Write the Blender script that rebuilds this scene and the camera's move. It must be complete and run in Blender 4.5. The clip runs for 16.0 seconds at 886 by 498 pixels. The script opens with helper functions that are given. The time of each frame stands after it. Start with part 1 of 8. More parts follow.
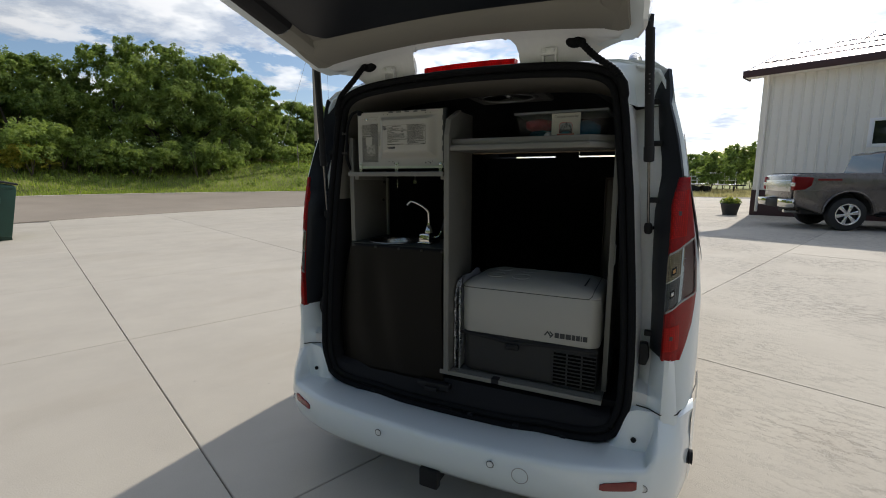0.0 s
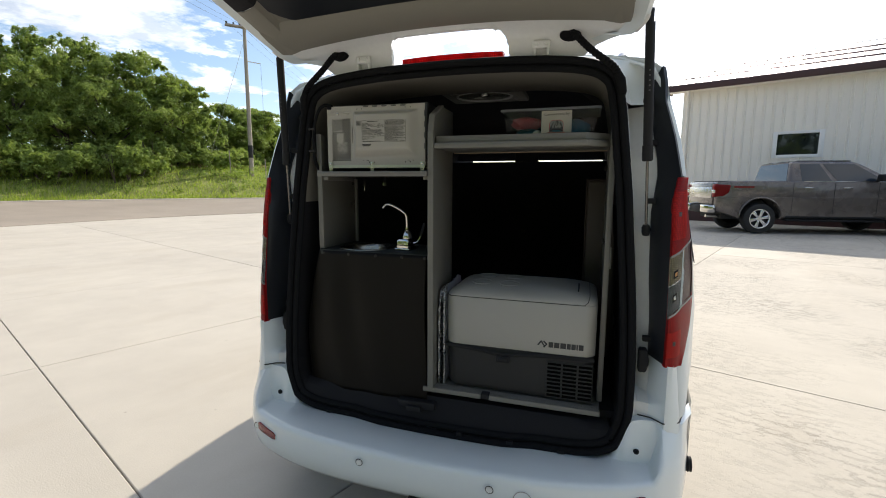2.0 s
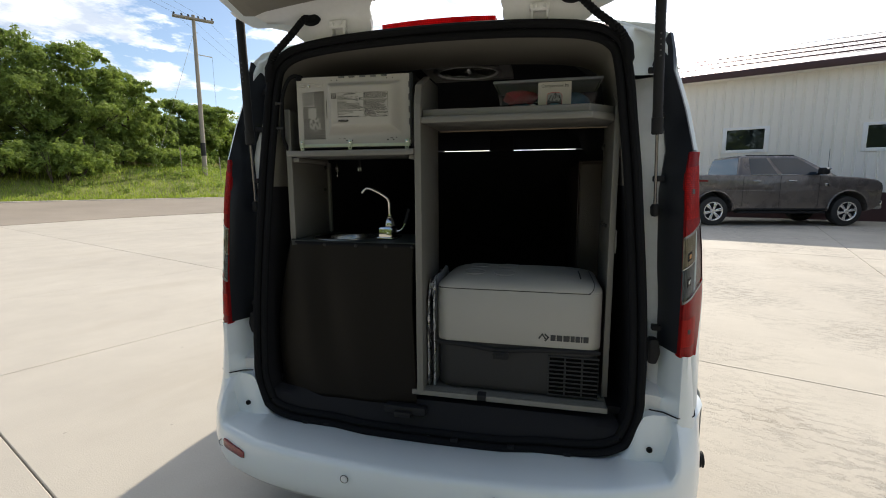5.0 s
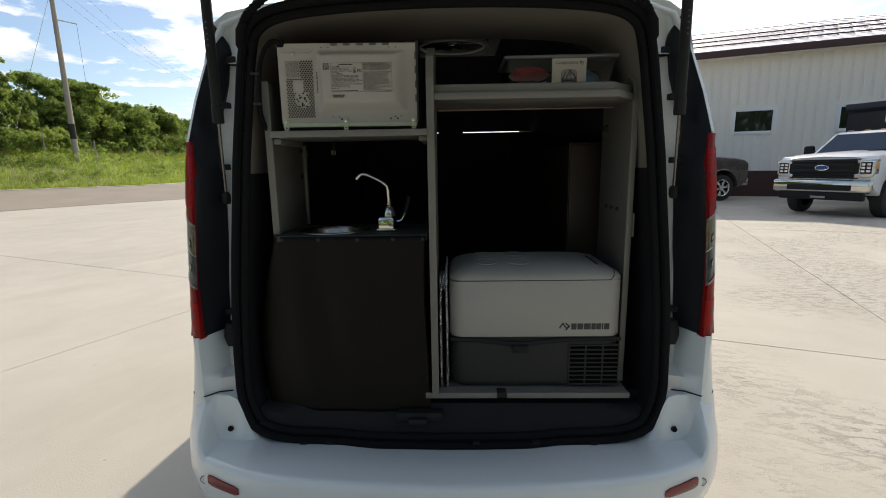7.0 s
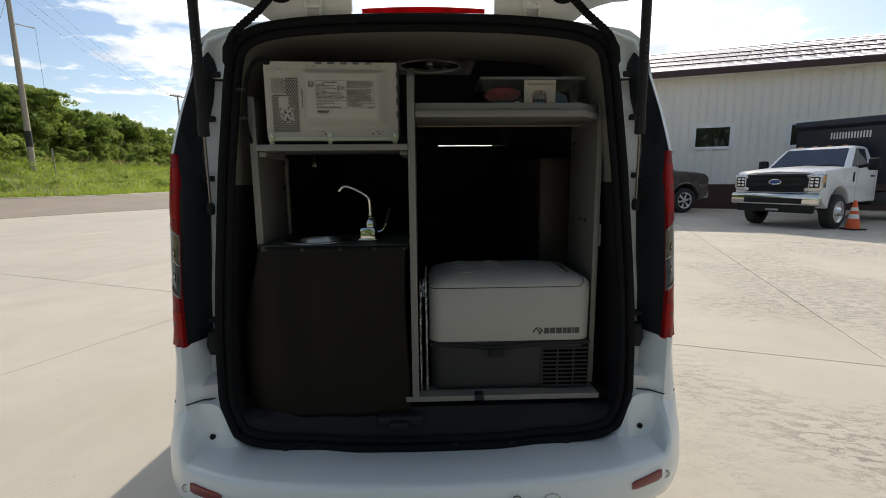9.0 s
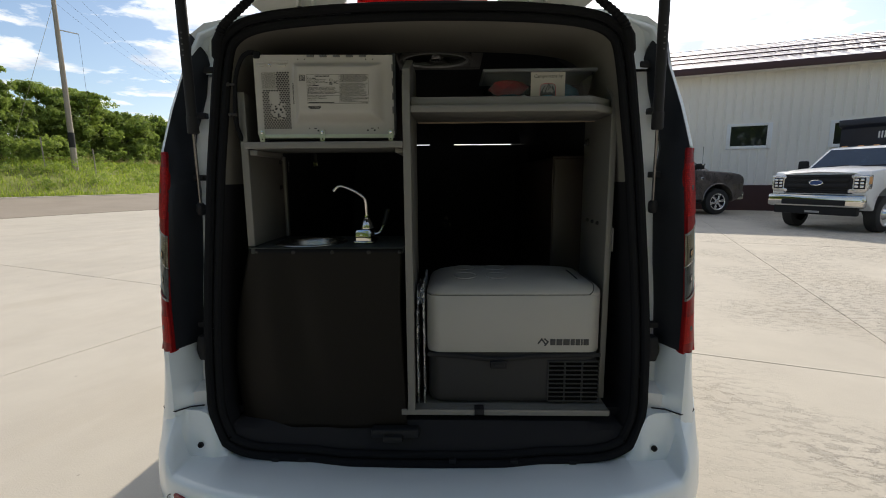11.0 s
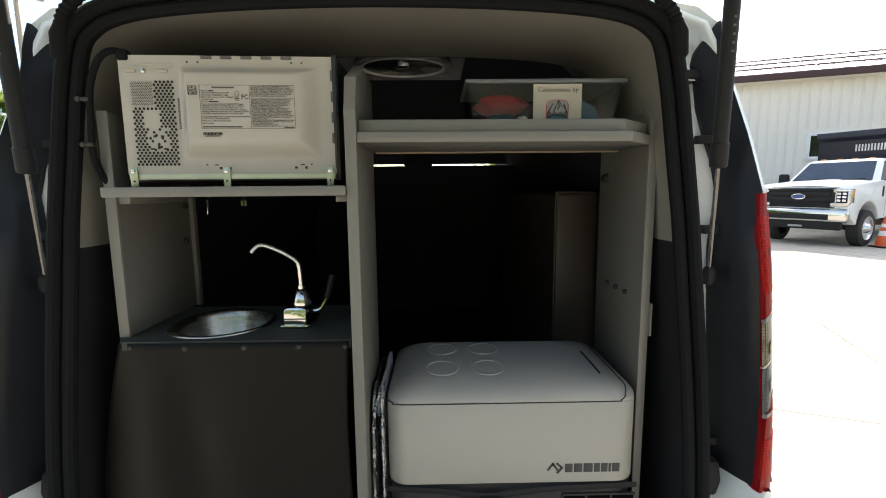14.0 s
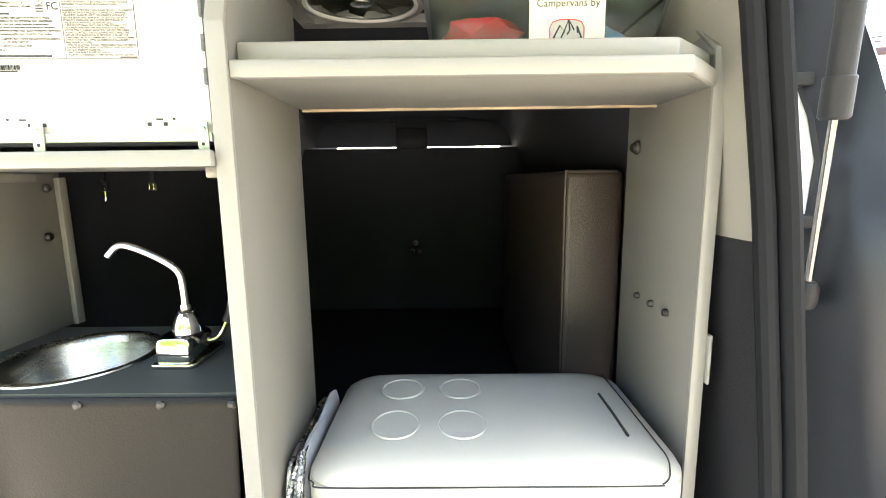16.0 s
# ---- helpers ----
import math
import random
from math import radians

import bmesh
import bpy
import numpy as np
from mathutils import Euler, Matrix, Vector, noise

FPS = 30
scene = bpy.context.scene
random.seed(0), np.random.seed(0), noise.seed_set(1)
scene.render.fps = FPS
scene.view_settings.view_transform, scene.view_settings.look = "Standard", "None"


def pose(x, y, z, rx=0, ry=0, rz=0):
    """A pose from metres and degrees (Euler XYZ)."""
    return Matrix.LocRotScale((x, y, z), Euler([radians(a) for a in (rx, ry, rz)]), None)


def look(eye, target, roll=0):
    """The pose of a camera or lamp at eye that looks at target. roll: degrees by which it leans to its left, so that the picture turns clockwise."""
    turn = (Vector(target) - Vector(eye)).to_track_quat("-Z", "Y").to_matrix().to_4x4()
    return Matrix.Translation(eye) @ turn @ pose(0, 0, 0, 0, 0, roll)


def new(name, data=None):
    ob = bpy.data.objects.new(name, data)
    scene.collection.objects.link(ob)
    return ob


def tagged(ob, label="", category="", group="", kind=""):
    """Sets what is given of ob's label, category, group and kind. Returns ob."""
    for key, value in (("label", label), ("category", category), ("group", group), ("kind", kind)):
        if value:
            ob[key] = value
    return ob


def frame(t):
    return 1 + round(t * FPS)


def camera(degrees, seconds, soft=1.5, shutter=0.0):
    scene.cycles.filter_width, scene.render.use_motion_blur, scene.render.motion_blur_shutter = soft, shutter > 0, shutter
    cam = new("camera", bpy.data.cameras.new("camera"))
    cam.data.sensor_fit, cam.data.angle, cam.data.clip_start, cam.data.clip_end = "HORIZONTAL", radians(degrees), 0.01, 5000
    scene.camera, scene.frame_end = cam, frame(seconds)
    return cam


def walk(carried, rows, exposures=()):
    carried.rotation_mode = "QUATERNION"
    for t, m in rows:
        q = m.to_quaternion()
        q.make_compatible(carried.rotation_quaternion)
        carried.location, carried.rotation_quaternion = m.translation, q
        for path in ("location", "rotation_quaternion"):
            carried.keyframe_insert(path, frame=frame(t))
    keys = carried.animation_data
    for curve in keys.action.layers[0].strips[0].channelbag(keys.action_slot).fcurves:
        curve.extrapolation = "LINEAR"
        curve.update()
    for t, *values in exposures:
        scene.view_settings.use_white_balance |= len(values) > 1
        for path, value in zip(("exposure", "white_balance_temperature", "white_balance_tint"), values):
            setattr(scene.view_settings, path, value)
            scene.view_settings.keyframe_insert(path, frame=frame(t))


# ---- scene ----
cam = camera(89.2, 16.0, 1.0)
PATH = [
    (0, (0.711, -1.588, 1.39), (-0.133, 0.198, 1.08), 0.1),
    (0.5, (0.708, -1.581, 1.38), (-0.115, 0.215, 1.069), 0.1),
    (1, (0.658, -1.537, 1.37), (-0.108, 0.283, 1.055), 0.2),
    (1.5, (0.577, -1.519, 1.373), (-0.109, 0.335, 1.071), 0.3),
    (2, (0.502, -1.519, 1.364), (-0.099, 0.368, 1.086), 0.3),
    (2.5, (0.458, -1.515, 1.345), (-0.076, 0.395, 1.092), 0.2),
    (3, (0.442, -1.501, 1.336), (-0.067, 0.417, 1.088), -0.0),
    (3.5, (0.436, -1.506, 1.319), (-0.071, 0.412, 1.065), -0.1),
    (4, (0.422, -1.506, 1.309), (-0.081, 0.411, 1.042), -0.0),
    (4.2, (0.414, -1.501, 1.304), (-0.092, 0.415, 1.032), -0.0),
    (6.3, (0.162, -1.21, 1.303), (-0.035, 0.752, 0.971), -0.9),
    (6.5, (0.11, -1.233, 1.309), (-0.048, 0.731, 0.962), -1.0),
    (7, (0.027, -1.3, 1.308), (-0.031, 0.666, 0.949), -0.9),
    (7.5, (0.002, -1.341, 1.314), (0.015, 0.63, 0.972), -0.5),
    (8, (0.0, -1.356, 1.318), (0.052, 0.616, 0.992), -0.1),
    (8.5, (0.005, -1.36, 1.318), (0.061, 0.615, 1.001), -0.3),
    (9, (0.007, -1.37, 1.313), (0.069, 0.605, 1.002), -0.5),
    (9.5, (0.002, -1.368, 1.316), (0.061, 0.605, 0.997), -0.6),
    (9.7, (0.004, -1.369, 1.307), (0.052, 0.605, 0.988), -0.7),
    (11.8, (0.134, -1.208, 1.322), (0.046, 0.77, 1.038), 0.2),
    (12, (0.135, -1.194, 1.339), (0.051, 0.786, 1.066), 0.5),
    (12.5, (0.141, -1.094, 1.397), (0.076, 0.89, 1.158), 0.6),
    (13, (0.116, -0.954, 1.436), (0.122, 1.033, 1.209), 0.3),
    (13.5, (0.114, -0.876, 1.414), (0.135, 1.112, 1.199), -0.1),
    (14, (0.116, -0.828, 1.410), (0.146, 1.156, 1.143), -0.5),
    (14.5, (0.143, -0.776, 1.406), (0.162, 1.206, 1.110), -0.8),
    (15, (0.176, -0.667, 1.393), (0.198, 1.307, 1.077), -0.9),
    (15.5, (0.204, -0.556, 1.392), (0.214, 1.413, 1.041), -0.8),
    (16, (0.213, -0.49, 1.382), (0.193, 1.486, 1.071), -0.7),
]
walk(cam, [(t, look(eye, target, roll)) for t, eye, target, roll in PATH],
     [(0.0, -0.5, 6300, 10), (0.5, -0.72, 6300, 10), (1.0, -0.8, 6300, 10), (1.5, 0.05, 6450, 10), (2.0, 0.15, 6500, 10), (3.5, 0.2, 6550, 10), (4.2, 0.15, 6550, 10), (6.5, -0.1, 6600, 10), (8.5, -0.13, 6600, 10), (9.0, -0.24, 6620, 10), (9.7, -0.24, 6620, 10), (12.0, -0.05, 6650, 10), (13.0, 0.3, 6720, 10), (14.0, 1.22, 6830, 10), (14.5, 2.38, 6680, 10), (15.0, 2.85, 6750, 10), (15.5, 3.33, 6850, 10), (16.0, 3.84, 7000, 10)])

# ---- light ----
# the way to the sun: ahead of the van, a little to its right
SUN = Vector((0.36, 1.5, 1.0)).normalized()
SUN_UP, SUN_ROUND = math.asin(SUN.z), math.atan2(SUN.x, SUN.y)
world = bpy.data.worlds.new("world")
scene.world = world
world.use_nodes = True


class Nodes:
    """A small writer of node trees."""

    def __init__(self, tree):
        self.tree = tree

    def add(self, kind, **sets):
        n = self.tree.nodes.new(kind)
        for key, value in sets.items():
            if key[0] == "_":
                n.inputs[key[1:].replace("_", " ")].default_value = value
            else:
                setattr(n, key, value)
        return n

    def link(self, a, b):
        self.tree.links.new(a, b)

    def value(self, v):
        n = self.add("ShaderNodeValue")
        n.outputs[0].default_value = v
        return n.outputs[0]

    def put(self, socket, v):
        if isinstance(v, (int, float)):
            socket.default_value = v
        elif isinstance(v, tuple):
            socket.default_value = (*v, 1) if len(v) == 3 and len(socket.default_value) == 4 else v
        else:
            self.link(v, socket)

    def math(self, op, a, b=0.0, clamp=False):
        n = self.add("ShaderNodeMath", operation=op, use_clamp=clamp)
        self.put(n.inputs[0], a), self.put(n.inputs[1], b)
        return n.outputs[0]

    def noise(self, vec, scale, detail=3.0, rough=0.55, distort=0.0):
        n = self.add("ShaderNodeTexNoise")
        n.inputs["Scale"].default_value, n.inputs["Detail"].default_value = scale, detail
        n.inputs["Roughness"].default_value, n.inputs["Distortion"].default_value = rough, distort
        if vec:
            self.link(vec, n.inputs["Vector"])
        return n.outputs["Fac"]

    def ramp(self, fac, stops):
        n = self.add("ShaderNodeValToRGB")
        e = n.color_ramp.elements
        while len(e) < len(stops):
            e.new(0.5)
        for el, (p, c) in zip(e, stops):
            el.position, el.color = p, (c, c, c, 1) if isinstance(c, (int, float)) else (*c, 1)
        self.link(fac, n.inputs["Fac"])
        return n.outputs["Color"]

    def mix(self, fac, a, b, blend="MIX"):
        n = self.add("ShaderNodeMix", data_type="RGBA", blend_type=blend)
        self.put(n.inputs[0], fac), self.put(n.inputs[6], a), self.put(n.inputs[7], b)
        return n.outputs[2]

    def scaled(self, vec, by):
        n = self.add("ShaderNodeMapping")
        n.inputs["Scale"].default_value = by
        self.link(vec, n.inputs["Vector"])
        return n.outputs["Vector"]


wn = Nodes(world.node_tree)
for old in list(world.node_tree.nodes):
    world.node_tree.nodes.remove(old)
sky = wn.add("ShaderNodeTexSky", sky_type="NISHITA", sun_disc=False, sun_elevation=SUN_UP, sun_rotation=SUN_ROUND,
             air_density=1.0, dust_density=1.0, ozone_density=2.0)
way = wn.add("ShaderNodeTexCoord").outputs["Generated"]
split = wn.add("ShaderNodeSeparateXYZ")
wn.link(way, split.inputs[0])
# clouds lie on a flat layer high above
up = wn.math("MAXIMUM", split.outputs["Z"], 0.03)
flat = wn.add("ShaderNodeCombineXYZ")
wn.link(wn.math("DIVIDE", split.outputs["X"], wn.math("ADD", up, 0.12)), flat.inputs[0])
wn.link(wn.math("DIVIDE", split.outputs["Y"], wn.math("ADD", up, 0.12)), flat.inputs[1])
puffs = wn.noise(flat.outputs[0], 1.3, 12.0, 0.60, 0.1)
cover = wn.ramp(puffs, [(0.485, 0.0), (0.53, 0.80), (0.60, 1.0)])
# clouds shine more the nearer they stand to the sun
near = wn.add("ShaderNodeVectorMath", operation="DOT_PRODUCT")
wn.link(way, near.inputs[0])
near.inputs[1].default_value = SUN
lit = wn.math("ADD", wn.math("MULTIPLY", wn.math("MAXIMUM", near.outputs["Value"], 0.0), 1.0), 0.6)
shade = wn.ramp(wn.noise(flat.outputs[0], 3.4, 8.0, 0.6), [(0.38, (5.6, 6.2, 7.2)), (0.50, (8.6, 8.9, 9.3)), (0.57, (10.8, 10.8, 10.8))])
above = wn.math("MULTIPLY", cover, wn.ramp(split.outputs["Z"], [(0.0, 0.0), (0.06, 1.0)]))
back = wn.add("ShaderNodeBackground")
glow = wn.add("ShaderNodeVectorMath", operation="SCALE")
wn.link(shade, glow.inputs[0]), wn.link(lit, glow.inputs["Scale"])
clear = wn.add("ShaderNodeVectorMath", operation="SCALE")
wn.link(sky.outputs[0], clear.inputs[0])
clear.inputs["Scale"].default_value = 1.35
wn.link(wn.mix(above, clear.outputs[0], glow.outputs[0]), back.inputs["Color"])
back.inputs["Strength"].default_value = 0.12
wn.link(back.outputs[0], wn.add("ShaderNodeOutputWorld").inputs[0])

sun = new("sun", bpy.data.lights.new("sun", "SUN"))
sun.data.energy, sun.data.angle, sun.data.color = 5.0, radians(0.55), (1.0, 0.91, 0.78)
sun.matrix_world = look((0, 0, 0), -SUN)

# ---- materials ----
def mat(name, col, rough=0.5, metal=0.0, var=0.10, big=3.0, fine=60.0, bump=0.05, rvar=0.12, rand=0.0, coat=0.0,
        spec=0.5, glow=0.0, stretch=(1, 1, 1), through_light=0.0, stain=None, speck=0.0):
    """A surface with grain at two scales, in metres of its object."""
    m = bpy.data.materials.new(name)
    m.use_nodes = True
    n = Nodes(m.node_tree)
    b = m.node_tree.nodes["Principled BSDF"]
    vec = n.scaled(n.add("ShaderNodeTexCoord").outputs["Object"], stretch)
    n1, n2 = n.noise(vec, big, 4.0), n.noise(vec, fine, 3.0)
    k = n.math("ADD", n.math("MULTIPLY", n1, 0.65), n.math("MULTIPLY", n2, 0.35))
    lo, hi = tuple(c * (1 - var * 1.6) for c in col), tuple(min(1, c * (1 + var * 1.6)) for c in col)
    c = n.ramp(k, [(0.3, lo), (0.7, hi)])
    if stain:
        scol, sscale, at = stain
        f = n.ramp(n.noise(vec, sscale, 6.0, 0.6, 0.6), [(at, 0.0), (min(1, at + 0.12), 1.0)])
        c = n.mix(f, c, scol)
    if speck:
        v = n.add("ShaderNodeTexVoronoi")
        v.inputs["Scale"].default_value = fine * 2
        n.link(vec, v.inputs["Vector"])
        c = n.mix(speck, c, v.outputs["Color"], "SOFT_LIGHT")
    if rand:
        r = n.add("ShaderNodeObjectInfo").outputs["Random"]
        c = n.mix(1.0, c, n.ramp(r, [(0.0, 1 - rand), (1.0, 1.0)]), "MULTIPLY")
    n.link(c, b.inputs["Base Color"])
    n.put(b.inputs["Roughness"], n.math("ADD", n.math("MULTIPLY", n.math("SUBTRACT", k, 0.5), rvar * 2), rough, True))
    b.inputs["Metallic"].default_value = metal
    b.inputs["Specular IOR Level"].default_value = spec
    b.inputs["Coat Weight"].default_value = coat
    b.inputs["Coat Roughness"].default_value = 0.05
    if through_light:
        b.inputs["Transmission Weight"].default_value = through_light
    if glow:
        b.inputs["Emission Color"].default_value, b.inputs["Emission Strength"].default_value = (*col, 1), glow
    if bump:
        bp = n.add("ShaderNodeBump")
        bp.inputs["Strength"].default_value, bp.inputs["Distance"].default_value = min(1.0, bump * 4), 0.004
        n.link(n.math("ADD", n.math("MULTIPLY", n1, 0.4), n2), bp.inputs["Height"])
        n.link(bp.outputs[0], b.inputs["Normal"])
    return m


WHITE = mat("white_paint", (0.665, 0.725, 0.745), 0.30, var=0.006, coat=0.7, bump=0.0, rvar=0.0)
WHITE2 = mat("white_body_underside", (0.70, 0.71, 0.70), 0.42, var=0.04, bump=0.01)
BLACK = mat("black_plastic", (0.012, 0.0125, 0.014), 0.6, spec=0.25, var=0.12, fine=300, bump=0.03)
GLOSS = mat("black_gloss_panel", (0.010, 0.012, 0.016), 0.32, var=0.1, bump=0.0, spec=0.3)
RUBBER = mat("black_rubber", (0.0085, 0.009, 0.0102), 0.75, spec=0.10, var=0.1, fine=200, bump=0.02)
DARKGREY = mat("dark_grey_trim", (0.015, 0.015, 0.017), 0.7, spec=0.16, var=0.1, fine=400, bump=0.04)
BEIGE = mat("beige_trim", (0.195, 0.184, 0.156), 0.65, var=0.05, fine=300, bump=0.03)
CABBLACK = mat("black_cab_panel", (0.034, 0.037, 0.046), 0.75, spec=0.1, var=0.15, fine=300, bump=0.02)
SNAP = mat("dull_snap_metal", (0.045, 0.042, 0.038), 0.5, 0.6, var=0.1, bump=0.0)
HEADLINER = mat("dark_headliner", (0.040, 0.042, 0.050), 0.95, spec=0.1, var=0.15, fine=500, bump=0.06)
LAMINATE = mat("grey_laminate", (0.131, 0.127, 0.113), 0.42, var=0.03, fine=200, bump=0.01)
EDGING = mat("grey_edge_band", (0.166, 0.161, 0.143), 0.4, var=0.03, fine=200, bump=0.01)
COUNTER = mat("slate_counter", (0.058, 0.062, 0.056), 0.6, spec=0.12, var=0.05, fine=300, bump=0.01)
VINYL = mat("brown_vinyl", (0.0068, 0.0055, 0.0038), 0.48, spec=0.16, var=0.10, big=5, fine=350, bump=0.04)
LEATHER = mat("brown_leather", (0.05, 0.037, 0.03), 0.45, var=0.12, fine=260, bump=0.08)
RAWWOOD = mat("raw_plywood", (0.26, 0.20, 0.13), 0.8, var=0.3, big=30, stretch=(0.3, 1, 4), bump=0.05)
STEEL = mat("brushed_steel", (0.37, 0.36, 0.31), 0.28, 1.0, var=0.06, fine=200, bump=0.01, stretch=(1, 1, 8))
CHROME = mat("chrome", (0.60, 0.59, 0.56), 0.09, 1.0, var=0.02, bump=0.0, rvar=0.02)
ZINC = mat("green_tinted_zinc", (0.48, 0.52, 0.40), 0.38, 0.7, var=0.08, bump=0.01)
OVEN = mat("cream_painted_steel", (0.42, 0.40, 0.355), 0.38, var=0.02, fine=250, bump=0.008)
OVENCASE = mat("black_oven_case", (0.02, 0.02, 0.022), 0.35, var=0.1, bump=0.01)
COOLER = mat("light_grey_cooler_plastic", (0.355, 0.345, 0.31), 0.5, var=0.03, fine=500, bump=0.02)
COOLERDARK = mat("dark_grey_cooler_plastic", (0.027, 0.027, 0.027), 0.6, spec=0.3, var=0.08, fine=500, bump=0.03)
LABELPAPER = mat("printed_label_paper", (0.425, 0.405, 0.36), 0.45, var=0.02, bump=0.0)
ALLOY = mat("polished_alloy", (0.78, 0.78, 0.78), 0.22, 0.9, var=0.03, bump=0.0)
DARKSTEEL = mat("dark_steel_rod", (0.16, 0.155, 0.15), 0.25, 1.0, var=0.05, bump=0.0)
PAPER = mat("white_paper", (0.78, 0.78, 0.75), 0.6, var=0.02, bump=0.0)
PRINT = mat("black_print", (0.012, 0.012, 0.012), 0.6, var=0.05, bump=0.0)
CARD = mat("cream_card", (0.50, 0.47, 0.40), 0.6, var=0.02, bump=0.0)
GREYPRINT = mat("grey_print", (0.30, 0.30, 0.29), 0.6, var=0.1, big=300, fine=900, bump=0.0)
FINEPRINT = mat("dark_fine_print", (0.10, 0.10, 0.10), 0.6, var=0.3, big=300, fine=900, bump=0.0)
SLOT = mat("deep_black_slot", (0.003, 0.003, 0.003), 0.9, spec=0.05, var=0.0, bump=0.0)
BADGE = mat("dark_badge", (0.022, 0.025, 0.028), 0.4, var=0.05, bump=0.0)
FOIL = mat("silver_foil", (0.46, 0.47, 0.48), 0.28, 1.0, var=0.1, big=40, fine=180, bump=0.6)
FOILIN = mat("grey_foil_backing", (0.30, 0.31, 0.33), 0.5, var=0.1, bump=0.1)
FELT = mat("white_felt", (0.62, 0.62, 0.60), 0.9, var=0.1, bump=0.2, fine=300)


def lens(name, col, share, cells):
    """Moulded coloured plastic that lets light through, with a prism pattern inside."""
    m = bpy.data.materials.new(name)
    m.use_nodes = True
    n = Nodes(m.node_tree)
    b = m.node_tree.nodes["Principled BSDF"]
    v = n.add("ShaderNodeTexVoronoi", distance="CHEBYCHEV")
    v.inputs["Scale"].default_value, v.inputs["Randomness"].default_value = cells, 0.15
    n.link(n.add("ShaderNodeTexCoord").outputs["Object"], v.inputs["Vector"])
    c = n.ramp(v.outputs["Distance"], [(0.05, tuple(min(1, q * 1.5) for q in col)), (0.45, tuple(q * 0.55 for q in col))])
    n.link(c, b.inputs["Base Color"])
    b.inputs["Roughness"].default_value, b.inputs["Coat Weight"].default_value, b.inputs["Coat Roughness"].default_value = 0.3, 0.12, 0.03
    b.inputs["Specular IOR Level"].default_value = 0.35
    bp = n.add("ShaderNodeBump")
    bp.inputs["Strength"].default_value, bp.inputs["Distance"].default_value = 0.25, 0.002
    n.link(v.outputs["Distance"], bp.inputs["Height"])
    n.link(bp.outputs[0], b.inputs["Normal"])
    t = n.add("ShaderNodeBsdfTranslucent")
    n.link(c, t.inputs["Color"])
    mx = n.add("ShaderNodeMixShader")
    mx.inputs[0].default_value = share
    n.link(b.outputs[0], mx.inputs[1]), n.link(t.outputs[0], mx.inputs[2])
    n.link(mx.outputs[0], m.node_tree.nodes["Material Output"].inputs[0])
    return m


RED = lens("red_lens", (0.52, 0.010, 0.013), 0.5, 320)
# cut lens whose brighter red carries the glow of sun shining through
PRISM = lens("sunlit_cut_red_lens", (0.95, 0.024, 0.02), 0.62, 170)
CUTGOLD = lens("cut_clear_lens_over_gold", (0.30, 0.25, 0.17), 0.25, 170)
CUTGREY = lens("cut_clear_lens_over_grey", (0.13, 0.14, 0.15), 0.25, 170)
SMOKED = mat("smoked_lens", (0.07, 0.030, 0.030), 0.35, var=0.1, bump=0.0, spec=0.3)
REDLIT = lens("sunlit_red_lens", (0.62, 0.015, 0.02), 0.75, 150)
REFLECTOR = mat("red_reflector", (0.17, 0.007, 0.011), 0.2, var=0.1, fine=150, bump=0.05, coat=0.25)


def thin_glass(name, clear, gloss):
    """A thin pane: mostly see-through, a little mirror."""
    m = bpy.data.materials.new(name)
    m.use_nodes = True
    n = Nodes(m.node_tree)
    t, g, mx = n.add("ShaderNodeBsdfTransparent"), n.add("ShaderNodeBsdfGlossy"), n.add("ShaderNodeMixShader")
    t.inputs["Color"].default_value = (*clear, 1)
    g.inputs["Roughness"].default_value = 0.03
    mx.inputs[0].default_value = gloss
    n.link(t.outputs[0], mx.inputs[1]), n.link(g.outputs[0], mx.inputs[2])
    n.link(mx.outputs[0], m.node_tree.nodes["Material Output"].inputs[0])
    return m


THINGLASS = thin_glass("thin_clear_glass", (0.90, 0.92, 0.91), 0.05)
LAMPIN = mat("lamp_reflector", (0.55, 0.55, 0.55), 0.18, 1.0, var=0.15, fine=90, bump=0.2)
DARKPRINT = mat("faint_print", (0.07, 0.07, 0.07), 0.6, var=0.05, bump=0.0)
LAMPDARK = mat("shaded_lamp_reflector", (0.30, 0.27, 0.23), 0.3, 1.0, var=0.5, fine=120, bump=0.3)
AMBER = mat("amber_bulb", (0.65, 0.33, 0.12), 0.3, var=0.1, bump=0.0)
TUB = thin_glass("frosted_tub", (0.80, 0.83, 0.84), 0.014)
LAMPGLASS = thin_glass("thin_lamp_lens", (0.90, 0.91, 0.90), 0.018)
TUBLID = mat("frosted_tub_lid", (0.22, 0.235, 0.25), 0.35, var=0.05, bump=0.01, through_light=0.35)
REDCLOTH = mat("red_cloth", (0.50, 0.025, 0.035), 0.8, var=0.2, big=15, bump=0.1)
TEALCLOTH = mat("teal_cloth", (0.04, 0.16, 0.20), 0.8, var=0.25, big=15, bump=0.1)
BLUECLOTH = mat("blue_plastic", (0.04, 0.22, 0.36), 0.5, var=0.2, big=15, bump=0.02)


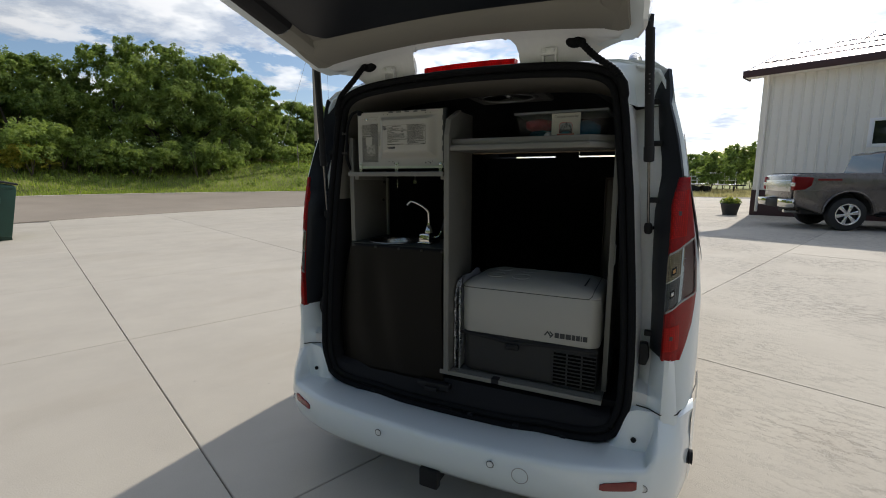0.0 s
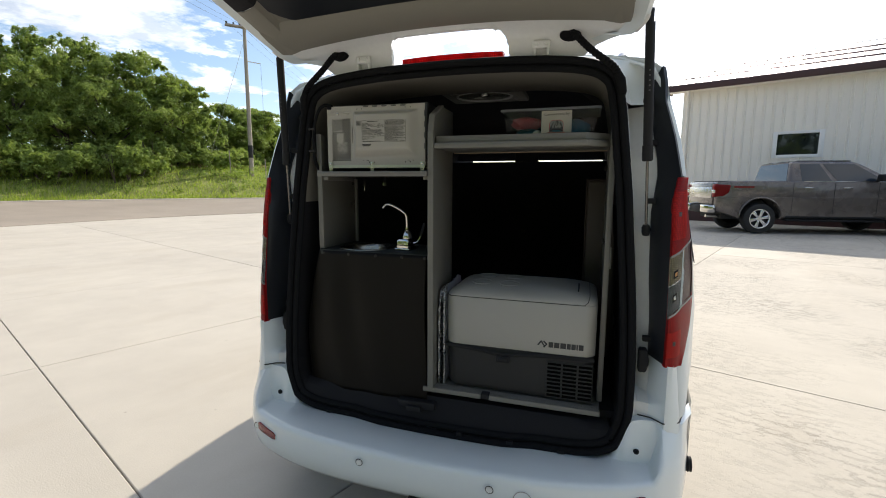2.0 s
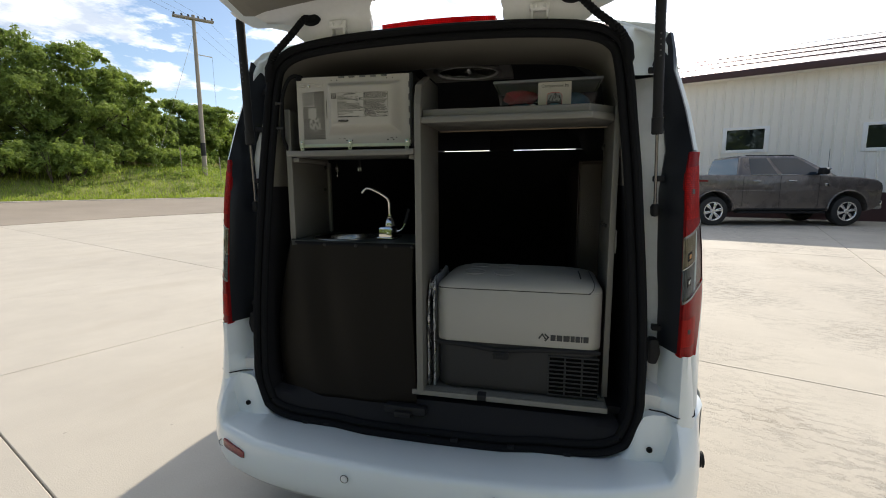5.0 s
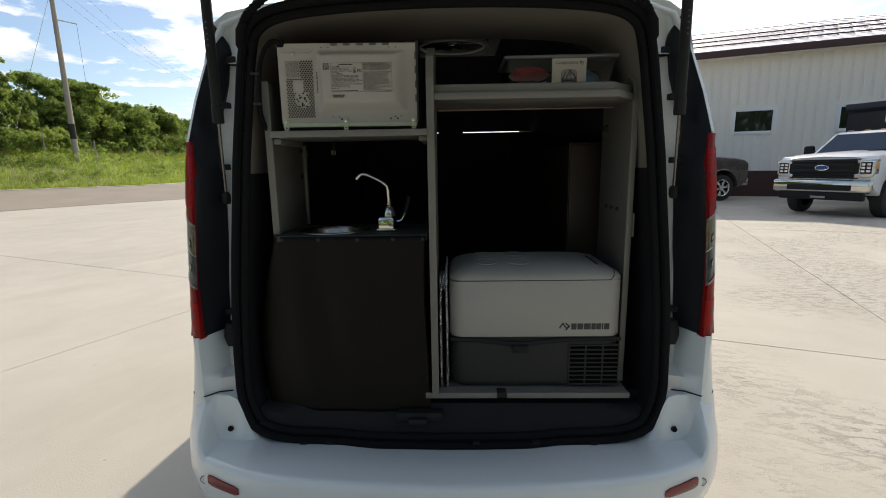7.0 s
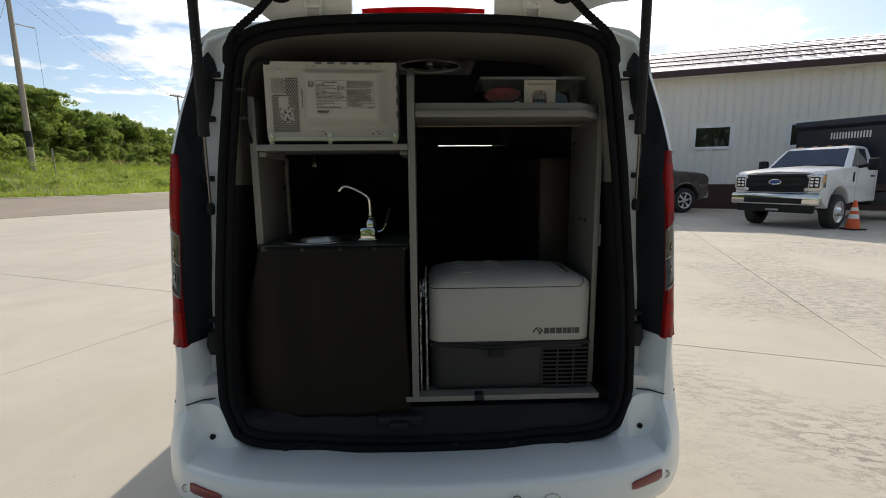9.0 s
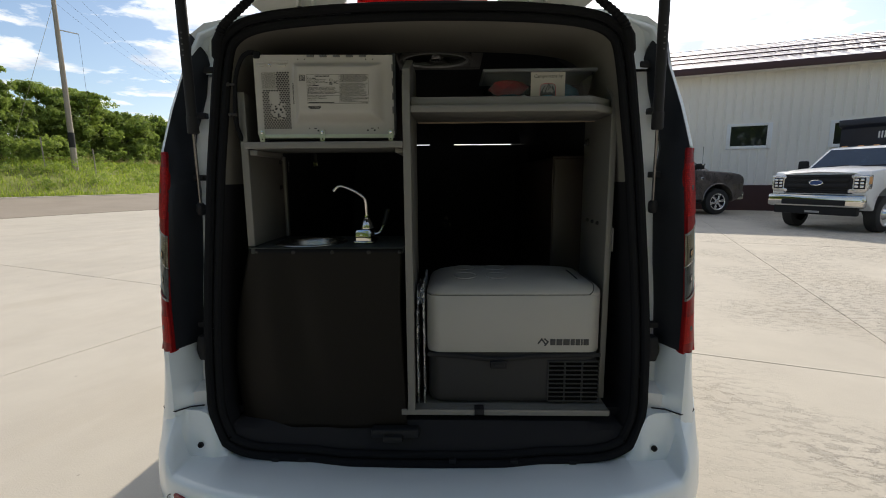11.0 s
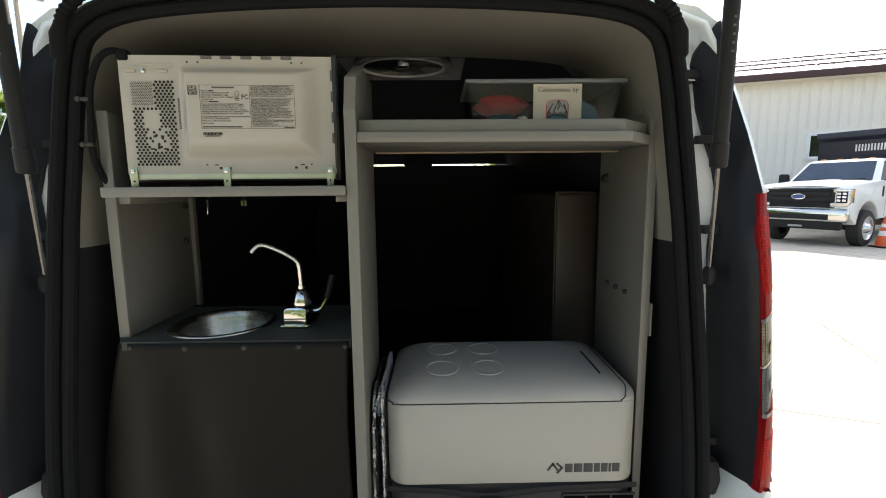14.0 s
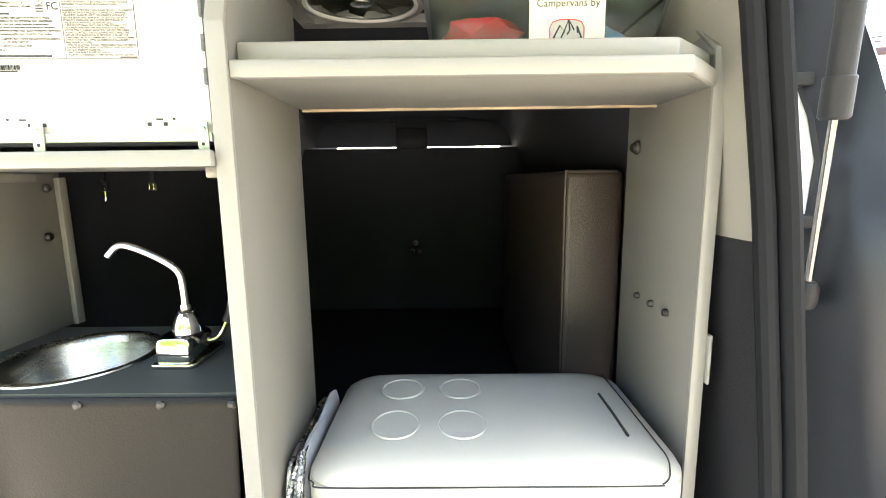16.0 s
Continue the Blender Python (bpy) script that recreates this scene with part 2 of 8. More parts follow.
def concrete(name):
    """Pale broom-finished concrete with worn, spalled patches, in metres of the place."""
    m = bpy.data.materials.new(name)
    m.use_nodes = True
    n = Nodes(m.node_tree)
    b = m.node_tree.nodes["Principled BSDF"]
    pos = n.add("ShaderNodeNewGeometry").outputs["Position"]
    turn = n.add("ShaderNodeMapping")
    turn.inputs["Rotation"].default_value = (0, 0, radians(22))
    n.link(pos, turn.inputs["Vector"])
    pos = turn.outputs["Vector"]
    wide, mid, fine = n.noise(pos, 0.35, 4.0), n.noise(pos, 2.2, 5.0, 0.6), n.noise(pos, 130.0, 3.0)
    k = n.math("ADD", n.math("ADD", n.math("MULTIPLY", wide, 0.45), n.math("MULTIPLY", mid, 0.35)), n.math("MULTIPLY", fine, 0.2))
    c = n.ramp(k, [(0.3, (0.44, 0.40, 0.34)), (0.55, (0.53, 0.485, 0.41)), (0.72, (0.58, 0.535, 0.455))])
    # flaked patches: broken, stretched marks inside large uneven areas
    split = n.add("ShaderNodeSeparateXYZ")
    n.link(n.add("ShaderNodeNewGeometry").outputs["Position"], split.inputs[0])
    worn = n.ramp(n.math("ADD", n.math("MULTIPLY", split.outputs["X"], 0.1), 0.5), [(0.56, 0.0), (0.70, 1.0)])
    area = n.math("MULTIPLY", n.ramp(n.noise(pos, 0.55, 3.0, 0.5, 0.3), [(0.40, 0.0), (0.56, 1.0)]), worn)
    marks = n.ramp(n.noise(n.scaled(pos, (8.0, 20.0, 1)), 1.0, 7.0, 0.72, 0.4), [(0.52, 0.0), (0.555, 1.0), (0.62, 0.5), (0.70, 0.6)])
    flake = n.math("MULTIPLY", area, marks)
    grit = n.ramp(n.noise(pos, 45.0, 2.0), [(0.50, 0.0), (0.60, 1.0)])
    c = n.mix(n.math("MULTIPLY", flake, 0.82), c, n.mix(grit, (0.25, 0.228, 0.195), (0.40, 0.37, 0.32)))
    c = n.mix(n.math("MULTIPLY", n.math("MULTIPLY", area, grit), 0.22), c, (0.27, 0.245, 0.21))
    wet = n.ramp(n.noise(n.scaled(pos, (1.0, 0.35, 1)), 1.1, 6.0, 0.6, 0.5), [(0.52, 0.0), (0.66, 1.0)])
    c = n.mix(n.math("MULTIPLY", wet, 0.22), c, (0.40, 0.34, 0.26))
    dots = n.add("ShaderNodeTexVoronoi")
    dots.inputs["Scale"].default_value = 5.0
    n.link(pos, dots.inputs["Vector"])
    spot = n.ramp(dots.outputs["Distance"], [(0.03, 0.8), (0.05, 0.0)])
    c = n.mix(n.math("MULTIPLY", spot, n.ramp(mid, [(0.52, 0.0), (0.6, 1.0)])), c, (0.15, 0.13, 0.11))
    r = n.add("ShaderNodeObjectInfo").outputs["Random"]
    c = n.mix(1.0, c, n.ramp(r, [(0.0, 0.94), (1.0, 1.0)]), "MULTIPLY")
    n.link(c, b.inputs["Base Color"])
    b.inputs["Roughness"].default_value = 0.85
    bp = n.add("ShaderNodeBump")
    bp.inputs["Strength"].default_value, bp.inputs["Distance"].default_value = 0.5, 0.004
    n.link(n.math("SUBTRACT", n.math("MULTIPLY", fine, 0.5), flake), bp.inputs["Height"])
    n.link(bp.outputs[0], b.inputs["Normal"])
    return m


CONCRETE = concrete("concrete")
JOINT = mat("joint_sealant", (0.17, 0.155, 0.135), 0.9, var=0.2, bump=0.1)
ASPHALT = mat("worn_asphalt", (0.30, 0.255, 0.205), 0.9, var=0.10, big=0.5, fine=120, bump=0.15)
SOIL = mat("meadow_soil", (0.22, 0.24, 0.06), 0.95, var=0.35, big=0.7, fine=30, bump=0.2)
SIDING = mat("cream_metal_siding", (0.88, 0.84, 0.76), 0.5, var=0.03, big=0.5, bump=0.01)
MAROON = mat("dark_maroon_metal", (0.055, 0.022, 0.022), 0.5, var=0.08, bump=0.01)
ROOFMETAL = mat("pale_metal_roof", (0.74, 0.70, 0.68), 0.45, 0.7, var=0.06, big=0.5, bump=0.01)
PANE = mat("dark_window_glass", (0.012, 0.016, 0.018), 0.03, var=0.1, bump=0.0, spec=0.5)
FANFRAME = mat("grey_fan_frame", (0.20, 0.195, 0.18), 0.45, var=0.04, bump=0.01)
VINYLWHITE = mat("white_window_frame", (0.86, 0.86, 0.85), 0.4, var=0.02, bump=0.0)
TIRE = mat("tyre_rubber", (0.022, 0.022, 0.022), 0.8, var=0.15, bump=0.1)
CARGLASS = mat("tinted_car_glass", (0.022, 0.034, 0.050), 0.03, var=0.1, bump=0.0, spec=0.6, coat=0.35)
BRONZE = mat("bronze_car_paint", (0.142, 0.122, 0.110), 0.28, 0.40, var=0.012, bump=0.0, coat=0.8)
TRUCKWHITE = mat("white_truck_paint", (0.78, 0.79, 0.80), 0.3, var=0.02, bump=0.0, coat=0.6)
NAVY = mat("navy_dump_body", (0.012, 0.016, 0.030), 0.4, var=0.15, bump=0.02)
ORANGE = mat("orange_cone_plastic", (0.75, 0.12, 0.03), 0.5, var=0.06, bump=0.01)
GREENSTEEL = mat("green_dumpster_steel", (0.010, 0.05, 0.033), 0.45, var=0.15, bump=0.03)
POLEWOOD = mat("weathered_pole_wood", (0.33, 0.29, 0.24), 0.85, var=0.2, big=2, fine=60, stretch=(6, 6, 0.4), bump=0.2)
BARK = mat("bark", (0.10, 0.08, 0.06), 0.9, var=0.3, fine=40, stretch=(2, 2, 0.5), bump=0.3)
STONEPOT = mat("dark_pot", (0.03, 0.03, 0.03), 0.6, var=0.2, bump=0.05)


def leaves(name, a, b):
    m = bpy.data.materials.new(name)
    m.use_nodes = True
    n = Nodes(m.node_tree)
    p = m.node_tree.nodes["Principled BSDF"]
    r = n.add("ShaderNodeNewGeometry").outputs["Random Per Island"]
    c = n.ramp(r, [(0.0, a), (1.0, b)])
    n.link(c, p.inputs["Base Color"])
    p.inputs["Roughness"].default_value = 0.55
    tr = n.add("ShaderNodeBsdfTranslucent")
    n.link(n.mix(0.4, c, (0.40, 0.50, 0.08)), tr.inputs["Color"])
    mx = n.add("ShaderNodeMixShader")
    mx.inputs[0].default_value = 0.5
    n.link(p.outputs[0], mx.inputs[1]), n.link(tr.outputs[0], mx.inputs[2])
    n.link(mx.outputs[0], m.node_tree.nodes["Material Output"].inputs[0])
    return m


LEAF = leaves("tree_leaves", (0.125, 0.195, 0.05), (0.29, 0.38, 0.09))
LEAF2 = leaves("light_leaves", (0.15, 0.225, 0.05), (0.33, 0.42, 0.10))
GRASS = leaves("grass_blades", (0.14, 0.25, 0.025), (0.46, 0.53, 0.075))
STRAW = leaves("seed_heads", (0.40, 0.31, 0.18), (0.62, 0.47, 0.32))
YELLOW = leaves("yellow_flowers", (0.22, 0.24, 0.03), (0.52, 0.42, 0.06))

# ---- tools ----
def place_of(ob):
    m = Matrix.Identity(4)
    while ob is not None:
        m = ob.matrix_basis @ m
        ob = ob.parent
    return m


def mesh_of(name, bm, material, smooth=35):
    me = bpy.data.meshes.new(name)
    bmesh.ops.recalc_face_normals(bm, faces=bm.faces)
    bm.to_mesh(me)
    bm.free()
    mats = material if isinstance(material, (list, tuple)) else [material]
    for m in mats:
        me.materials.append(m)
    if smooth:
        me.polygons.foreach_set("use_smooth", [True] * len(me.polygons))
        me.set_sharp_from_angle(angle=radians(smooth))
    return me


def part(name, bm, material, parent=None, label="", smooth=35):
    """Links a bmesh, in world coordinates, as one mesh under a thing or a part."""
    if parent is not None:
        bm.transform(place_of(parent).inverted())
    ob = new(name, mesh_of(name, bm, material, smooth))
    ob.parent = parent
    if label:
        ob["label"] = label
    return ob


def thing(name, label, category, at=(0, 0, 0), group="", kind=""):
    ob = new(name)
    ob.empty_display_size = 0.1
    ob.location = at
    return tagged(ob, label, category, group, kind)


def BM():
    return bmesh.new()


def box(x0, x1, y0, y1, z0, z1, bev=0.0, bm=None, seg=2, m=None):
    out = bm or bmesh.new()
    t = bmesh.new()
    bmesh.ops.create_cube(t, size=1)
    for v in t.verts:
        v.co = ((x0 + x1) / 2 + v.co.x * (x1 - x0), (y0 + y1) / 2 + v.co.y * (y1 - y0), (z0 + z1) / 2 + v.co.z * (z1 - z0))
    if bev:
        bmesh.ops.bevel(t, geom=t.edges[:], offset=bev, segments=seg, affect="EDGES", profile=0.5)
    return merge(out, t, m)


def merge(out, t, m=None):
    if m is not None:
        t.transform(m)
    me = bpy.data.meshes.new("t")
    t.to_mesh(me)
    t.free()
    out.from_mesh(me)
    bpy.data.meshes.remove(me)
    return out


def prism(outline, a, b, axis="y", bev=0.0, bm=None, seg=2, m=None):
    """A solid from a flat outline, run from a to b along an axis. Outline points: the other two axes in order."""
    out = bm or bmesh.new()
    t = bmesh.new()
    def at(p, d):
        return {"x": (d, p[0], p[1]), "y": (p[0], d, p[1]), "z": (p[0], p[1], d)}[axis]
    lo, hi = [t.verts.new(at(p, a)) for p in outline], [t.verts.new(at(p, b)) for p in outline]
    k = len(outline)
    t.faces.new(lo), t.faces.new(hi[::-1])
    for i in range(k):
        t.faces.new((lo[i], lo[(i + 1) % k], hi[(i + 1) % k], hi[i]))
    bmesh.ops.recalc_face_normals(t, faces=t.faces)
    if bev:
        bmesh.ops.bevel(t, geom=t.edges[:], offset=bev, segments=seg, affect="EDGES", profile=0.5)
    return merge(out, t, m)


def loft(rings, closed=False, caps=False, bm=None):
    """Quads between rows of points, all of one length."""
    bm = bm or bmesh.new()
    rows = [[bm.verts.new(p) for p in r] for r in rings]
    k = len(rings[0])
    for a, b in zip(rows, rows[1:]):
        for i in range(k if closed else k - 1):
            j = (i + 1) % k
            try:
                bm.faces.new((a[i], a[j], b[j], b[i]))
            except ValueError:
                pass
    if caps:
        bm.faces.new(rows[0]), bm.faces.new(rows[-1][::-1])
    return bm


def tube(points, r, sides=10, closed=False, bm=None, flat=None):
    """A round bar along points; r may be a list. flat: (wide, high) factors of the section."""
    pts = [Vector(p) for p in points]
    rs = r if isinstance(r, (list, tuple)) else [r] * len(pts)
    rings, k = [], len(pts)
    up = None
    for i, p in enumerate(pts):
        a = pts[(i - 1) % k] if closed or i else p
        b = pts[(i + 1) % k] if closed or i < k - 1 else p
        d = (b - a).normalized()
        if up is None:
            up = Vector((0, 0, 1)) if abs(d.z) < 0.9 else Vector((0, 1, 0))
        side = d.cross(up).normalized()
        up = side.cross(d).normalized()
        w, h = flat or (1, 1)
        rings.append([p + rs[i] * (math.cos(2 * math.pi * j / sides) * side * w + math.sin(2 * math.pi * j / sides) * up * h) for j in range(sides)])
    if closed:
        rings.append(rings[0])
        bm = loft(rings, closed=True, bm=bm)
        bmesh.ops.remove_doubles(bm, verts=bm.verts, dist=1e-6)
        return bm
    return loft(rings, closed=True, caps=True, bm=bm)


def lathe(profile, at=(0, 0, 0), axis="z", n=32, bm=None, m=None, cap=True):
    """A turned form: profile of (radius, height)."""
    t = bmesh.new()
    rings = []
    for r, h in profile:
        rings.append([t.verts.new((max(r, 1e-5) * math.cos(2 * math.pi * j / n), max(r, 1e-5) * math.sin(2 * math.pi * j / n), h)) for j in range(n)])
    for a, b in zip(rings, rings[1:]):
        for j in range(n):
            t.faces.new((a[j], a[(j + 1) % n], b[(j + 1) % n], b[j]))
    if cap:
        t.faces.new(rings[0][::-1]), t.faces.new(rings[-1])
    rot = {"z": Matrix.Identity(4), "y": pose(0, 0, 0, -90), "x": pose(0, 0, 0, 0, 90)}[axis]
    t.transform(Matrix.Translation(at) @ rot)
    return merge(bm or bmesh.new(), t, m)


def smooth_curve(points, n=8, closed=False):
    """Catmull-Rom through points."""
    P = [Vector(p) for p in points]
    k, out = len(P), []
    for i in range(k if closed else k - 1):
        p0 = P[(i - 1) % k] if closed or i > 0 else P[i]
        p1, p2 = P[i], P[(i + 1) % k]
        p3 = P[(i + 2) % k] if closed or i + 2 < k else p2
        for s in range(n):
            t = s / n
            out.append(0.5 * (2 * p1 + (p2 - p0) * t + (2 * p0 - 5 * p1 + 4 * p2 - p3) * t * t + (3 * p1 - p0 - 3 * p2 + p3) * t ** 3))
    if not closed:
        out.append(P[-1])
    return out


def table(rows, v):
    """Linear reading of a table of (key, value)."""
    if v <= rows[0][0]:
        return rows[0][1]
    for (a, x), (b, y) in zip(rows, rows[1:]):
        if v <= b:
            return x + (y - x) * (v - a) / (b - a)
    return rows[-1][1]


def text(words, size, m, depth=0.0004, align="LEFT", bm=None, bold=0.0):
    """Letters of the built-in font as a mesh: they lie in x and z of m, facing -y."""
    c = bpy.data.curves.new("t", "FONT")
    c.body, c.size, c.extrude, c.align_x, c.resolution_u, c.offset = words, size, depth, align, 2, bold
    o = bpy.data.objects.new("t", c)
    scene.collection.objects.link(o)
    dg = bpy.context.evaluated_depsgraph_get()
    me = bpy.data.meshes.new_from_object(o.evaluated_get(dg))
    bpy.data.objects.remove(o), bpy.data.curves.remove(c)
    t = bmesh.new()
    t.from_mesh(me)
    bpy.data.meshes.remove(me)
    t.transform(m @ pose(0, 0, 0, 90))
    return merge(bm or bmesh.new(), t)


def both(make):
    """Runs make(side) for the right (1) and the left (-1)."""
    return [make(1), make(-1)]

# ---- the site ----
D1, D2 = Vector((-0.929, 0.371, 0)), Vector((0.371, 0.929, 0))  # the two ways of the concrete joints


def road_edge(y):
    """x of the road's near edge."""
    e = -17.2 + 0.00115 * min(max(0, y - 4), 15) ** 3
    return min(e + max(0, y - 19) * 0.75, -9.0) if y > 4 else -17.2


def rise(s):
    return table([(0, 0), (8, 0.5), (9, 0.65), (14, 2.45), (20, 3.15), (45, 4.4), (90, 4.8)], s)


def land(x, y):
    """Height of the land: level round the van, and rising past the road."""
    return rise((road_edge(y) - x) * 0.88)


def steps(a, b, fine, far, k=1.35):
    out, v, d = [a], a, fine
    while v < b:
        v += d
        out.append(v)
    for sgn in (1, -1):
        v, d = (b if sgn > 0 else a), fine
        while abs(v) < far:
            d *= k
            v += sgn * d
            out.append(v)
    return sorted(set(out))


def grid_sheet(xs, ys, height):
    bm = BM()
    rows = [[bm.verts.new((x, y, height(x, y))) for x in xs] for y in ys]
    for a, b in zip(rows, rows[1:]):
        for i in range(len(xs) - 1):
            bm.faces.new((a[i], a[i + 1], b[i + 1], b[i]))
    return bm


ground = part("ground", grid_sheet(steps(-50, 30, 1.6, 900), steps(-30, 60, 2.0, 900),
              lambda x, y: land(x, y) - 0.06 + (0.05 if road_edge(y) - x > 10 else 0)), SOIL)
tagged(ground, "grassy meadow soil rising gently past the road", "ground", kind="structure")

# road: a strip along its edge, 8 m wide, tilted up to the meadow
ys = [-60 + 2.0 * i for i in range(90)]
road = part("road", loft([[(road_edge(y) - u / 0.88, y, rise(u) + 0.012 - (0.10 if u in (0, 8) else 0)) for u in (0, 0.001, 0.3, 4, 7.99, 8)] for y in ys]), ASPHALT)
tagged(road, "worn brownish grey asphalt road beside the lot", "road", kind="structure")
kerb = part("kerb", loft([[(road_edge(y) - u / 0.88, y, rise(8) + h) for u, h in ((7.93, -0.05), (7.93, 0.035), (8.18, 0.05), (8.25, -0.05))] for y in ys]), CONCRETE)
tagged(kerb, "pale strip along the far edge of the road", "kerb", kind="structure")


# building: its long wall runs along the joints
WU, WN = Vector((0.929, -0.371, 0)), Vector((-0.371, -0.929, 0))
WALL0 = Vector((4.07, 19.61, 0))
WROT = math.degrees(math.atan2(WU.y, WU.x))
BM4 = Matrix.Translation(WALL0) @ pose(0, 0, 0, 0, 0, WROT)  # x along the wall, y into the building
EAVE, WLEN, WDEEP = 5.36, 44.0, 16.0


def building():
    t = thing("metal_building", "long cream metal-sided building with maroon base and metal roof", "building", WALL0)
    wins = [(3.85, 2.93), (7.88, 2.84), (11.08, 2.82), (16.8, 2.82), (23.8, 2.82)]
    w, h, z0 = 1.32, 0.82, 0.0
    bm = BM()
    # the front wall between its windows, then the other walls
    cuts = [0.0]
    for cx, cz in wins:
        cuts += [cx - w / 2, cx + w / 2]
    cuts.append(WLEN)
    for i, (a, b) in enumerate(zip(cuts, cuts[1:])):
        if i % 2 == 0:
            box(a, b, 0, 0.2, 0.98, EAVE, bm=bm)
        else:
            cz = wins[i // 2][1]
            box(a, b, 0, 0.2, 0.98, cz - h / 2, bm=bm), box(a, b, 0, 0.2, cz + h / 2, EAVE, bm=bm)
    box(0, 0.2, 0.2, WDEEP, 0.98, EAVE, bm=bm), box(WLEN - 0.2, WLEN, 0.2, WDEEP, 0.98, EAVE, bm=bm)
    box(0.2, WLEN - 0.2, WDEEP - 0.2, WDEEP, 0.98, EAVE, bm=bm)
    for gx in (0.0, WLEN - 0.2):
        prism([(0, EAVE), (WDEEP, EAVE), (WDEEP / 2, EAVE + WDEEP / 2 * 0.31)], gx, gx + 0.2, "x", bm=bm)
    bm.transform(BM4)
    part("wall", bm, SIDING, t)
    base = BM()
    box(-0.02, WLEN, -0.02, 0.2, 0, 0.98, bm=base), box(-0.02, 0.2, 0.2, WDEEP, 0, 0.98, bm=base)
    base.transform(BM4)
    part("base_panel", base, MAROON, t, "dark maroon wainscot")
    # ribs of the siding
    def rib_mesh(z0, z1):
        return mesh_of("siding_rib", prism([(-0.050, 0), (-0.036, -0.022), (-0.013, -0.022), (-0.009, -0.002), (0.009, -0.002), (0.013, -0.022), (0.036, -0.022), (0.050, 0)], z0, z1, "z"), SIDING)
    rib, low, high = rib_mesh(0.99, EAVE - 0.12), rib_mesh(0.99, wins[0][1] - h / 2 - 0.075), rib_mesh(wins[0][1] + h / 2 + 0.075, EAVE - 0.12)
    for i in range(1, 144):
        x = i * 0.3048
        if any(abs(x - cx) < w / 2 + 0.09 for cx, _ in wins):
            meshes = (low, high)
        else:
            meshes = (rib,)
        for me in meshes:
            o = new("siding_rib", me)
            o.parent = t
            o.matrix_basis = Matrix.Translation(-WALL0) @ BM4 @ pose(x, -0.001, 0)
    for cx, cz in wins:
        f = BM()
        for a in ((cx - w / 2 - 0.075, cx - w / 2 + 0.055, cz - h / 2 - 0.075, cz + h / 2 + 0.055), (cx + w / 2 - 0.075, cx + w / 2 + 0.075, cz - h / 2 - 0.075, cz + h / 2 + 0.055),
                  (cx - w / 2 + 0.055, cx + w / 2 - 0.075, cz - h / 2 - 0.075, cz - h / 2 + 0.04), (cx - w / 2 + 0.055, cx + w / 2 - 0.075, cz + h / 2 - 0.04, cz + h / 2 + 0.055)):
            box(a[0], a[1], -0.05, 0.1, a[2], a[3], 0.008, f)
        f.transform(BM4)
        wo = part("window", f, VINYLWHITE, t, "white-framed slider window")
        g = box(cx - w / 2 + 0.05, cx + w / 2 - 0.05, 0.02, 0.04, cz - h / 2 + 0.04, cz + h / 2 - 0.04)
        g.transform(BM4)
        part("pane", g, PANE, wo)
    # roof: two slopes with standing ribs, fascia, gutter and downpipe
    for near in (True, False):
        r = BM()
        y0, y1 = (-0.55, WDEEP / 2) if near else (WDEEP + 0.55, WDEEP / 2)
        z0, z1 = EAVE - 0.05, EAVE - 0.05 + (WDEEP / 2 + 0.55) * 0.31
        loft([[(x, y0, z0), (x, y1, z1), (x, y1, z1 + 0.05), (x, y0, z0 + 0.05)] for x in (-0.55, WLEN + 0.6)], closed=True, caps=True, bm=r)
        r.transform(BM4)
        ro = part("roof", r, ROOFMETAL, t, "pale ribbed metal roof slope")
    rb = mesh_of("roof_rib", loft([[(x, y, EAVE - 0.0 + (y + 0.55) * 0.3143 + z) for x, z in ((-0.025, 0), (-0.012, 0.035), (0.012, 0.035), (0.025, 0))] for y in (-0.56, WDEEP / 2)]), ROOFMETAL)
    for i in range(0, 100):
        o = new("roof_rib", rb)
        o.parent = t
        o.matrix_basis = Matrix.Translation(-WALL0) @ BM4 @ pose(-0.5 + i * 0.4572, 0, 0)
    g = BM()
    box(-0.55, WLEN + 0.6, -0.62, -0.55, EAVE - 0.22, EAVE + 0.03, 0.015, g)
    box(-0.55, -0.49, -0.55, 0.3, EAVE - 0.22, EAVE - 0.05, 0.0, g)
    g.transform(BM4)
    part("gutter", g, MAROON, t, "dark maroon fascia and gutter")
    s = box(-0.49, WLEN + 0.5, -0.55, 0.0, EAVE - 0.2, EAVE - 0.17)
    s.transform(BM4)
    part("soffit", s, SIDING, t)
    for k in range(3):  # snow guards in rows up the slope
        y = 1.2 + k * 1.7
        g = box(-0.3 + k * 0.8, WLEN, y, y + 0.05, EAVE + (y + 0.55) * 0.3143 + 0.02, EAVE + (y + 0.55) * 0.3143 + 0.065)
        g.transform(BM4)
        part("snow_guard", g, MAROON, t, "dark snow guard bar")
    d = tube([(0.25, -0.5, EAVE - 0.2), (0.22, -0.3, EAVE - 0.42), (0.2, -0.07, EAVE - 0.62), (0.2, -0.07, 0.15)], 0.05, 8)
    d.transform(BM4)
    part("downpipe", d, SIDING, t, "cream downpipe at the corner")
    rg = box(-0.55, WLEN + 0.6, WDEEP / 2 - 0.15, WDEEP / 2 + 0.15, EAVE + 2.53, EAVE + 2.63, 0.02)
    rg.transform(BM4)
    part("ridge_cap", rg, MAROON, t)


building()

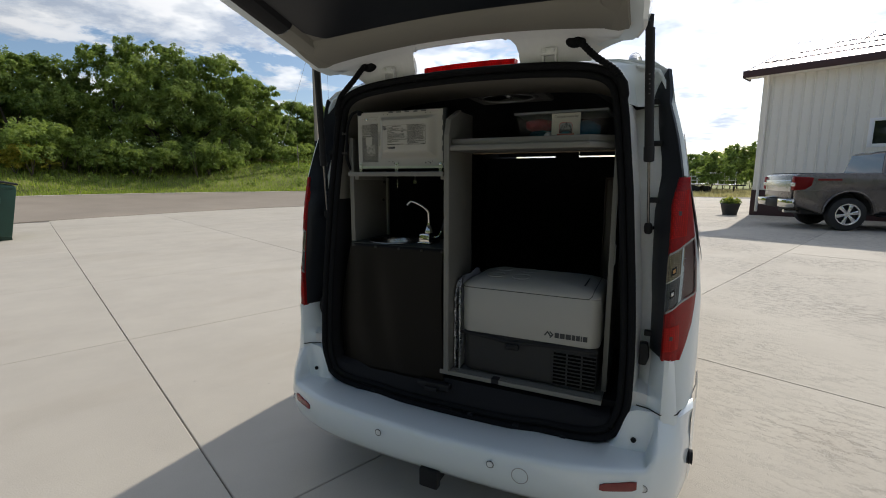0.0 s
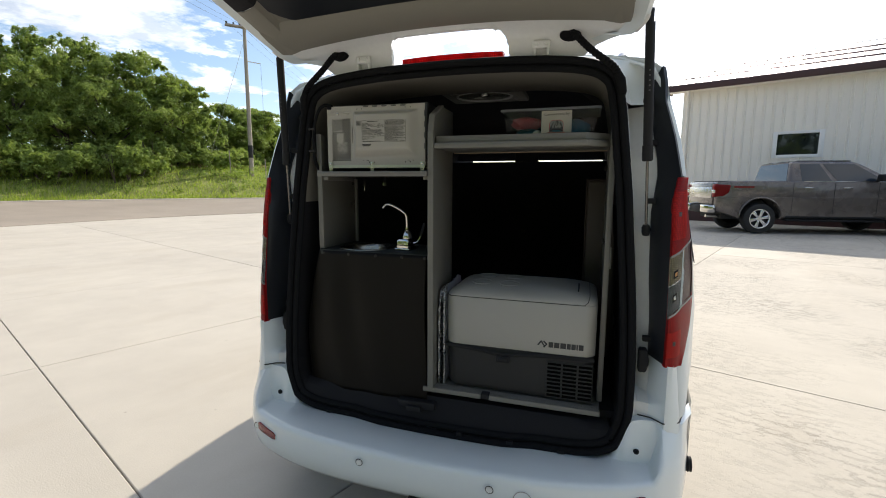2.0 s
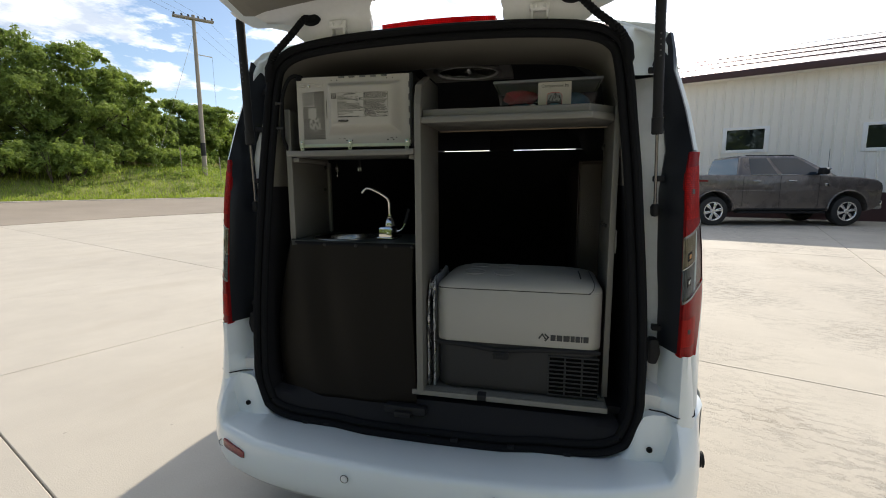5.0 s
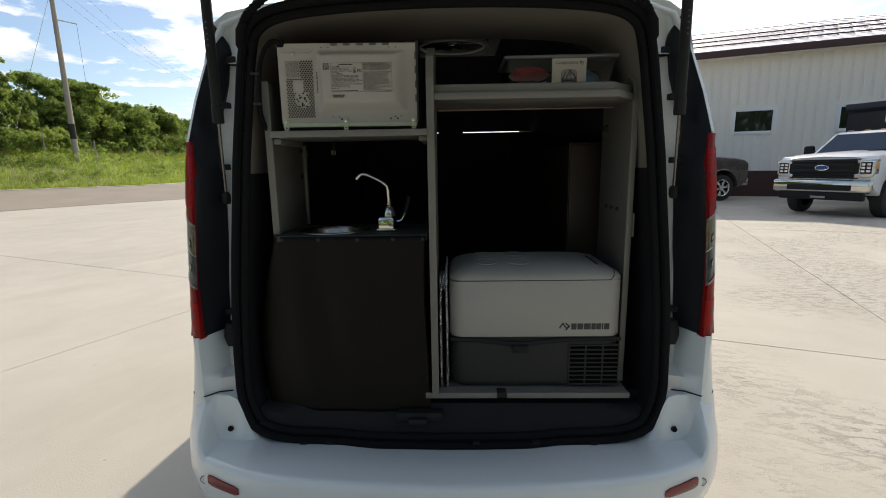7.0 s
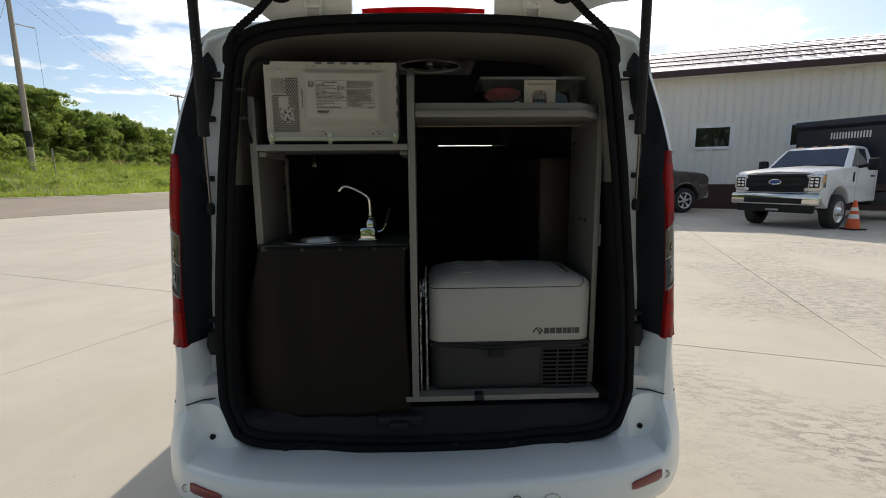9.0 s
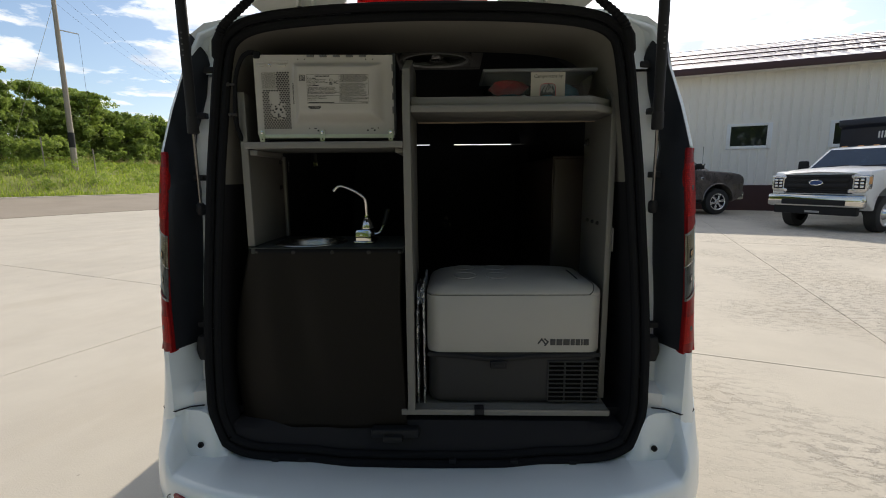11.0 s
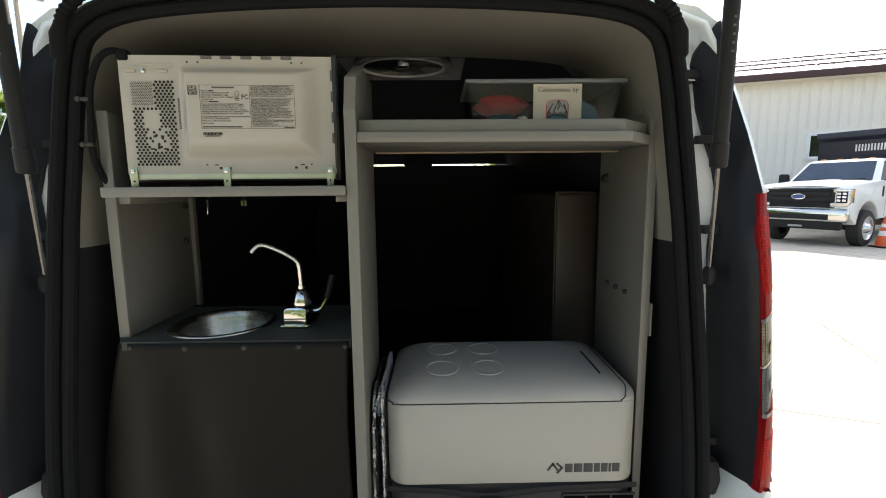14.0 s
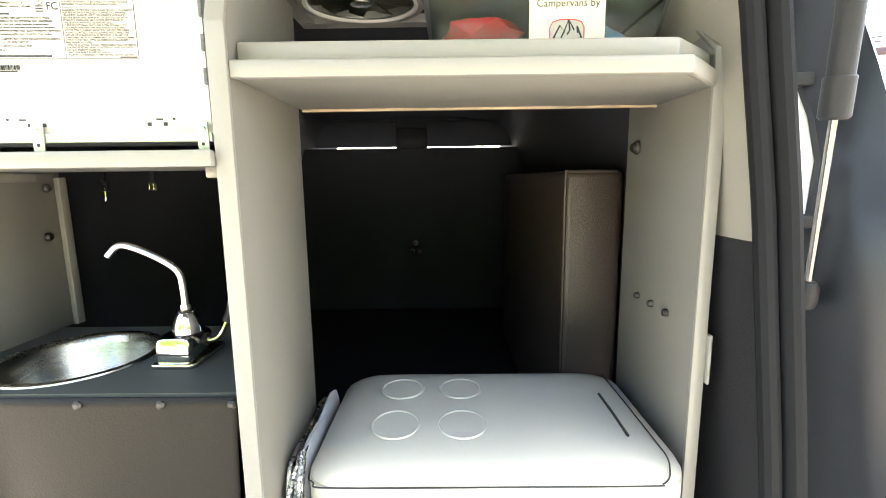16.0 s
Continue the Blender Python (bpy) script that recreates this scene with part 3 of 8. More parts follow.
# ---- the van ----
van = thing("camper_van", "white compact camper van with its tailgate open, parked on concrete", "van")
Z_SIDE = [0.50, 0.56, 0.62, 0.652, 0.668, 0.68, 0.74, 0.80, 0.86, 0.92, 0.98, 1.04, 1.10, 1.16, 1.22, 1.28, 1.34, 1.40, 1.46, 1.52, 1.58, 1.64]
SEAL_X = [(0.48, 0.62), (0.51, 0.655), (0.60, 0.677), (0.75, 0.678), (0.88, 0.674), (1.03, 0.664), (1.35, 0.637), (1.52, 0.617), (1.60, 0.608), (1.66, 0.598)]
OUT_X = [(0.5, 0.83), (0.62, 0.82), (0.80, 0.80), (0.95, 0.80), (1.1, 0.802), (1.2, 0.802), (1.3, 0.803), (1.4, 0.800), (1.5, 0.784), (1.56, 0.771), (1.6, 0.758), (1.66, 0.742)]
CORNER_Y = [(0.5, 0.02), (0.80, 0.02), (0.96, 0.028), (1.2, 0.062), (1.4, 0.10), (1.5, 0.125), (1.6, 0.148), (1.66, 0.158)]
GUTTER_Y = [(0.5, 0.028), (0.652, 0.032), (0.668, 0.092), (0.85, 0.115), (1.32, 0.147), (1.42, 0.152), (1.51, 0.187), (1.56, 0.206), (1.67, 0.222)]
PANEL_X = [(0.5, 0.715), (0.80, 0.724), (0.95, 0.722), (1.05, 0.714), (1.25, 0.709), (1.318, 0.708), (1.345, 0.717), (1.39, 0.722), (1.44, 0.718), (1.475, 0.718), (1.51, 0.707), (1.545, 0.712), (1.58, 0.700), (1.64, 0.696), (1.67, 0.680), (1.71, 0.692), (1.755, 0.716)]


def seal_y(z):
    return 0.02 + 0.058 * (z - 0.43)


def rim_rows():
    """Rows up the right side of the rear and over to the middle of the roof: the opening's rim, and the body's outer rear edge."""
    rows = [((0.0, 0.02, 0.418), (0.0, 0.0, 0.40)), ((0.25, 0.02, 0.422), (0.25, 0.0, 0.40)), ((0.36, 0.02, 0.434), (0.36, 0.0, 0.41)),
            ((0.50, 0.02, 0.44), (0.52, 0.0, 0.42)), ((0.58, 0.02, 0.455), (0.66, 0.0, 0.43)), ((0.63, 0.022, 0.482), (0.78, 0.01, 0.46))]
    rows += [((table(SEAL_X, z), seal_y(z), z), (table(OUT_X, z), table(CORNER_Y, z), z)) for z in Z_SIDE]
    rows += [((0.588, 0.094, 1.70), (0.736, 0.163, 1.705)), ((0.565, 0.096, 1.735), (0.720, 0.168, 1.752)), ((0.52, 0.097, 1.764), (0.672, 0.168, 1.785)),
             ((0.44, 0.099, 1.784), (0.56, 0.160, 1.801)), ((0.30, 0.10, 1.797), (0.34, 0.14, 1.815)), ((0.15, 0.10, 1.803), (0.16, 0.13, 1.812)), ((0.0, 0.10, 1.805), (0.0, 0.132, 1.812))]
    return rows


RIM = rim_rows()
RIM_LOOP = [Vector(a) for a, _ in RIM] + [Vector((-a[0], a[1], a[2])) for a, _ in RIM[-2:0:-1]]
RIM_CURVE = smooth_curve(RIM_LOOP, 3, True)


def inset(loop, d, dy):
    """A loop moved towards the middle of the opening."""
    out, k = [], len(loop)
    for i, p in enumerate(loop):
        t = loop[(i + 1) % k] - loop[(i - 1) % k]
        n = Vector((-t.z, 0, t.x)).normalized()
        out.append(p + n * d + Vector((0, dy, 0)))
    return out


def flip(p, s):
    return Vector((p[0] * s, p[1], p[2]))


def section(y):
    """Half a section of the body at y, from the sill to the middle of the roof."""
    base = [(0.78, 0.26), (0.875, 0.30), (0.905, 0.50), (0.912, 0.75), (0.908, 0.95), (0.892, 1.10), (0.862, 1.25), (0.828, 1.40), (0.80, 1.55), (0.762, 1.68), (0.72, 1.76), (0.61, 1.812), (0.35, 1.838), (0.0, 1.85)]
    h = table([(0.0, 1.0), (2.35, 0.995), (2.6, 0.975), (3.35, 0.60), (3.6, 0.545), (4.35, 0.44), (4.5, 0.36), (4.56, 0.2)], y)
    w = table([(0.0, 0.935), (0.15, 0.962), (0.4, 0.985), (0.8, 1.0), (3.9, 0.99), (4.3, 0.93), (4.5, 0.82), (4.56, 0.72)], y)
    if h > 0.999:
        top = table([(0.0, -0.03), (0.25, 0.0)], y)
        return [Vector((x * w, y, z + (top if z > 1.5 else 0))) for x, z in base]
    out = []
    for x, z in base:
        zz = 0.26 + (z - 0.26) * h
        x2 = min(x * w, 0.86 * w + 0.05) if h < 0.9 else x * w
        keep = 1 - (1 - h) * 0.85
        out.append(Vector(((x2 * keep + (0.91 * w if x > 0.3 else x2 * 1.4) * (1 - keep)) if x > 0 else 0, y, zz)))
    return out


def full(half):
    return half + [Vector((-p.x, p.y, p.z)) for p in half[-2::-1]]


def van_body():
    ys = [0.21, 0.30, 0.42, 0.8, 1.2, 1.7, 2.0, 2.35, 2.6, 2.85, 3.1, 3.35, 3.6, 3.9, 4.2, 4.35, 4.5, 4.56]
    secs = [section(y) for y in ys]
    # the first ring follows the rear edge
    first = []
    for p in section(0.05):
        z = p.z
        if z < 0.3:
            first.append(Vector((p.x * 0.98, 0.06, z)))
        elif z <= 1.68:
            first.append(Vector((table(OUT_X, z), table(CORNER_Y, z), z)))
        else:
            first.append(None)
    first[-4:] = [Vector((0.694, 0.168, 1.757)), Vector((0.56, 0.160, 1.802)), Vector((0.33, 0.14, 1.814)), Vector((0.0, 0.132, 1.812))]
    first[-5] = Vector((0.732, 0.160, 1.68))
    rings = [full(r) for r in [first] + secs]
    bm = BM()
    rows = [[bm.verts.new(p) for p in r] for r in rings]
    k = len(rows[0])
    screen, panes = [], {1: [], -1: []}
    ally = [0.1] + ys
    for ri, (a, b) in enumerate(zip(rows, rows[1:])):
        for i in range(k - 1):
            j = min(i, k - 2 - i)
            if 7 <= ri and ally[ri] >= 2.6 and ally[ri + 1] <= 3.35 and j >= 10:
                continue  # the windscreen's opening
            bm.faces.new((a[i], a[i + 1], b[i + 1], b[i]))
    bm.faces.new(rows[-1])
    body = part("body", bm, WHITE, van, "white painted steel body", smooth=50)
    sol = body.modifiers.new("thick", "SOLIDIFY")
    sol.thickness, sol.offset = 0.012, -1
    # windscreen
    g = BM()
    r0 = [rings[i] for i in range(len(rings)) if 2.6 <= ally[i] <= 3.35]
    rows = [[g.verts.new(p + Vector((0, -0.004, -0.002))) for p in r[10:k - 10]] for r in r0]
    for a, b in zip(rows, rows[1:]):
        for i in range(len(a) - 1):
            g.faces.new((a[i], a[i + 1], b[i + 1], b[i]))
    w = part("windscreen", g, THINGLASS, van, "clear windscreen")
    w.visible_shadow = False
    # dark side windows, laid proud of the body
    for s in (1, -1):
        for y0, y1 in ((0.22, 0.95), (1.05, 1.95), (2.05, 2.75)):
            g = BM()
            rr = []
            for q in range(6):
                y = y0 + (y1 - y0) * q / 5
                sec = section(y)
                rr.append([flip(sec[n] + Vector((0.006, 0, 0.002)), s) for n in (5, 6, 7, 8)] )
            loft(rr, bm=g)
            part("side_window", g, GLOSS, van, "dark tinted side window")
    # wheels
    for s in (1, -1):
        for y in (0.80, 3.86):
            tyre = lathe([(0.20, -0.10), (0.30, -0.105), (0.328, -0.09), (0.335, -0.05), (0.335, 0.05), (0.328, 0.09), (0.30, 0.105), (0.20, 0.10)], (s * 0.80, y, 0.335), "x", 36, cap=False)
            wh = part("wheel", tyre, TIRE, van, "black tyre on a grey rim")
            rim = lathe([(0.0, -0.06), (0.05, -0.075), (0.19, -0.05), (0.205, -0.09), (0.205, 0.09), (0.19, 0.05), (0.05, 0.075), (0.0, 0.06)], (s * 0.80, y, 0.335), "x", 28)
            part("rim", rim, LAMPIN, wh)
    under = box(-0.78, 0.78, 0.1, 4.3, 0.22, 0.30, 0.02)
    part("underbody", under, BLACK, van)


van_body()


LAMP_IN = [(0.795, 0.757), (0.96, 0.758), (1.2, 0.757), (1.30, 0.755), (1.35, 0.761), (1.39, 0.771)]
LAMP_Y = [(0.795, 0.0), (0.96, 0.0), (1.2, 0.030), (1.30, 0.050), (1.39, 0.088)]


def rear_face(s):
    """The bands between the opening's rubber and the outer edge, on one side."""
    rows = RIM
    white, black = [], []
    chan = []
    for a, b in rows:
        z = a[2]
        xs = a[0]
        if 0.48 < z <= 1.66:
            gy, gx, cy = table(GUTTER_Y, z), table(PANEL_X, z), table(CORNER_Y, z)
            d1, d2 = (0.05, 0.045) if z > 0.66 else (0.006, 0.006)
            chan.append([Vector(a), Vector((xs + 0.012, a[1] + d1, z)), Vector((xs + 0.018, gy + d2, z)), Vector((gx, gy, z)), Vector((gx + 0.012, gy - 0.006, z)), Vector((b[0], cy, z))])
    # the recessed gutter, white
    part("gutter_channel", loft([[flip(p, s) for p in r[:5]] for r in chan]), WHITE2, van, "white painted gutter round the opening")
    # corner pillar: black panel above, white below
    lower = [r for r in chan if r[0].z <= 0.81]
    rowsl = []
    for r in lower:
        z, gy = r[0].z, r[3].y
        rowsl.append([flip(p, s) for p in (r[4] + Vector((-0.004, 0, 0)), Vector((0.737, max(gy - 0.035, 0.022), z)), Vector((0.766, -0.002, z)), Vector((0.771, -0.009, z)), Vector((0.785, -0.008, z)), Vector((r[5].x - 0.010, r[5].y - 0.013, z)), Vector((r[5].x - 0.003, r[5].y - 0.005, z)), r[5])])
    part("corner_panel", loft(rowsl), WHITE, van, "white lower corner of the body", smooth=50)
    upper = [r for r in chan if r[0].z >= 0.79]
    prow, sliver = [], []
    for r in upper:
        z = r[0].z
        edge = Vector((table(LAMP_IN, z) + 0.006, table(LAMP_Y, z) - 0.004, z)) if z < 1.395 else Vector((r[5].x - 0.018, r[5].y - 0.016, z))
        tail = edge + Vector((0.004, 0.014, 0)) if z < 1.395 else Vector((r[5].x - 0.011, r[5].y - 0.006, z))
        if z >= 1.395:
            sliver.append([flip(p, s) for p in (Vector((r[5].x - 0.0125, r[5].y - 0.0075, z)), Vector((r[5].x - 0.007, r[5].y - 0.006, z)), Vector((r[5].x - 0.002, r[5].y - 0.002, z)), r[5] + Vector((0.001, 0.004, 0)))])
        start = Vector((r[3].x, r[3].y - 0.016, z))
        prow.append([flip(p, s) for p in (start + Vector((0.0, 0.012, 0)), start, start.lerp(edge, 0.5) + Vector((0.0, -0.003, 0)), edge, tail)])
    for z, y, ex, ey in ((1.67, 0.204, 0.728, 0.146), (1.70, 0.198, 0.727, 0.150), (1.73, 0.184, 0.722, 0.154), (1.755, 0.168, 0.718, 0.160)):
        start, edge = Vector((table(PANEL_X, z), y, z)), Vector((ex, ey, z))
        prow.append([flip(p, s) for p in (start + Vector((0.0, 0.012, 0)), start, start.lerp(edge, 0.5) + Vector((0.0, -0.003, 0)), edge, edge + Vector((0.010, 0.010, 0)))])
    part("pillar_panel", loft(prow), GLOSS, van, "black pillar panel beside the tail lamp")
    part("pillar_edge", loft(sliver), WHITE, van, "white outer edge of the rear pillar", smooth=60)
    # shoulder over the panel
    top = [r for r in rows if r[0][2] >= 1.63]
    def end_row(a, b):
        k = max(0.0, min(1.0, (1.775 - a[2]) / 0.06))
        z1, z2 = a[2] * 0.6 + b[2] * 0.4, a[2] * 0.3 + b[2] * 0.7
        p1 = Vector((a[0] * 0.6 + b[0] * 0.4 - 0.03 * k, a[1] + 0.02 + 0.075 * k, z1))
        p2 = Vector((a[0] * 0.3 + b[0] * 0.7, b[1] - 0.004 + 0.052 * k, z2 + 0.002))
        return [flip(p, s) for p in (Vector(a), p1, p2, Vector(b))]
    bm = loft([end_row(a, b) for a, b in top])
    part("roof_end", bm, WHITE, van, "white end of the roof above the opening")
    # clips between panel and gutter
    for z in (0.853, 1.318, 1.511, 1.655):
        x, y = table(PANEL_X, z), table(GUTTER_Y, z) - 0.018
        b = box(min(s * (x - 0.020), s * (x + 0.012)), max(s * (x - 0.020), s * (x + 0.012)), y - 0.012, y + 0.012, z - 0.009, z + 0.009, 0.003)
        part("panel_clip", b, BLACK, van, "black clip of the pillar panel")
    z = 0.79
    lat = prism([(s * 0.692, z - 0.045), (s * 0.716, z - 0.045), (s * 0.726, z - 0.01), (s * 0.718, z + 0.035), (s * 0.692, z + 0.035)], 0.055, 0.095, "y", 0.006)
    part("guide_block", lat, BLACK, van, "black guide block")


both(rear_face)


def opening_trim():
    # two rubber beads round the opening
    a = tube(inset(RIM_CURVE, 0.009, -0.012), 0.0145, 10, True, flat=(1, 0.9))
    part("door_seal", a, RUBBER, van, "black rubber seal round the opening")
    b = tube(inset(RIM_CURVE, 0.034, -0.004), 0.013, 10, True)
    part("inner_seal", b, RUBBER, van)
    # trim that turns into the van: beige above, dark below
    k = len(RIM_CURVE)
    rows = []
    for d, dy in ((0.036, 0.0), (0.039, 0.03), (0.041, 0.10), (0.042, 0.20), (0.042, 0.34)):
        rows.append(inset(RIM_CURVE, d, dy))
    beige, dark, sill = BM(), BM(), BM()
    def strip(bm, idx):
        loft([[rows[r][i % k] for r in range(len(rows))] for i in idx], bm=bm)
    zz = [p.z for p in rows[0]]
    upper = [i for i in range(k) if zz[i] > 1.285]
    strip(beige, upper)
    right = [i for i in range(k // 2) if 0.50 < zz[i] < 1.30]
    left = [i for i in range(k // 2, k) if 0.50 < zz[i] < 1.30]
    strip(dark, right)
    dark_left = BM()
    strip(dark_left, left)
    part("upper_trim", beige, BEIGE, van, "beige pillar and header trim")
    part("lower_trim", dark, DARKGREY, van, "dark grey pillar trim")
    part("lower_trim", dark_left, DARKGREY, van, "dark grey pillar trim")
    # sill: a dark plastic step inside the lower rim
    low = [i for i in list(range(k - k // 4, k)) + list(range(0, k // 4)) if zz[i] < 0.53]
    prof = [[Vector((p.x * f, p.y + dy, max(p.z + dz, p.z))) for (f, dy, dz) in ((0.97, 0.0, 0.034), (0.955, 0.012, 0.075), (0.95, 0.04, 0.098), (0.945, 0.30, 0.105))] for p in [RIM_CURVE[i] for i in low]]
    for r in prof:
        r[2].z, r[3].z = 0.545, 0.55
        r[1].z = max(min(r[1].z, 0.53), r[0].z + 0.01)
    part("sill_trim", loft(prof), DARKGREY, van, "dark plastic sill step")
    latch = box(-0.17, -0.02, 0.015, 0.05, 0.505, 0.535, 0.006)
    box(-0.13, -0.07, 0.0, 0.02, 0.50, 0.52, 0.004, latch)
    part("latch", latch, BLACK, van, "black tailgate latch")


opening_trim()


def bumper():
    """White moulded bumper: sections across the van's width."""
    edge = smooth_curve([(0, -0.222, 0), (0.35, -0.215, 0), (0.6, -0.19, 0), (0.8, -0.135, 0), (0.9, -0.075, 0), (0.96, 0.0, 0), (1.0, 0.13, 0)], 6)
    edge = [(p.x, p.y) for p in edge]

    def face_y(u):
        """The rearmost line."""
        return table(edge, abs(u))

    def sec(u):
        x = u * 0.878
        au = abs(u)
        ye = face_y(au)
        yb = table([(0, 0.03), (0.68, 0.03), (0.75, 0.014), (0.86, 0.022), (0.95, 0.07), (1.0, 0.16)], au)  # where it meets the body
        zt = table([(0, 0.418), (0.27, 0.422), (0.4, 0.436), (0.66, 0.44), (0.70, 0.46), (0.735, 0.52), (0.77, 0.595), (0.8, 0.604), (1.0, 0.605)], au)
        # from the body: down to the step, out over the shelf, round the edge, down the face, under
        k = max(0.0, min(1.0, (au - 0.832) / 0.046))
        k = k * k * (3 - 2 * k)
        zs0 = table([(0, 0.446), (0.66, 0.454), (0.8, 0.458), (1.0, 0.462)], au)
        prof = [(yb + 0.02, zt, zt), (yb - 0.012, zt - 0.002, zt - 0.002), (yb - 0.035, min(zt, zs0 + 0.004), 0.594), ((yb + ye) / 2, zs0 + 0.002, 0.566), (ye + 0.030, zs0 + 0.001, 0.520), (ye + 0.017, zs0 - 0.002, 0.497),
                (ye + 0.009, zs0 - 0.009, 0.474), (ye + 0.006, zs0 - 0.020, 0.452)]
        return [Vector((x, y, p + (q - p) * k)) for y, p, q in prof] + [Vector((x, ye, 0.395)),
                Vector((x, ye + 0.006, 0.35)), Vector((x, ye + 0.02, 0.31)), Vector((x, ye + 0.05, 0.275)), Vector((x, ye + 0.10, 0.255)), Vector((x, yb + 0.05, 0.25))]
    us = [math.sin(i / 130 * math.pi / 2) for i in range(-130, 131)]
    bm = loft([sec(u) for u in us])
    b = part("bumper", bm, WHITE, van, "white painted rear bumper with a step", smooth=40)
    # wraps round to the wheel arch
    for s in (1, -1):
        e = sec(1.0)
        rings = []
        for y, x in ((0.13, 0.878), (0.2, 0.892), (0.35, 0.908), (0.47, 0.914)):
            rings.append([flip((x, max(p.y, y) if i in (0, 1, 2) else y, p.z), s) for i, p in enumerate(e)])
        part("bumper_side", loft([[p for p in r[1:11]] for r in rings]), WHITE, b)
        gap = [flip(p, s) for p in ((0.695, 0.024, 0.611), (0.735, 0.018, 0.609), (0.769, -0.010, 0.607), (0.815, 0.012, 0.607), (0.823, 0.021, 0.607), (0.874, 0.20, 0.607), (0.897, 0.31, 0.607), (0.908, 0.44, 0.607))]
        part("panel_gap", tube(gap, 0.0022, 6), BLACK, b, "dark gap between bumper and body")
    for x, y, z in ((-0.215, -0.222, 0.405), (0.248, -0.222, 0.405), (-0.735, -0.115, 0.395), (0.735, -0.115, 0.395)):
        t = lathe([(0.0, 0.0), (0.006, -0.003), (0.0105, -0.003), (0.0115, 0.004)], (x, y + 0.0, z), "y", 20)
        part("parking_sensor", t, WHITE2, b, "round parking sensor")
        r = tube([(x + 0.0125 * math.cos(a * math.pi / 10), y - 0.0012, z + 0.0125 * math.sin(a * math.pi / 10)) for a in range(20)], 0.0012, 6, True)
        part("sensor_ring", r, BLACK, b)
    r = tube([(0.352 + 0.028 * math.cos(a * math.pi / 16), face_y((0.352 + 0.028 * math.cos(a * math.pi / 16)) / 0.878) - 0.0004, 0.385 + 0.028 * math.sin(a * math.pi / 16)) for a in range(32)], 0.0013, 6, True)
    part("tow_eye_cover", r, GREYPRINT, b, "round tow eye cover line")
    for s in (1, -1):
        rr = []
        for q in range(9):
            x = 0.606 + 0.110 * q / 8
            y = face_y(x / 0.878)
            zb, zt = 0.384 + 0.007 * q / 8, 0.409 + 0.014 * q / 8
            e = 0.004 if q in (0, 8) else 0.0
            rr.append([flip(p, s) for p in ((x, y + 0.01, zb + e), (x, y - 0.003, zb + e), (x, y - 0.004, zb + 0.003 + e), (x, y - 0.004, zt - 0.003 - e), (x, y - 0.003, zt - e), (x, y + 0.01, zt - e))])
        o = loft(rr, caps=True)
        part("reflector", o, REFLECTOR, b, "red bumper reflector")
        h = lathe([(0.0, 0.010), (0.0050, 0.010), (0.0050, -0.0012), (0.0085, -0.0022), (0.0092, 0.003)], (s * 0.695, -0.017, 0.50), "y", 18)
        part("bump_stop", h, BLACK, b, "small dark socket in the bumper corner")
    # small black blocks mark the dark notches along the lower rim
    for x in (-0.47, -0.385, 0.085, 0.275, 0.455):
        part("sill_block", box(x - 0.011, x + 0.011, -0.008, 0.012, 0.438, 0.449, 0.0015), BLACK, b, "small black block under the seal")
    plug = lathe([(0.0, 0.0), (0.024, 0.0), (0.027, 0.008), (0.024, 0.012), (0.027, 0.016), (0.024, 0.020), (0.026, 0.026), (0.0, 0.028)], (0.862, 0.12, 0.41), "x", 18)
    part("side_socket", plug, BLACK, b, "round black ribbed socket")
    # hitch
    h = BM()
    box(-0.036, 0.026, -0.20, 0.15, 0.226, 0.286, 0.006, h)
    box(-0.045, 0.034, -0.205, -0.17, 0.218, 0.295, 0.008, h)
    box(-0.55, 0.55, -0.10, -0.03, 0.25, 0.31, 0.008, h)
    part("tow_hitch", h, BLACK, van, "black tow hitch receiver")


bumper()


BASE_Z = (0.50, 0.75, 0.95, 1.10, 1.25, 1.40, 1.55)


def body_x(y, z):
    """How far out the body's skin stands near its rear corner."""
    sec = [(p.z, p.x) for p in section(0.21)]
    a, b = table([(q, table(OUT_X, q)) for q in BASE_Z], z), table(sec, z)
    y0 = table([(q, table(CORNER_Y, q)) for q in BASE_Z], z)
    return a + (b - a) * (y - y0) / (0.21 - y0)


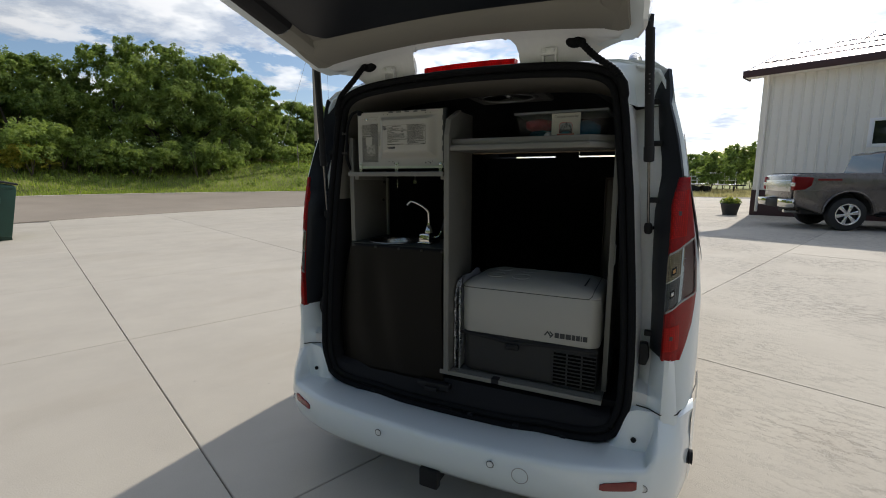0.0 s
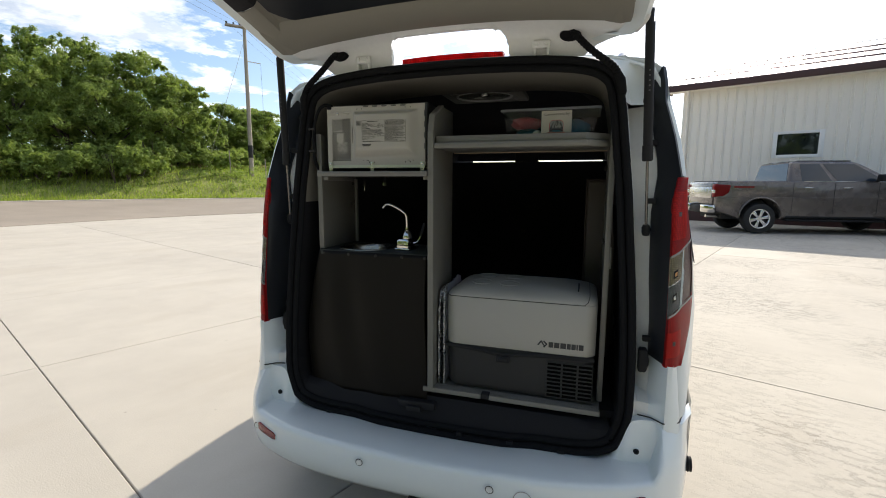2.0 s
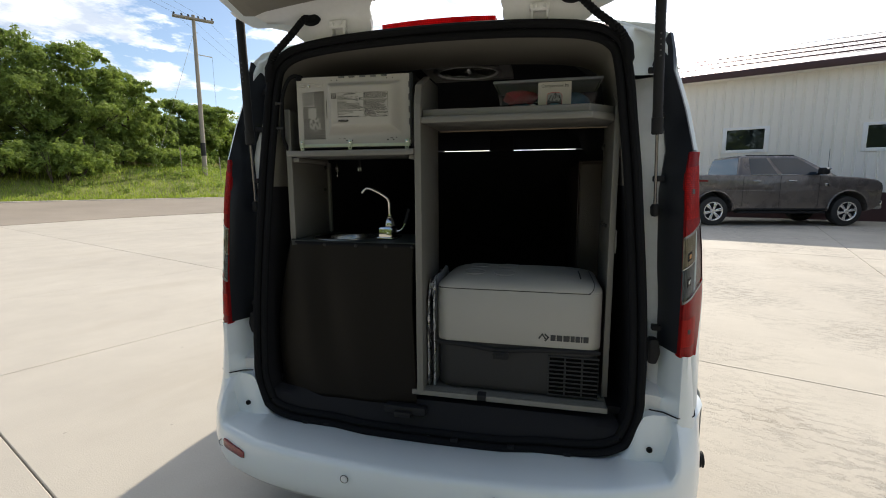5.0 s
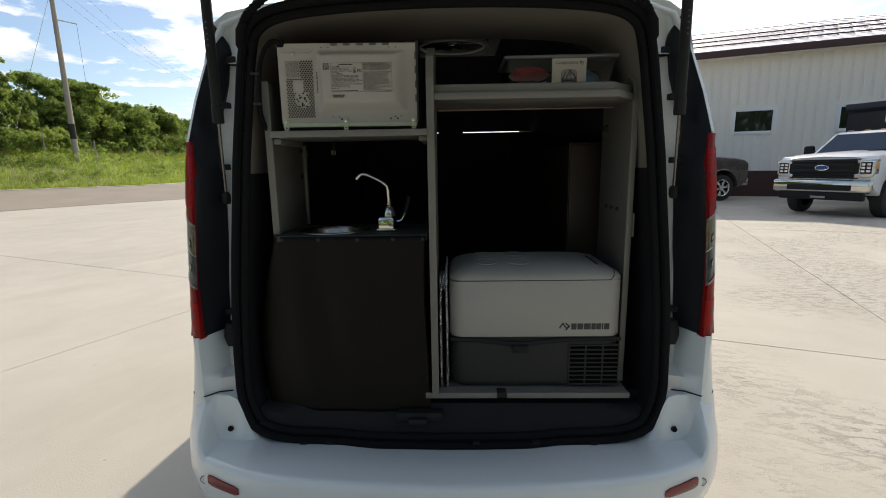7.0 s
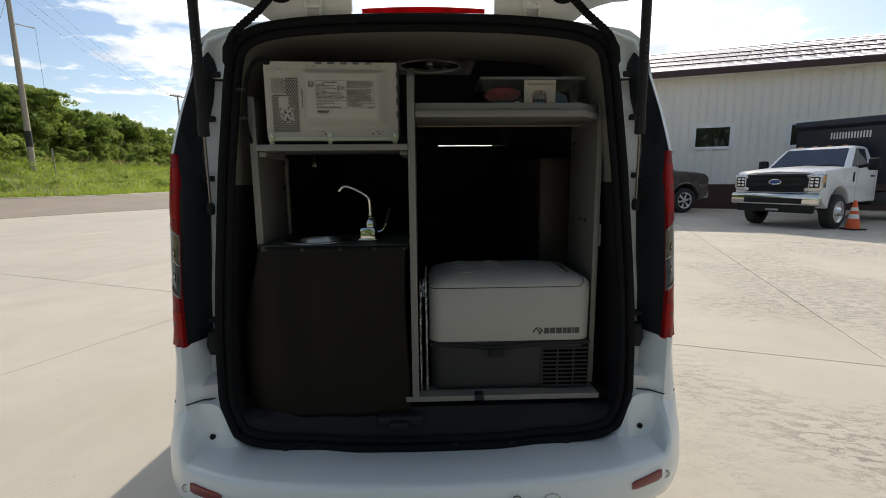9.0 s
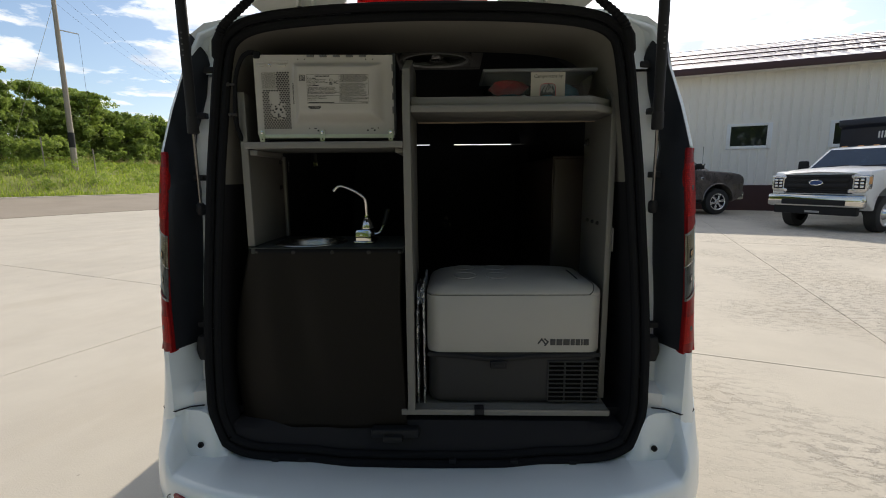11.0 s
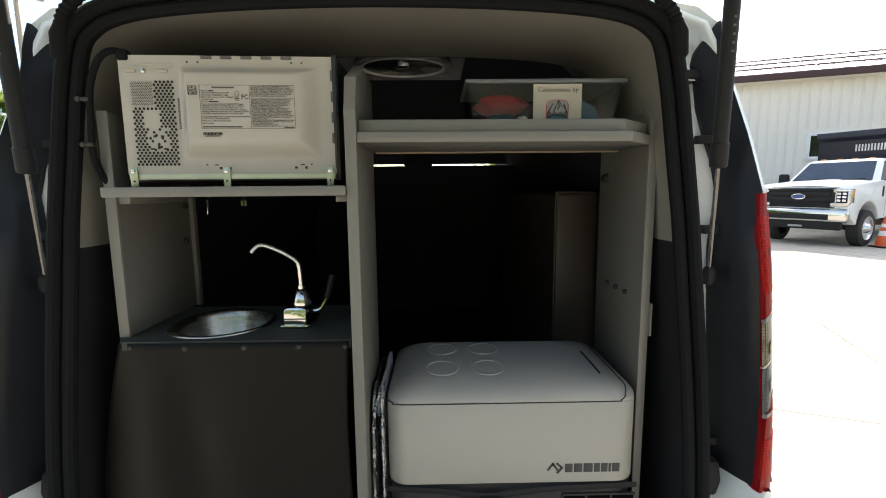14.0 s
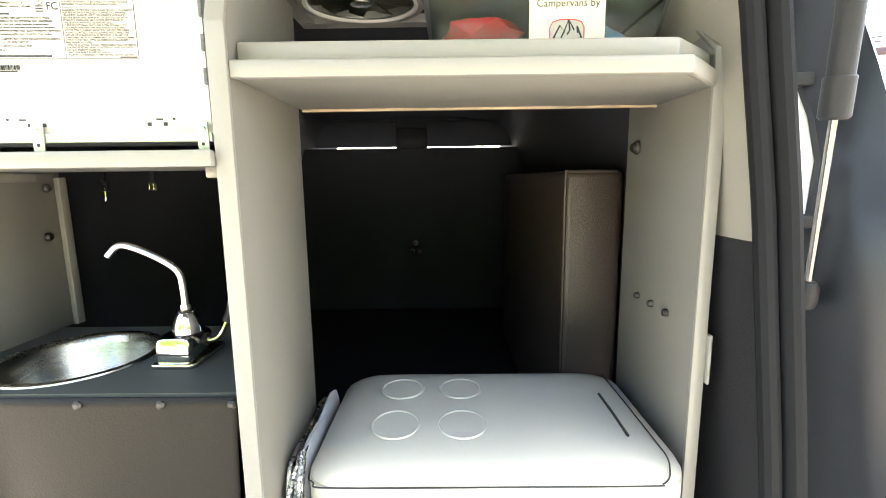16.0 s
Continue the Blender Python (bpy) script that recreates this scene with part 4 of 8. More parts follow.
def tail_lamp(s):
    wrap = [(0.795, 0.012), (0.83, 0.05), (0.90, 0.10), (1.0, 0.125), (1.18, 0.11), (1.28, 0.09), (1.36, 0.05), (1.395, 0.012)]
    def curve(z, deep):
        xi, iy, wy = table(LAMP_IN, z), table(LAMP_Y, z), table(wrap, z)
        cy = table([(q, table(CORNER_Y, q)) for q in BASE_Z], z)
        xo = body_x(cy, z)
        m, e = cy + wy * 0.5, cy + wy
        P = [Vector((xi, iy + 0.022, z)), Vector((xi + 0.003, iy - 0.005, z)), Vector((xi * 0.55 + xo * 0.45, iy * 0.6 + cy * 0.4 - 0.012, z)), Vector((xo - 0.008, cy - 0.012, z)), Vector((xo + 0.004, cy + 0.006, z)),
             Vector((body_x(m, z) + 0.007, m, z)), Vector((body_x(e, z) + 0.007, e, z)), Vector((body_x(e + 0.004, z) - 0.006, e + 0.004, z))]
        return [flip(p + Vector((-deep, deep * 0.8, 0)), s) for p in smooth_curve(P, 3)]
    def row(z, f0=0.0, f1=1.0, deep=0.0):
        c = curve(z, deep)
        return [c[int(round((len(c) - 1) * (f0 + (f1 - f0) * i / 12)))] for i in range(13)]
    def seg(z0, z1, f0=0.0, f1=1.0, n=10, deep=0.0, slant0=0.0, slant1=0.0):
        """A piece of the lamp's face between two levels, which may rise outwards."""
        grid = []
        for q in range(n + 1):
            r = []
            for i in range(13):
                f = f0 + (f1 - f0) * i / 12
                z = z0 + slant0 * f + (z1 + slant1 * f - z0 - slant0 * f) * q / n
                c = curve(z, deep)
                u = f * (len(c) - 1)
                k = min(int(u), len(c) - 2)
                r.append(c[k].lerp(c[k + 1], u - k))
            grid.append(r)
        return loft(grid)
    lamp = part("tail_lamp", seg(0.82, 1.380, 0.36, 0.92, 24, 0.022), LAMPIN, van, "tall red tail lamp with a clear middle")
    LO, HI, SL = 0.945, 1.140, 0.07
    E0, E1 = 0.10, 0.80
    part("upper_lens", seg(HI, 1.395, slant0=SL), RED, lamp, "red lens")
    part("lower_lens", seg(0.795, LO, slant1=SL), RED, lamp, "red lens")
    part("edge_lens", seg(LO, HI, 0.0, E0, slant0=SL, slant1=SL), RED, lamp, "red lens edge")
    part("outer_lens", seg(LO, HI, E1, 1.0, slant0=SL, slant1=SL), SMOKED, lamp, "smoky dark lens edge")
    part("clear_lens", seg(LO, HI, E0, E1, slant0=SL, slant1=SL), LAMPGLASS, lamp, "clear lens")
    part("reflector_bowl", seg(LO, HI, 0.22, E1, 8, 0.006, SL, SL), LAMPDARK, lamp, "ribbed silver reflector")
    for z0, z1, f0, f1 in ((HI - 0.007, HI, E0 - 0.01, E1 + 0.01), (LO, LO + 0.007, E0 - 0.01, E1 + 0.01), (LO, HI, E0 + 0.004, E0 + 0.030)):
        part("lens_border", seg(z0, z1, f0, f1, 6, -0.0012, SL, SL), GREYPRINT, lamp, "pale border of the clear lens")
    MID, F = 1.046, 0.60
    part("cut_field", seg(MID, HI - 0.007, E0 + 0.03, F, 8, 0.0025, SL, SL), CUTGOLD, lamp, "cut-glass field over a gold reflector")
    part("cut_field", seg(LO + 0.007, MID - 0.004, E0 + 0.03, F, 8, 0.0025, SL, SL), CUTGREY, lamp, "cut-glass field over a grey reflector")
    part("dark_wedge", seg(LO + 0.007, HI - 0.007, F, E1, 8, 0.0025, SL, SL), SMOKED, lamp, "dark outer wedge")
    part("bulb_shelf", seg(MID - 0.004, MID, E0, F, 1, 0.0015, SL, SL), LAMPIN, lamp)
    for z, m in ((1.072, AMBER), (0.998, LAMPIN)):
        part("bulb_socket", seg(z - 0.012, z + 0.012, 0.25, 0.37, 4, 0.0018, SL, SL), BLACK, lamp, "dark bulb socket")
        part("bulb", seg(z - 0.006, z + 0.006, 0.28, 0.34, 4, 0.0010, SL, SL), m, lamp)
    for i in range(9):  # slanting ribs towards the body side
        z = LO + 0.05 + i * 0.017
        part("lens_rib", tube(row(z, 0.58, 0.78, 0.0012), 0.0012, 6), LAMPIN, lamp)
    for z0, z1 in ((1.195, 1.345), (0.822, 0.905)):  # cut-glass fields, with the sun's glow put into their brighter red
        part("prism_field", seg(z0, z1, E0 + 0.02, 0.58, 8, -0.0010, 0.02, 0.02), PRISM, lamp, "red cut-glass field with sun glow in its colour")
        part("bulb_eye", seg((z0 + z1) / 2 + 0.003, (z0 + z1) / 2 + 0.017, 0.29, 0.37, 4, -0.0018), SMOKED, lamp, "dark bulb behind the lens")


both(tail_lamp)


def top_lamp():
    bm = loft([[(x, 0.121 + 0.02 * (x / 0.2) ** 2, z) for z in (1.806, 1.809, 1.834, 1.838)] + [(x, 0.18, 1.841), (x, 0.18, 1.806)] for x in [-0.192 + 0.384 * i / 24 for i in range(25)]], closed=True, caps=True)
    l = part("high_brake_lamp", bm, REDLIT, van, "red high brake lamp in the roof edge")
    b = box(-0.215, 0.215, 0.150, 0.20, 1.795, 1.8055, 0.003)
    part("lamp_base", b, BLACK, l)


top_lamp()

# ---- tailgate, open overhead ----
GATE_WIDE = [(-1.0, 0.62), (-0.92, 0.67), (-0.3, 0.66), (-0.1, 0.657), (0.0, 0.65), (0.05, 0.625), (0.08, 0.59), (0.10, 0.54), (0.118, 0.47)]


def gate_z(x, y):
    """The gate's inner face: it rises outwards, and falls to both sides."""
    z = table([(-1.0, 2.185), (-0.12, 1.94), (0.0, 1.904), (0.06, 1.886), (0.092, 1.860), (0.108, 1.83), (0.118, 1.80)], y)
    return z - 0.055 * min(1.0, (abs(x) / 0.62)) ** 2.2 * (1.0 if y < 0.05 else max(0.15, (0.118 - y) / 0.068))


def tailgate():
    def notch(x):
        """How far the opening for the brake lamp reaches in from the hinge edge."""
        k = max(0.0, min(1.0, (0.222 - abs(x)) / 0.062))
        return 0.072 * k * k * (3 - 2 * k)
    ys = [0.118, 0.112, 0.108, 0.10, 0.092, 0.08, 0.065, 0.05, 0.03, 0.01, -0.01, -0.03]
    rows = []
    for q, y in enumerate(ys):
        row = []
        for i in range(-120, 121):
            u = i / 120
            x = u * table(GATE_WIDE, y)
            yy = y - notch(x) * (1 - q / (len(ys) - 1))
            x = u * table(GATE_WIDE, yy)
            bead = -0.010 * math.exp(-(((0.118 - notch(x) - yy) - 0.022) / 0.010) ** 2) * notch(x) / 0.072
            row.append(Vector((x, yy, gate_z(x, yy) + bead)))
        rows.append(row)
    bm = loft(rows)
    loft([rows[0], [p + Vector((0, 0.012, 0.03)) for p in rows[0]], [p + Vector((0, 0.004, 0.055)) for p in rows[0]]], bm=bm)
    gate = part("tailgate", bm, WHITE2, van, "open white tailgate seen from below", smooth=45)
    for s in (1, -1):
        rim = []
        for y in (0.10, 0.08, 0.05, 0.0, -0.1, -0.3, -0.6, -0.92, -1.0):
            w = table(GATE_WIDE, y)
            z = gate_z(w, y)
            rim.append([Vector((s * (w - 0.06), y, z + 0.006)), Vector((s * (w - 0.015), y, z - 0.004)), Vector((s * w, y, z + 0.008)), Vector((s * (w + 0.008), y, z + 0.035)), Vector((s * (w - 0.02), y, z + 0.07))])
        part("gate_rim", loft(rim), WHITE, gate, "white painted edge of the tailgate")
    skin = loft([[Vector((table(GATE_WIDE, y) * i / 24, y, gate_z(table(GATE_WIDE, y) * i / 24, y) + 0.075)) for i in range(-24, 25)] for y in (0.0, -0.1, -0.3, -0.6, -0.92, -1.0)])
    part("outer_skin", skin, WHITE, gate, "white outer skin")
    # beige inner trim round the dark glass
    rows = []
    for y, dz in ((0.004, 0.004), (-0.004, -0.012), (-0.02, -0.020), (-0.06, -0.022), (-0.10, -0.018), (-0.118, -0.008), (-0.122, 0.004)):
        row = []
        for i in range(-36, 37):
            u = i / 36
            x = u * 0.60
            yy = y - 0.012 * abs(u) ** 3 * (1 if y > -0.05 else 4.0)
            row.append(Vector((x, yy, gate_z(x, yy) + dz)))
        rows.append(row)
    part("gate_trim", loft(rows), BEIGE, gate, "beige inner trim of the tailgate")
    for s in (1, -1):
        b = loft([[Vector((s * xx, y, gate_z(xx, y) + dz)) for xx, dz in ((0.605, 0.002), (0.60, -0.014), (0.57, -0.022), (0.53, -0.018), (0.515, 0.002))] for y in (-0.02, -0.06, -0.12, -0.26)])
        part("gate_side_trim", b, BEIGE, gate)
        # past y = -0.26 the same side trim goes on in dark grey
        b = loft([[Vector((s * xx, y, gate_z(xx, y) + dz)) for xx, dz in ((0.605, 0.002), (0.60, -0.014), (0.57, -0.022), (0.53, -0.018), (0.515, 0.002))] for y in (-0.262, -0.4, -0.62)])
        part("gate_side_dark", b, DARKGREY, gate, "darker outer length of the side trim")
    low = loft([[Vector((x, y, gate_z(x, y) + dz)) for x in [-0.60 + 1.2 * i / 12 for i in range(13)]] for y, dz in ((-0.60, 0.0), (-0.61, -0.03), (-0.93, -0.03), (-0.97, 0.02))])
    part("gate_lower_trim", low, DARKGREY, gate, "dark lower tailgate trim")
    def glass_edge(x):
        """The window's upper edge, drawn in at its rounded corners."""
        return -0.108 - 0.02 * (x / 0.5) ** 2 - 0.13 * max(0.0, (abs(x) - 0.40) / 0.145) ** 2.6
    cols = [-0.545 + 1.09 * i / 48 for i in range(49)]
    gl = loft([[Vector((x, glass_edge(x) * (1 - f) - 0.63 * f, gate_z(x, glass_edge(x) * (1 - f) - 0.63 * f) - 0.003)) for x in cols] for f in (0.0, 0.03, 0.2, 0.5, 1.0)])
    fill = loft([[Vector((x, y, gate_z(x, y) - 0.001 - dz)) for x in [-0.56 + 1.12 * i / 24 for i in range(25)]] for y, dz in ((-0.09, 0.0), (-0.14, 0.0), (-0.20, 0.0), (-0.26, 0.0))])
    part("window_surround", fill, BEIGE, gate, "beige trim round the window's corners")
    part("rear_window", gl, GLOSS, gate, "dark tinted rear window")
    for s in (1, -1):  # hinges and wiring
        x = s * 0.332
        h = BM()
        box(x - 0.030, x + 0.030, 0.084, 0.10, 1.822, 1.848, 0.006, h)
        box(x - 0.026, x - 0.018, 0.087, 0.13, 1.80, 1.836, 0.003, h), box(x + 0.018, x + 0.026, 0.087, 0.13, 1.80, 1.836, 0.003, h)
        part("hinge", h, WHITE2, gate, "white steel hinge")
        for dx in (-0.015, 0.015):
            part("bolt", lathe([(0.0, -0.006), (0.005, -0.006), (0.007, -0.002), (0.008, 0.004), (0.0, 0.004)], (x + dx, 0.084, 1.836), "y", 6), WHITE2, gate)
        a = Vector((s * 0.425, 0.078, 1.857))
        end = Vector((s * 0.586, 0.074, 1.694))
        pts = smooth_curve([a + Vector((0, 0.01, 0)), a + Vector((s * 0.012, -0.014, -0.004)), a.lerp(end, 0.40) + Vector((0, -0.022, 0.006)), end + Vector((-s * 0.022, -0.012, 0.045)), end], 14)
        part("wire_conduit", tube(pts, [0.0125 if i % 2 else 0.0100 for i in range(len(pts))], 12), RUBBER, gate, "ribbed black wiring conduit")
        cap = lathe([(0.0, -0.012), (0.020, -0.012), (0.025, -0.004), (0.026, 0.008), (0.0, 0.008)], tuple(a), "y", 18)
        cap.transform(Matrix.Translation(a) @ Matrix.Diagonal((1.35, 1, 0.85, 1)) @ Matrix.Translation(-a))
        part("conduit_grommet", cap, RUBBER, gate)
        foot = tube([end + Vector((-s * 0.012, -0.006, 0.03)), end + Vector((0, -0.004, 0.008)), end + Vector((s * 0.006, 0.002, -0.028)), end + Vector((s * 0.004, 0.02, -0.05))], [0.012, 0.015, 0.015, 0.010], 12)
        part("conduit_boot", foot, RUBBER, gate)
    for s in (1, -1):  # gas struts
        lo, hi = Vector((s * 0.692, 0.098, 1.222)), Vector((s * 0.656, 0.024, 1.885))
        d = hi - lo
        st = part("gas_strut", tube([lo + d * 0.345, hi - d * 0.05], 0.0142, 18), BLACK, van, "black gas strut with a chrome rod")
        part("rod", tube([lo, lo + d * 0.36], 0.0046, 12), DARKSTEEL, st)
        part("rod_guide", tube([lo + d * 0.338, lo + d * 0.343, lo + d * 0.41, lo + d * 0.413], [0.0135, 0.0165, 0.0165, 0.0145], 18), BLACK, st)
        u = d.normalized()
        part("lower_ball", tube([lo - u * 0.019, lo - u * 0.017, lo - u * 0.008, lo + u * 0.010, lo + u * 0.018, lo + u * 0.020], [0.005, 0.0105, 0.0135, 0.0135, 0.010, 0.006], 14), BLACK, st, "black ball socket")
        part("ball_stud", tube([lo, lo + Vector((s * 0.018, 0.034, 0))], 0.006, 10), DARKSTEEL, st)
        part("upper_ball", lathe([(0.0, -0.02), (0.008, -0.02), (0.011, 0.0), (0.011, 0.035), (0.0, 0.035)], tuple(hi + Vector((0, 0, -0.03))), "z", 14), BLACK, st)
        for k in range(5):
            c = lo + d * (0.66 + 0.022 * k)
            part("printed_mark", box(c.x - 0.0025, c.x + 0.0025, c.y - 0.0141, c.y - 0.0131, c.z - 0.004, c.z + 0.003), DARKPRINT, st)


tailgate()


def interior():
    """The dark shell inside the van."""
    bm = BM()
    box(-0.66, 0.66, 0.10, 3.2, 0.545, 0.572, 0.0, bm)
    part("cargo_floor", bm, DARKGREY, van, "dark cargo floor")
    for s in (1, -1):
        w = loft([[flip((x, y, z), s) for x, z in ((0.70, 0.55), (0.71, 0.9), (0.70, 1.2), (0.655, 1.5), (0.60, 1.68), (0.52, 1.745))] for y in (0.30, 0.8, 1.6, 2.5, 3.0)])
        part("side_lining", w, HEADLINER, van, "dark side wall lining")
    c = loft([[(x, y, z + dz) for x, z in ((-0.60, 1.70), (-0.52, 1.772), (-0.3, 1.80), (0.0, 1.805), (0.3, 1.80), (0.52, 1.772), (0.60, 1.70))] for y, dz in ((0.435, 0.0), (0.8, 0), (1.6, 0), (2.3, -0.01), (2.58, -0.05))])
    part("headliner", c, HEADLINER, van, "dark headliner")
    e = loft([[(x, 0.436, z), (x, 0.436, z + 0.06)] for x, z in ((-0.56, 1.66), (-0.45, 1.742), (-0.25, 1.757), (0.0, 1.762), (0.25, 1.757), (0.45, 1.742), (0.56, 1.66))])
    part("header_edge", e, HEADLINER, van)
    # plain panel added to stand for the dark front of the cabin
    part("cab_dark_panel", box(-0.745, 0.745, 2.25, 2.29, 0.57, 1.563, 0.01), CABBLACK, van, "plain black panel closing off the dark cab")
    for x0, x1 in ((-0.66, -0.10), (0.09, 0.66)):
        part("sun_visor", box(x0, x1, 2.44, 2.46, 1.583, 1.74, 0.008), HEADLINER, van, "folded-down dark sun visor")
    part("windscreen_header", box(-0.66, 0.66, 2.47, 2.52, 1.655, 1.80, 0.01), HEADLINER, van, "dark lining above the windscreen")
    part("rear_mirror", box(-0.104, 0.094, 2.40, 2.43, 1.545, 1.70, 0.012), BLACK, van, "dark rear-view mirror")
    part("seat_buckle", lathe([(0.0, -0.016), (0.012, -0.014), (0.016, 0.0), (0.012, 0.012), (0.0, 0.012)], (0.033, 2.035, 1.02), "y", 14), SNAP, van, "small chrome buckle")
    for dx in (-0.02, 0.02):
        part("belt_clip", box(0.033 + dx - 0.012, 0.033 + dx + 0.012, 2.03, 2.048, 0.958, 0.985, 0.006), SNAP, van, "dull belt clip")
    for s in (1, -1):
        p = smooth_curve([(s * 0.74, 2.72, 1.50), (s * 0.70, 2.60, 1.565), (s * 0.655, 2.54, 1.60), (s * 0.60, 2.50, 1.66)], 5)
        part("pillar_trim", tube(p, 0.024, 10), BEIGE, van, "pale trim of the windscreen pillar")
    d = box(-0.75, 0.75, 2.9, 3.5, 0.9, 1.12, 0.05)
    part("dashboard", d, DARKGREY, van, "dark dashboard")


interior()


def roof_rails():
    for s in (1, -1):
        r = smooth_curve([(s * 0.60, 0.25, 1.812), (s * 0.60, 0.31, 1.840), (s * 0.605, 0.45, 1.858), (s * 0.61, 1.3, 1.875), (s * 0.605, 2.2, 1.865), (s * 0.60, 2.36, 1.81)], 6)
        part("roof_rail", tube(r, 0.013, 10, flat=(1.3, 0.8)), CHROME, van, "silver roof rail")


roof_rails()

# ---- fitted camping furniture ----
XP0, XP1 = -0.054, -0.032   # partition
XR0, XR1 = 0.568, 0.587     # right panel
BACK = 0.29


def cabinet():
    c = thing("camper_cabinet", "grey laminate camper cabinet built into the back of the van", "cabinet", (0.02, 0.22, 0.575))
    floor = BM()
    prism([(-0.076, 0.052), (0.578, 0.052), (0.578, 0.46), (-0.076, 0.46)], 0.572, 0.585, "z", 0.002, floor)
    part("floor_board", floor, LAMINATE, c, "ribbed grey floor board")
    for i in range(7):
        y = 0.060 + i * 0.005
        part("floor_rib", box(-0.07, 0.573, y, y + 0.0025, 0.585, 0.5868), EDGING, c)
    for x0, x1 in ((-0.076, 0.155), (0.185, 0.578)):
        part("edge_trim", box(x0, x1, 0.046, 0.053, 0.569, 0.588, 0.002), EDGING, c, "pale aluminium edge trim")
    part("strap", box(0.155, 0.185, 0.042, 0.075, 0.572, 0.592, 0.003), BLACK, c, "black strap over the edge")
    # partition with a sloped top behind its nose
    p = prism([(0.042, 0.585), (BACK, 0.585), (BACK, 1.66), (0.16, 1.66), (0.060, 1.615), (0.042, 1.555)], XP0 + 0.002, XP1 - 0.002, "x", 0.002)
    part("partition", p, LAMINATE, c, "tall grey partition board")
    part("partition_edge", prism([(0.036, 0.585), (0.043, 0.585), (0.043, 1.555), (0.061, 1.615), (0.160, 1.66), (0.158, 1.667), (0.055, 1.62), (0.036, 1.557)], XP0, XP1, "x", 0.0015), EDGING, c)
    r = prism([(0.140, 0.585), (0.42, 0.585), (0.42, 1.60), (0.215, 1.60), (0.140, 1.545)], XR0 + 0.002, XR1 - 0.002, "x", 0.002)
    part("side_panel", r, LAMINATE, c, "grey side panel")
    part("side_panel_edge", prism([(0.134, 0.585), (0.141, 0.585), (0.141, 1.545), (0.215, 1.60), (0.213, 1.607), (0.134, 1.549)], XR0, XR1, "x", 0.0015), EDGING, c)
    l = prism([(0.10, 1.105), (0.378, 1.105), (0.378, 1.50), (0.13, 1.565), (0.10, 1.565)], -0.550, -0.531, "x", 0.002)
    part("left_panel", l, LAMINATE, c, "grey side panel beside the sink")
    part("left_panel_edge", prism([(0.094, 1.105), (0.101, 1.105), (0.101, 1.565), (0.094, 1.568)], -0.5515, -0.5295, "x", 0.0015), EDGING, c)
    part("left_panel_back_strip", box(-0.531, -0.520, 0.362, 0.380, 1.105, 1.392, 0.002), EDGING, c, "pale strip along the back edge")
    # top shelf over the cooler, with a cut corner and a lip
    plan = [(XP1, 0.050), (0.490, 0.056), (XR0, 0.138), (XR0, BACK), (XP1, BACK)]
    part("top_shelf", prism(plan, 1.4985, 1.516, "z", 0.002), LAMINATE, c, "grey top shelf")
    part("shelf_edge", prism([(XP1, 0.040), (0.494, 0.046), (XR0 - 0.001, 0.126), (XR0 - 0.001, 0.139), (0.489, 0.057), (XP1, 0.051)], 1.497, 1.5175, "z", 0.003), EDGING, c)
    part("shelf_lip", prism([(XP1, 0.064), (0.488, 0.070), (XR0 - 0.002, 0.144), (XR0 - 0.002, 0.160), (0.483, 0.082), (XP1, 0.076)], 1.5162, 1.543, "z", 0.003), EDGING, c, "grey lip along the shelf")
    part("raw_edge", box(XP1 + 0.003, XR0 - 0.003, BACK, BACK + 0.006, 1.4950, 1.500), RAWWOOD, c, "raw plywood edge")
    # shelf under the oven
    part("oven_shelf", box(-0.507, XP0, 0.034, BACK, 1.400, 1.416, 0.002), LAMINATE, c, "grey shelf carrying the oven")
    part("oven_shelf_edge", box(-0.509, XP0 + 0.0005, 0.025, 0.035, 1.3985, 1.4175, 0.002), EDGING, c)
    part("shelf_cleat", box(XP0 - 0.026, XP0 - 0.001, 0.06, 0.30, 1.386, 1.3995, 0.002), EDGING, c)
    part("shelf_cleat", box(-0.529, -0.505, 0.10, 0.30, 1.384, 1.3995, 0.002), EDGING, c)
    # worktop with a cut corner
    part("worktop", worktop_mesh(), COUNTER, c, "slate grey worktop with a round cut-out")
    part("back_panel", box(-0.55, XP0, 0.346, 0.354, 0.58, 1.095, 0.0), DARKGREY, c)
    def fixing(x, y, z, ax, r=0.009, m=SNAP):
        part("screw", lathe([(0.0, -0.006), (r * 0.7, -0.006), (r, -0.001), (r, 0.004), (0.0, 0.004)], (x, y, z), ax, 12), m, c)
    for y, z in ((0.37, 1.434),):
        fixing(XR0 - 0.004, y, z, "x", 0.010, BLACK), fixing(XR0, y, z, "x", 0.013)
    for y, z in ((0.332, 1.161), (0.276, 1.161), (0.221, 1.161)):
        fixing(XR0, y, z, "x", 0.0065)
    for y, z in ((0.335, 1.283), (0.345, 1.372)):
        part("screw", lathe([(0.0, 0.005), (0.005, 0.005), (0.008, 0.001), (0.008, -0.004), (0.0, -0.004)], (-0.529, y, z), "x", 12), SNAP, c)
    part("catch_plate", box(XR1, XR1 + 0.005, 0.128, 0.15, 1.08, 1.155, 0.002), EDGING, c, "pale catch plate")


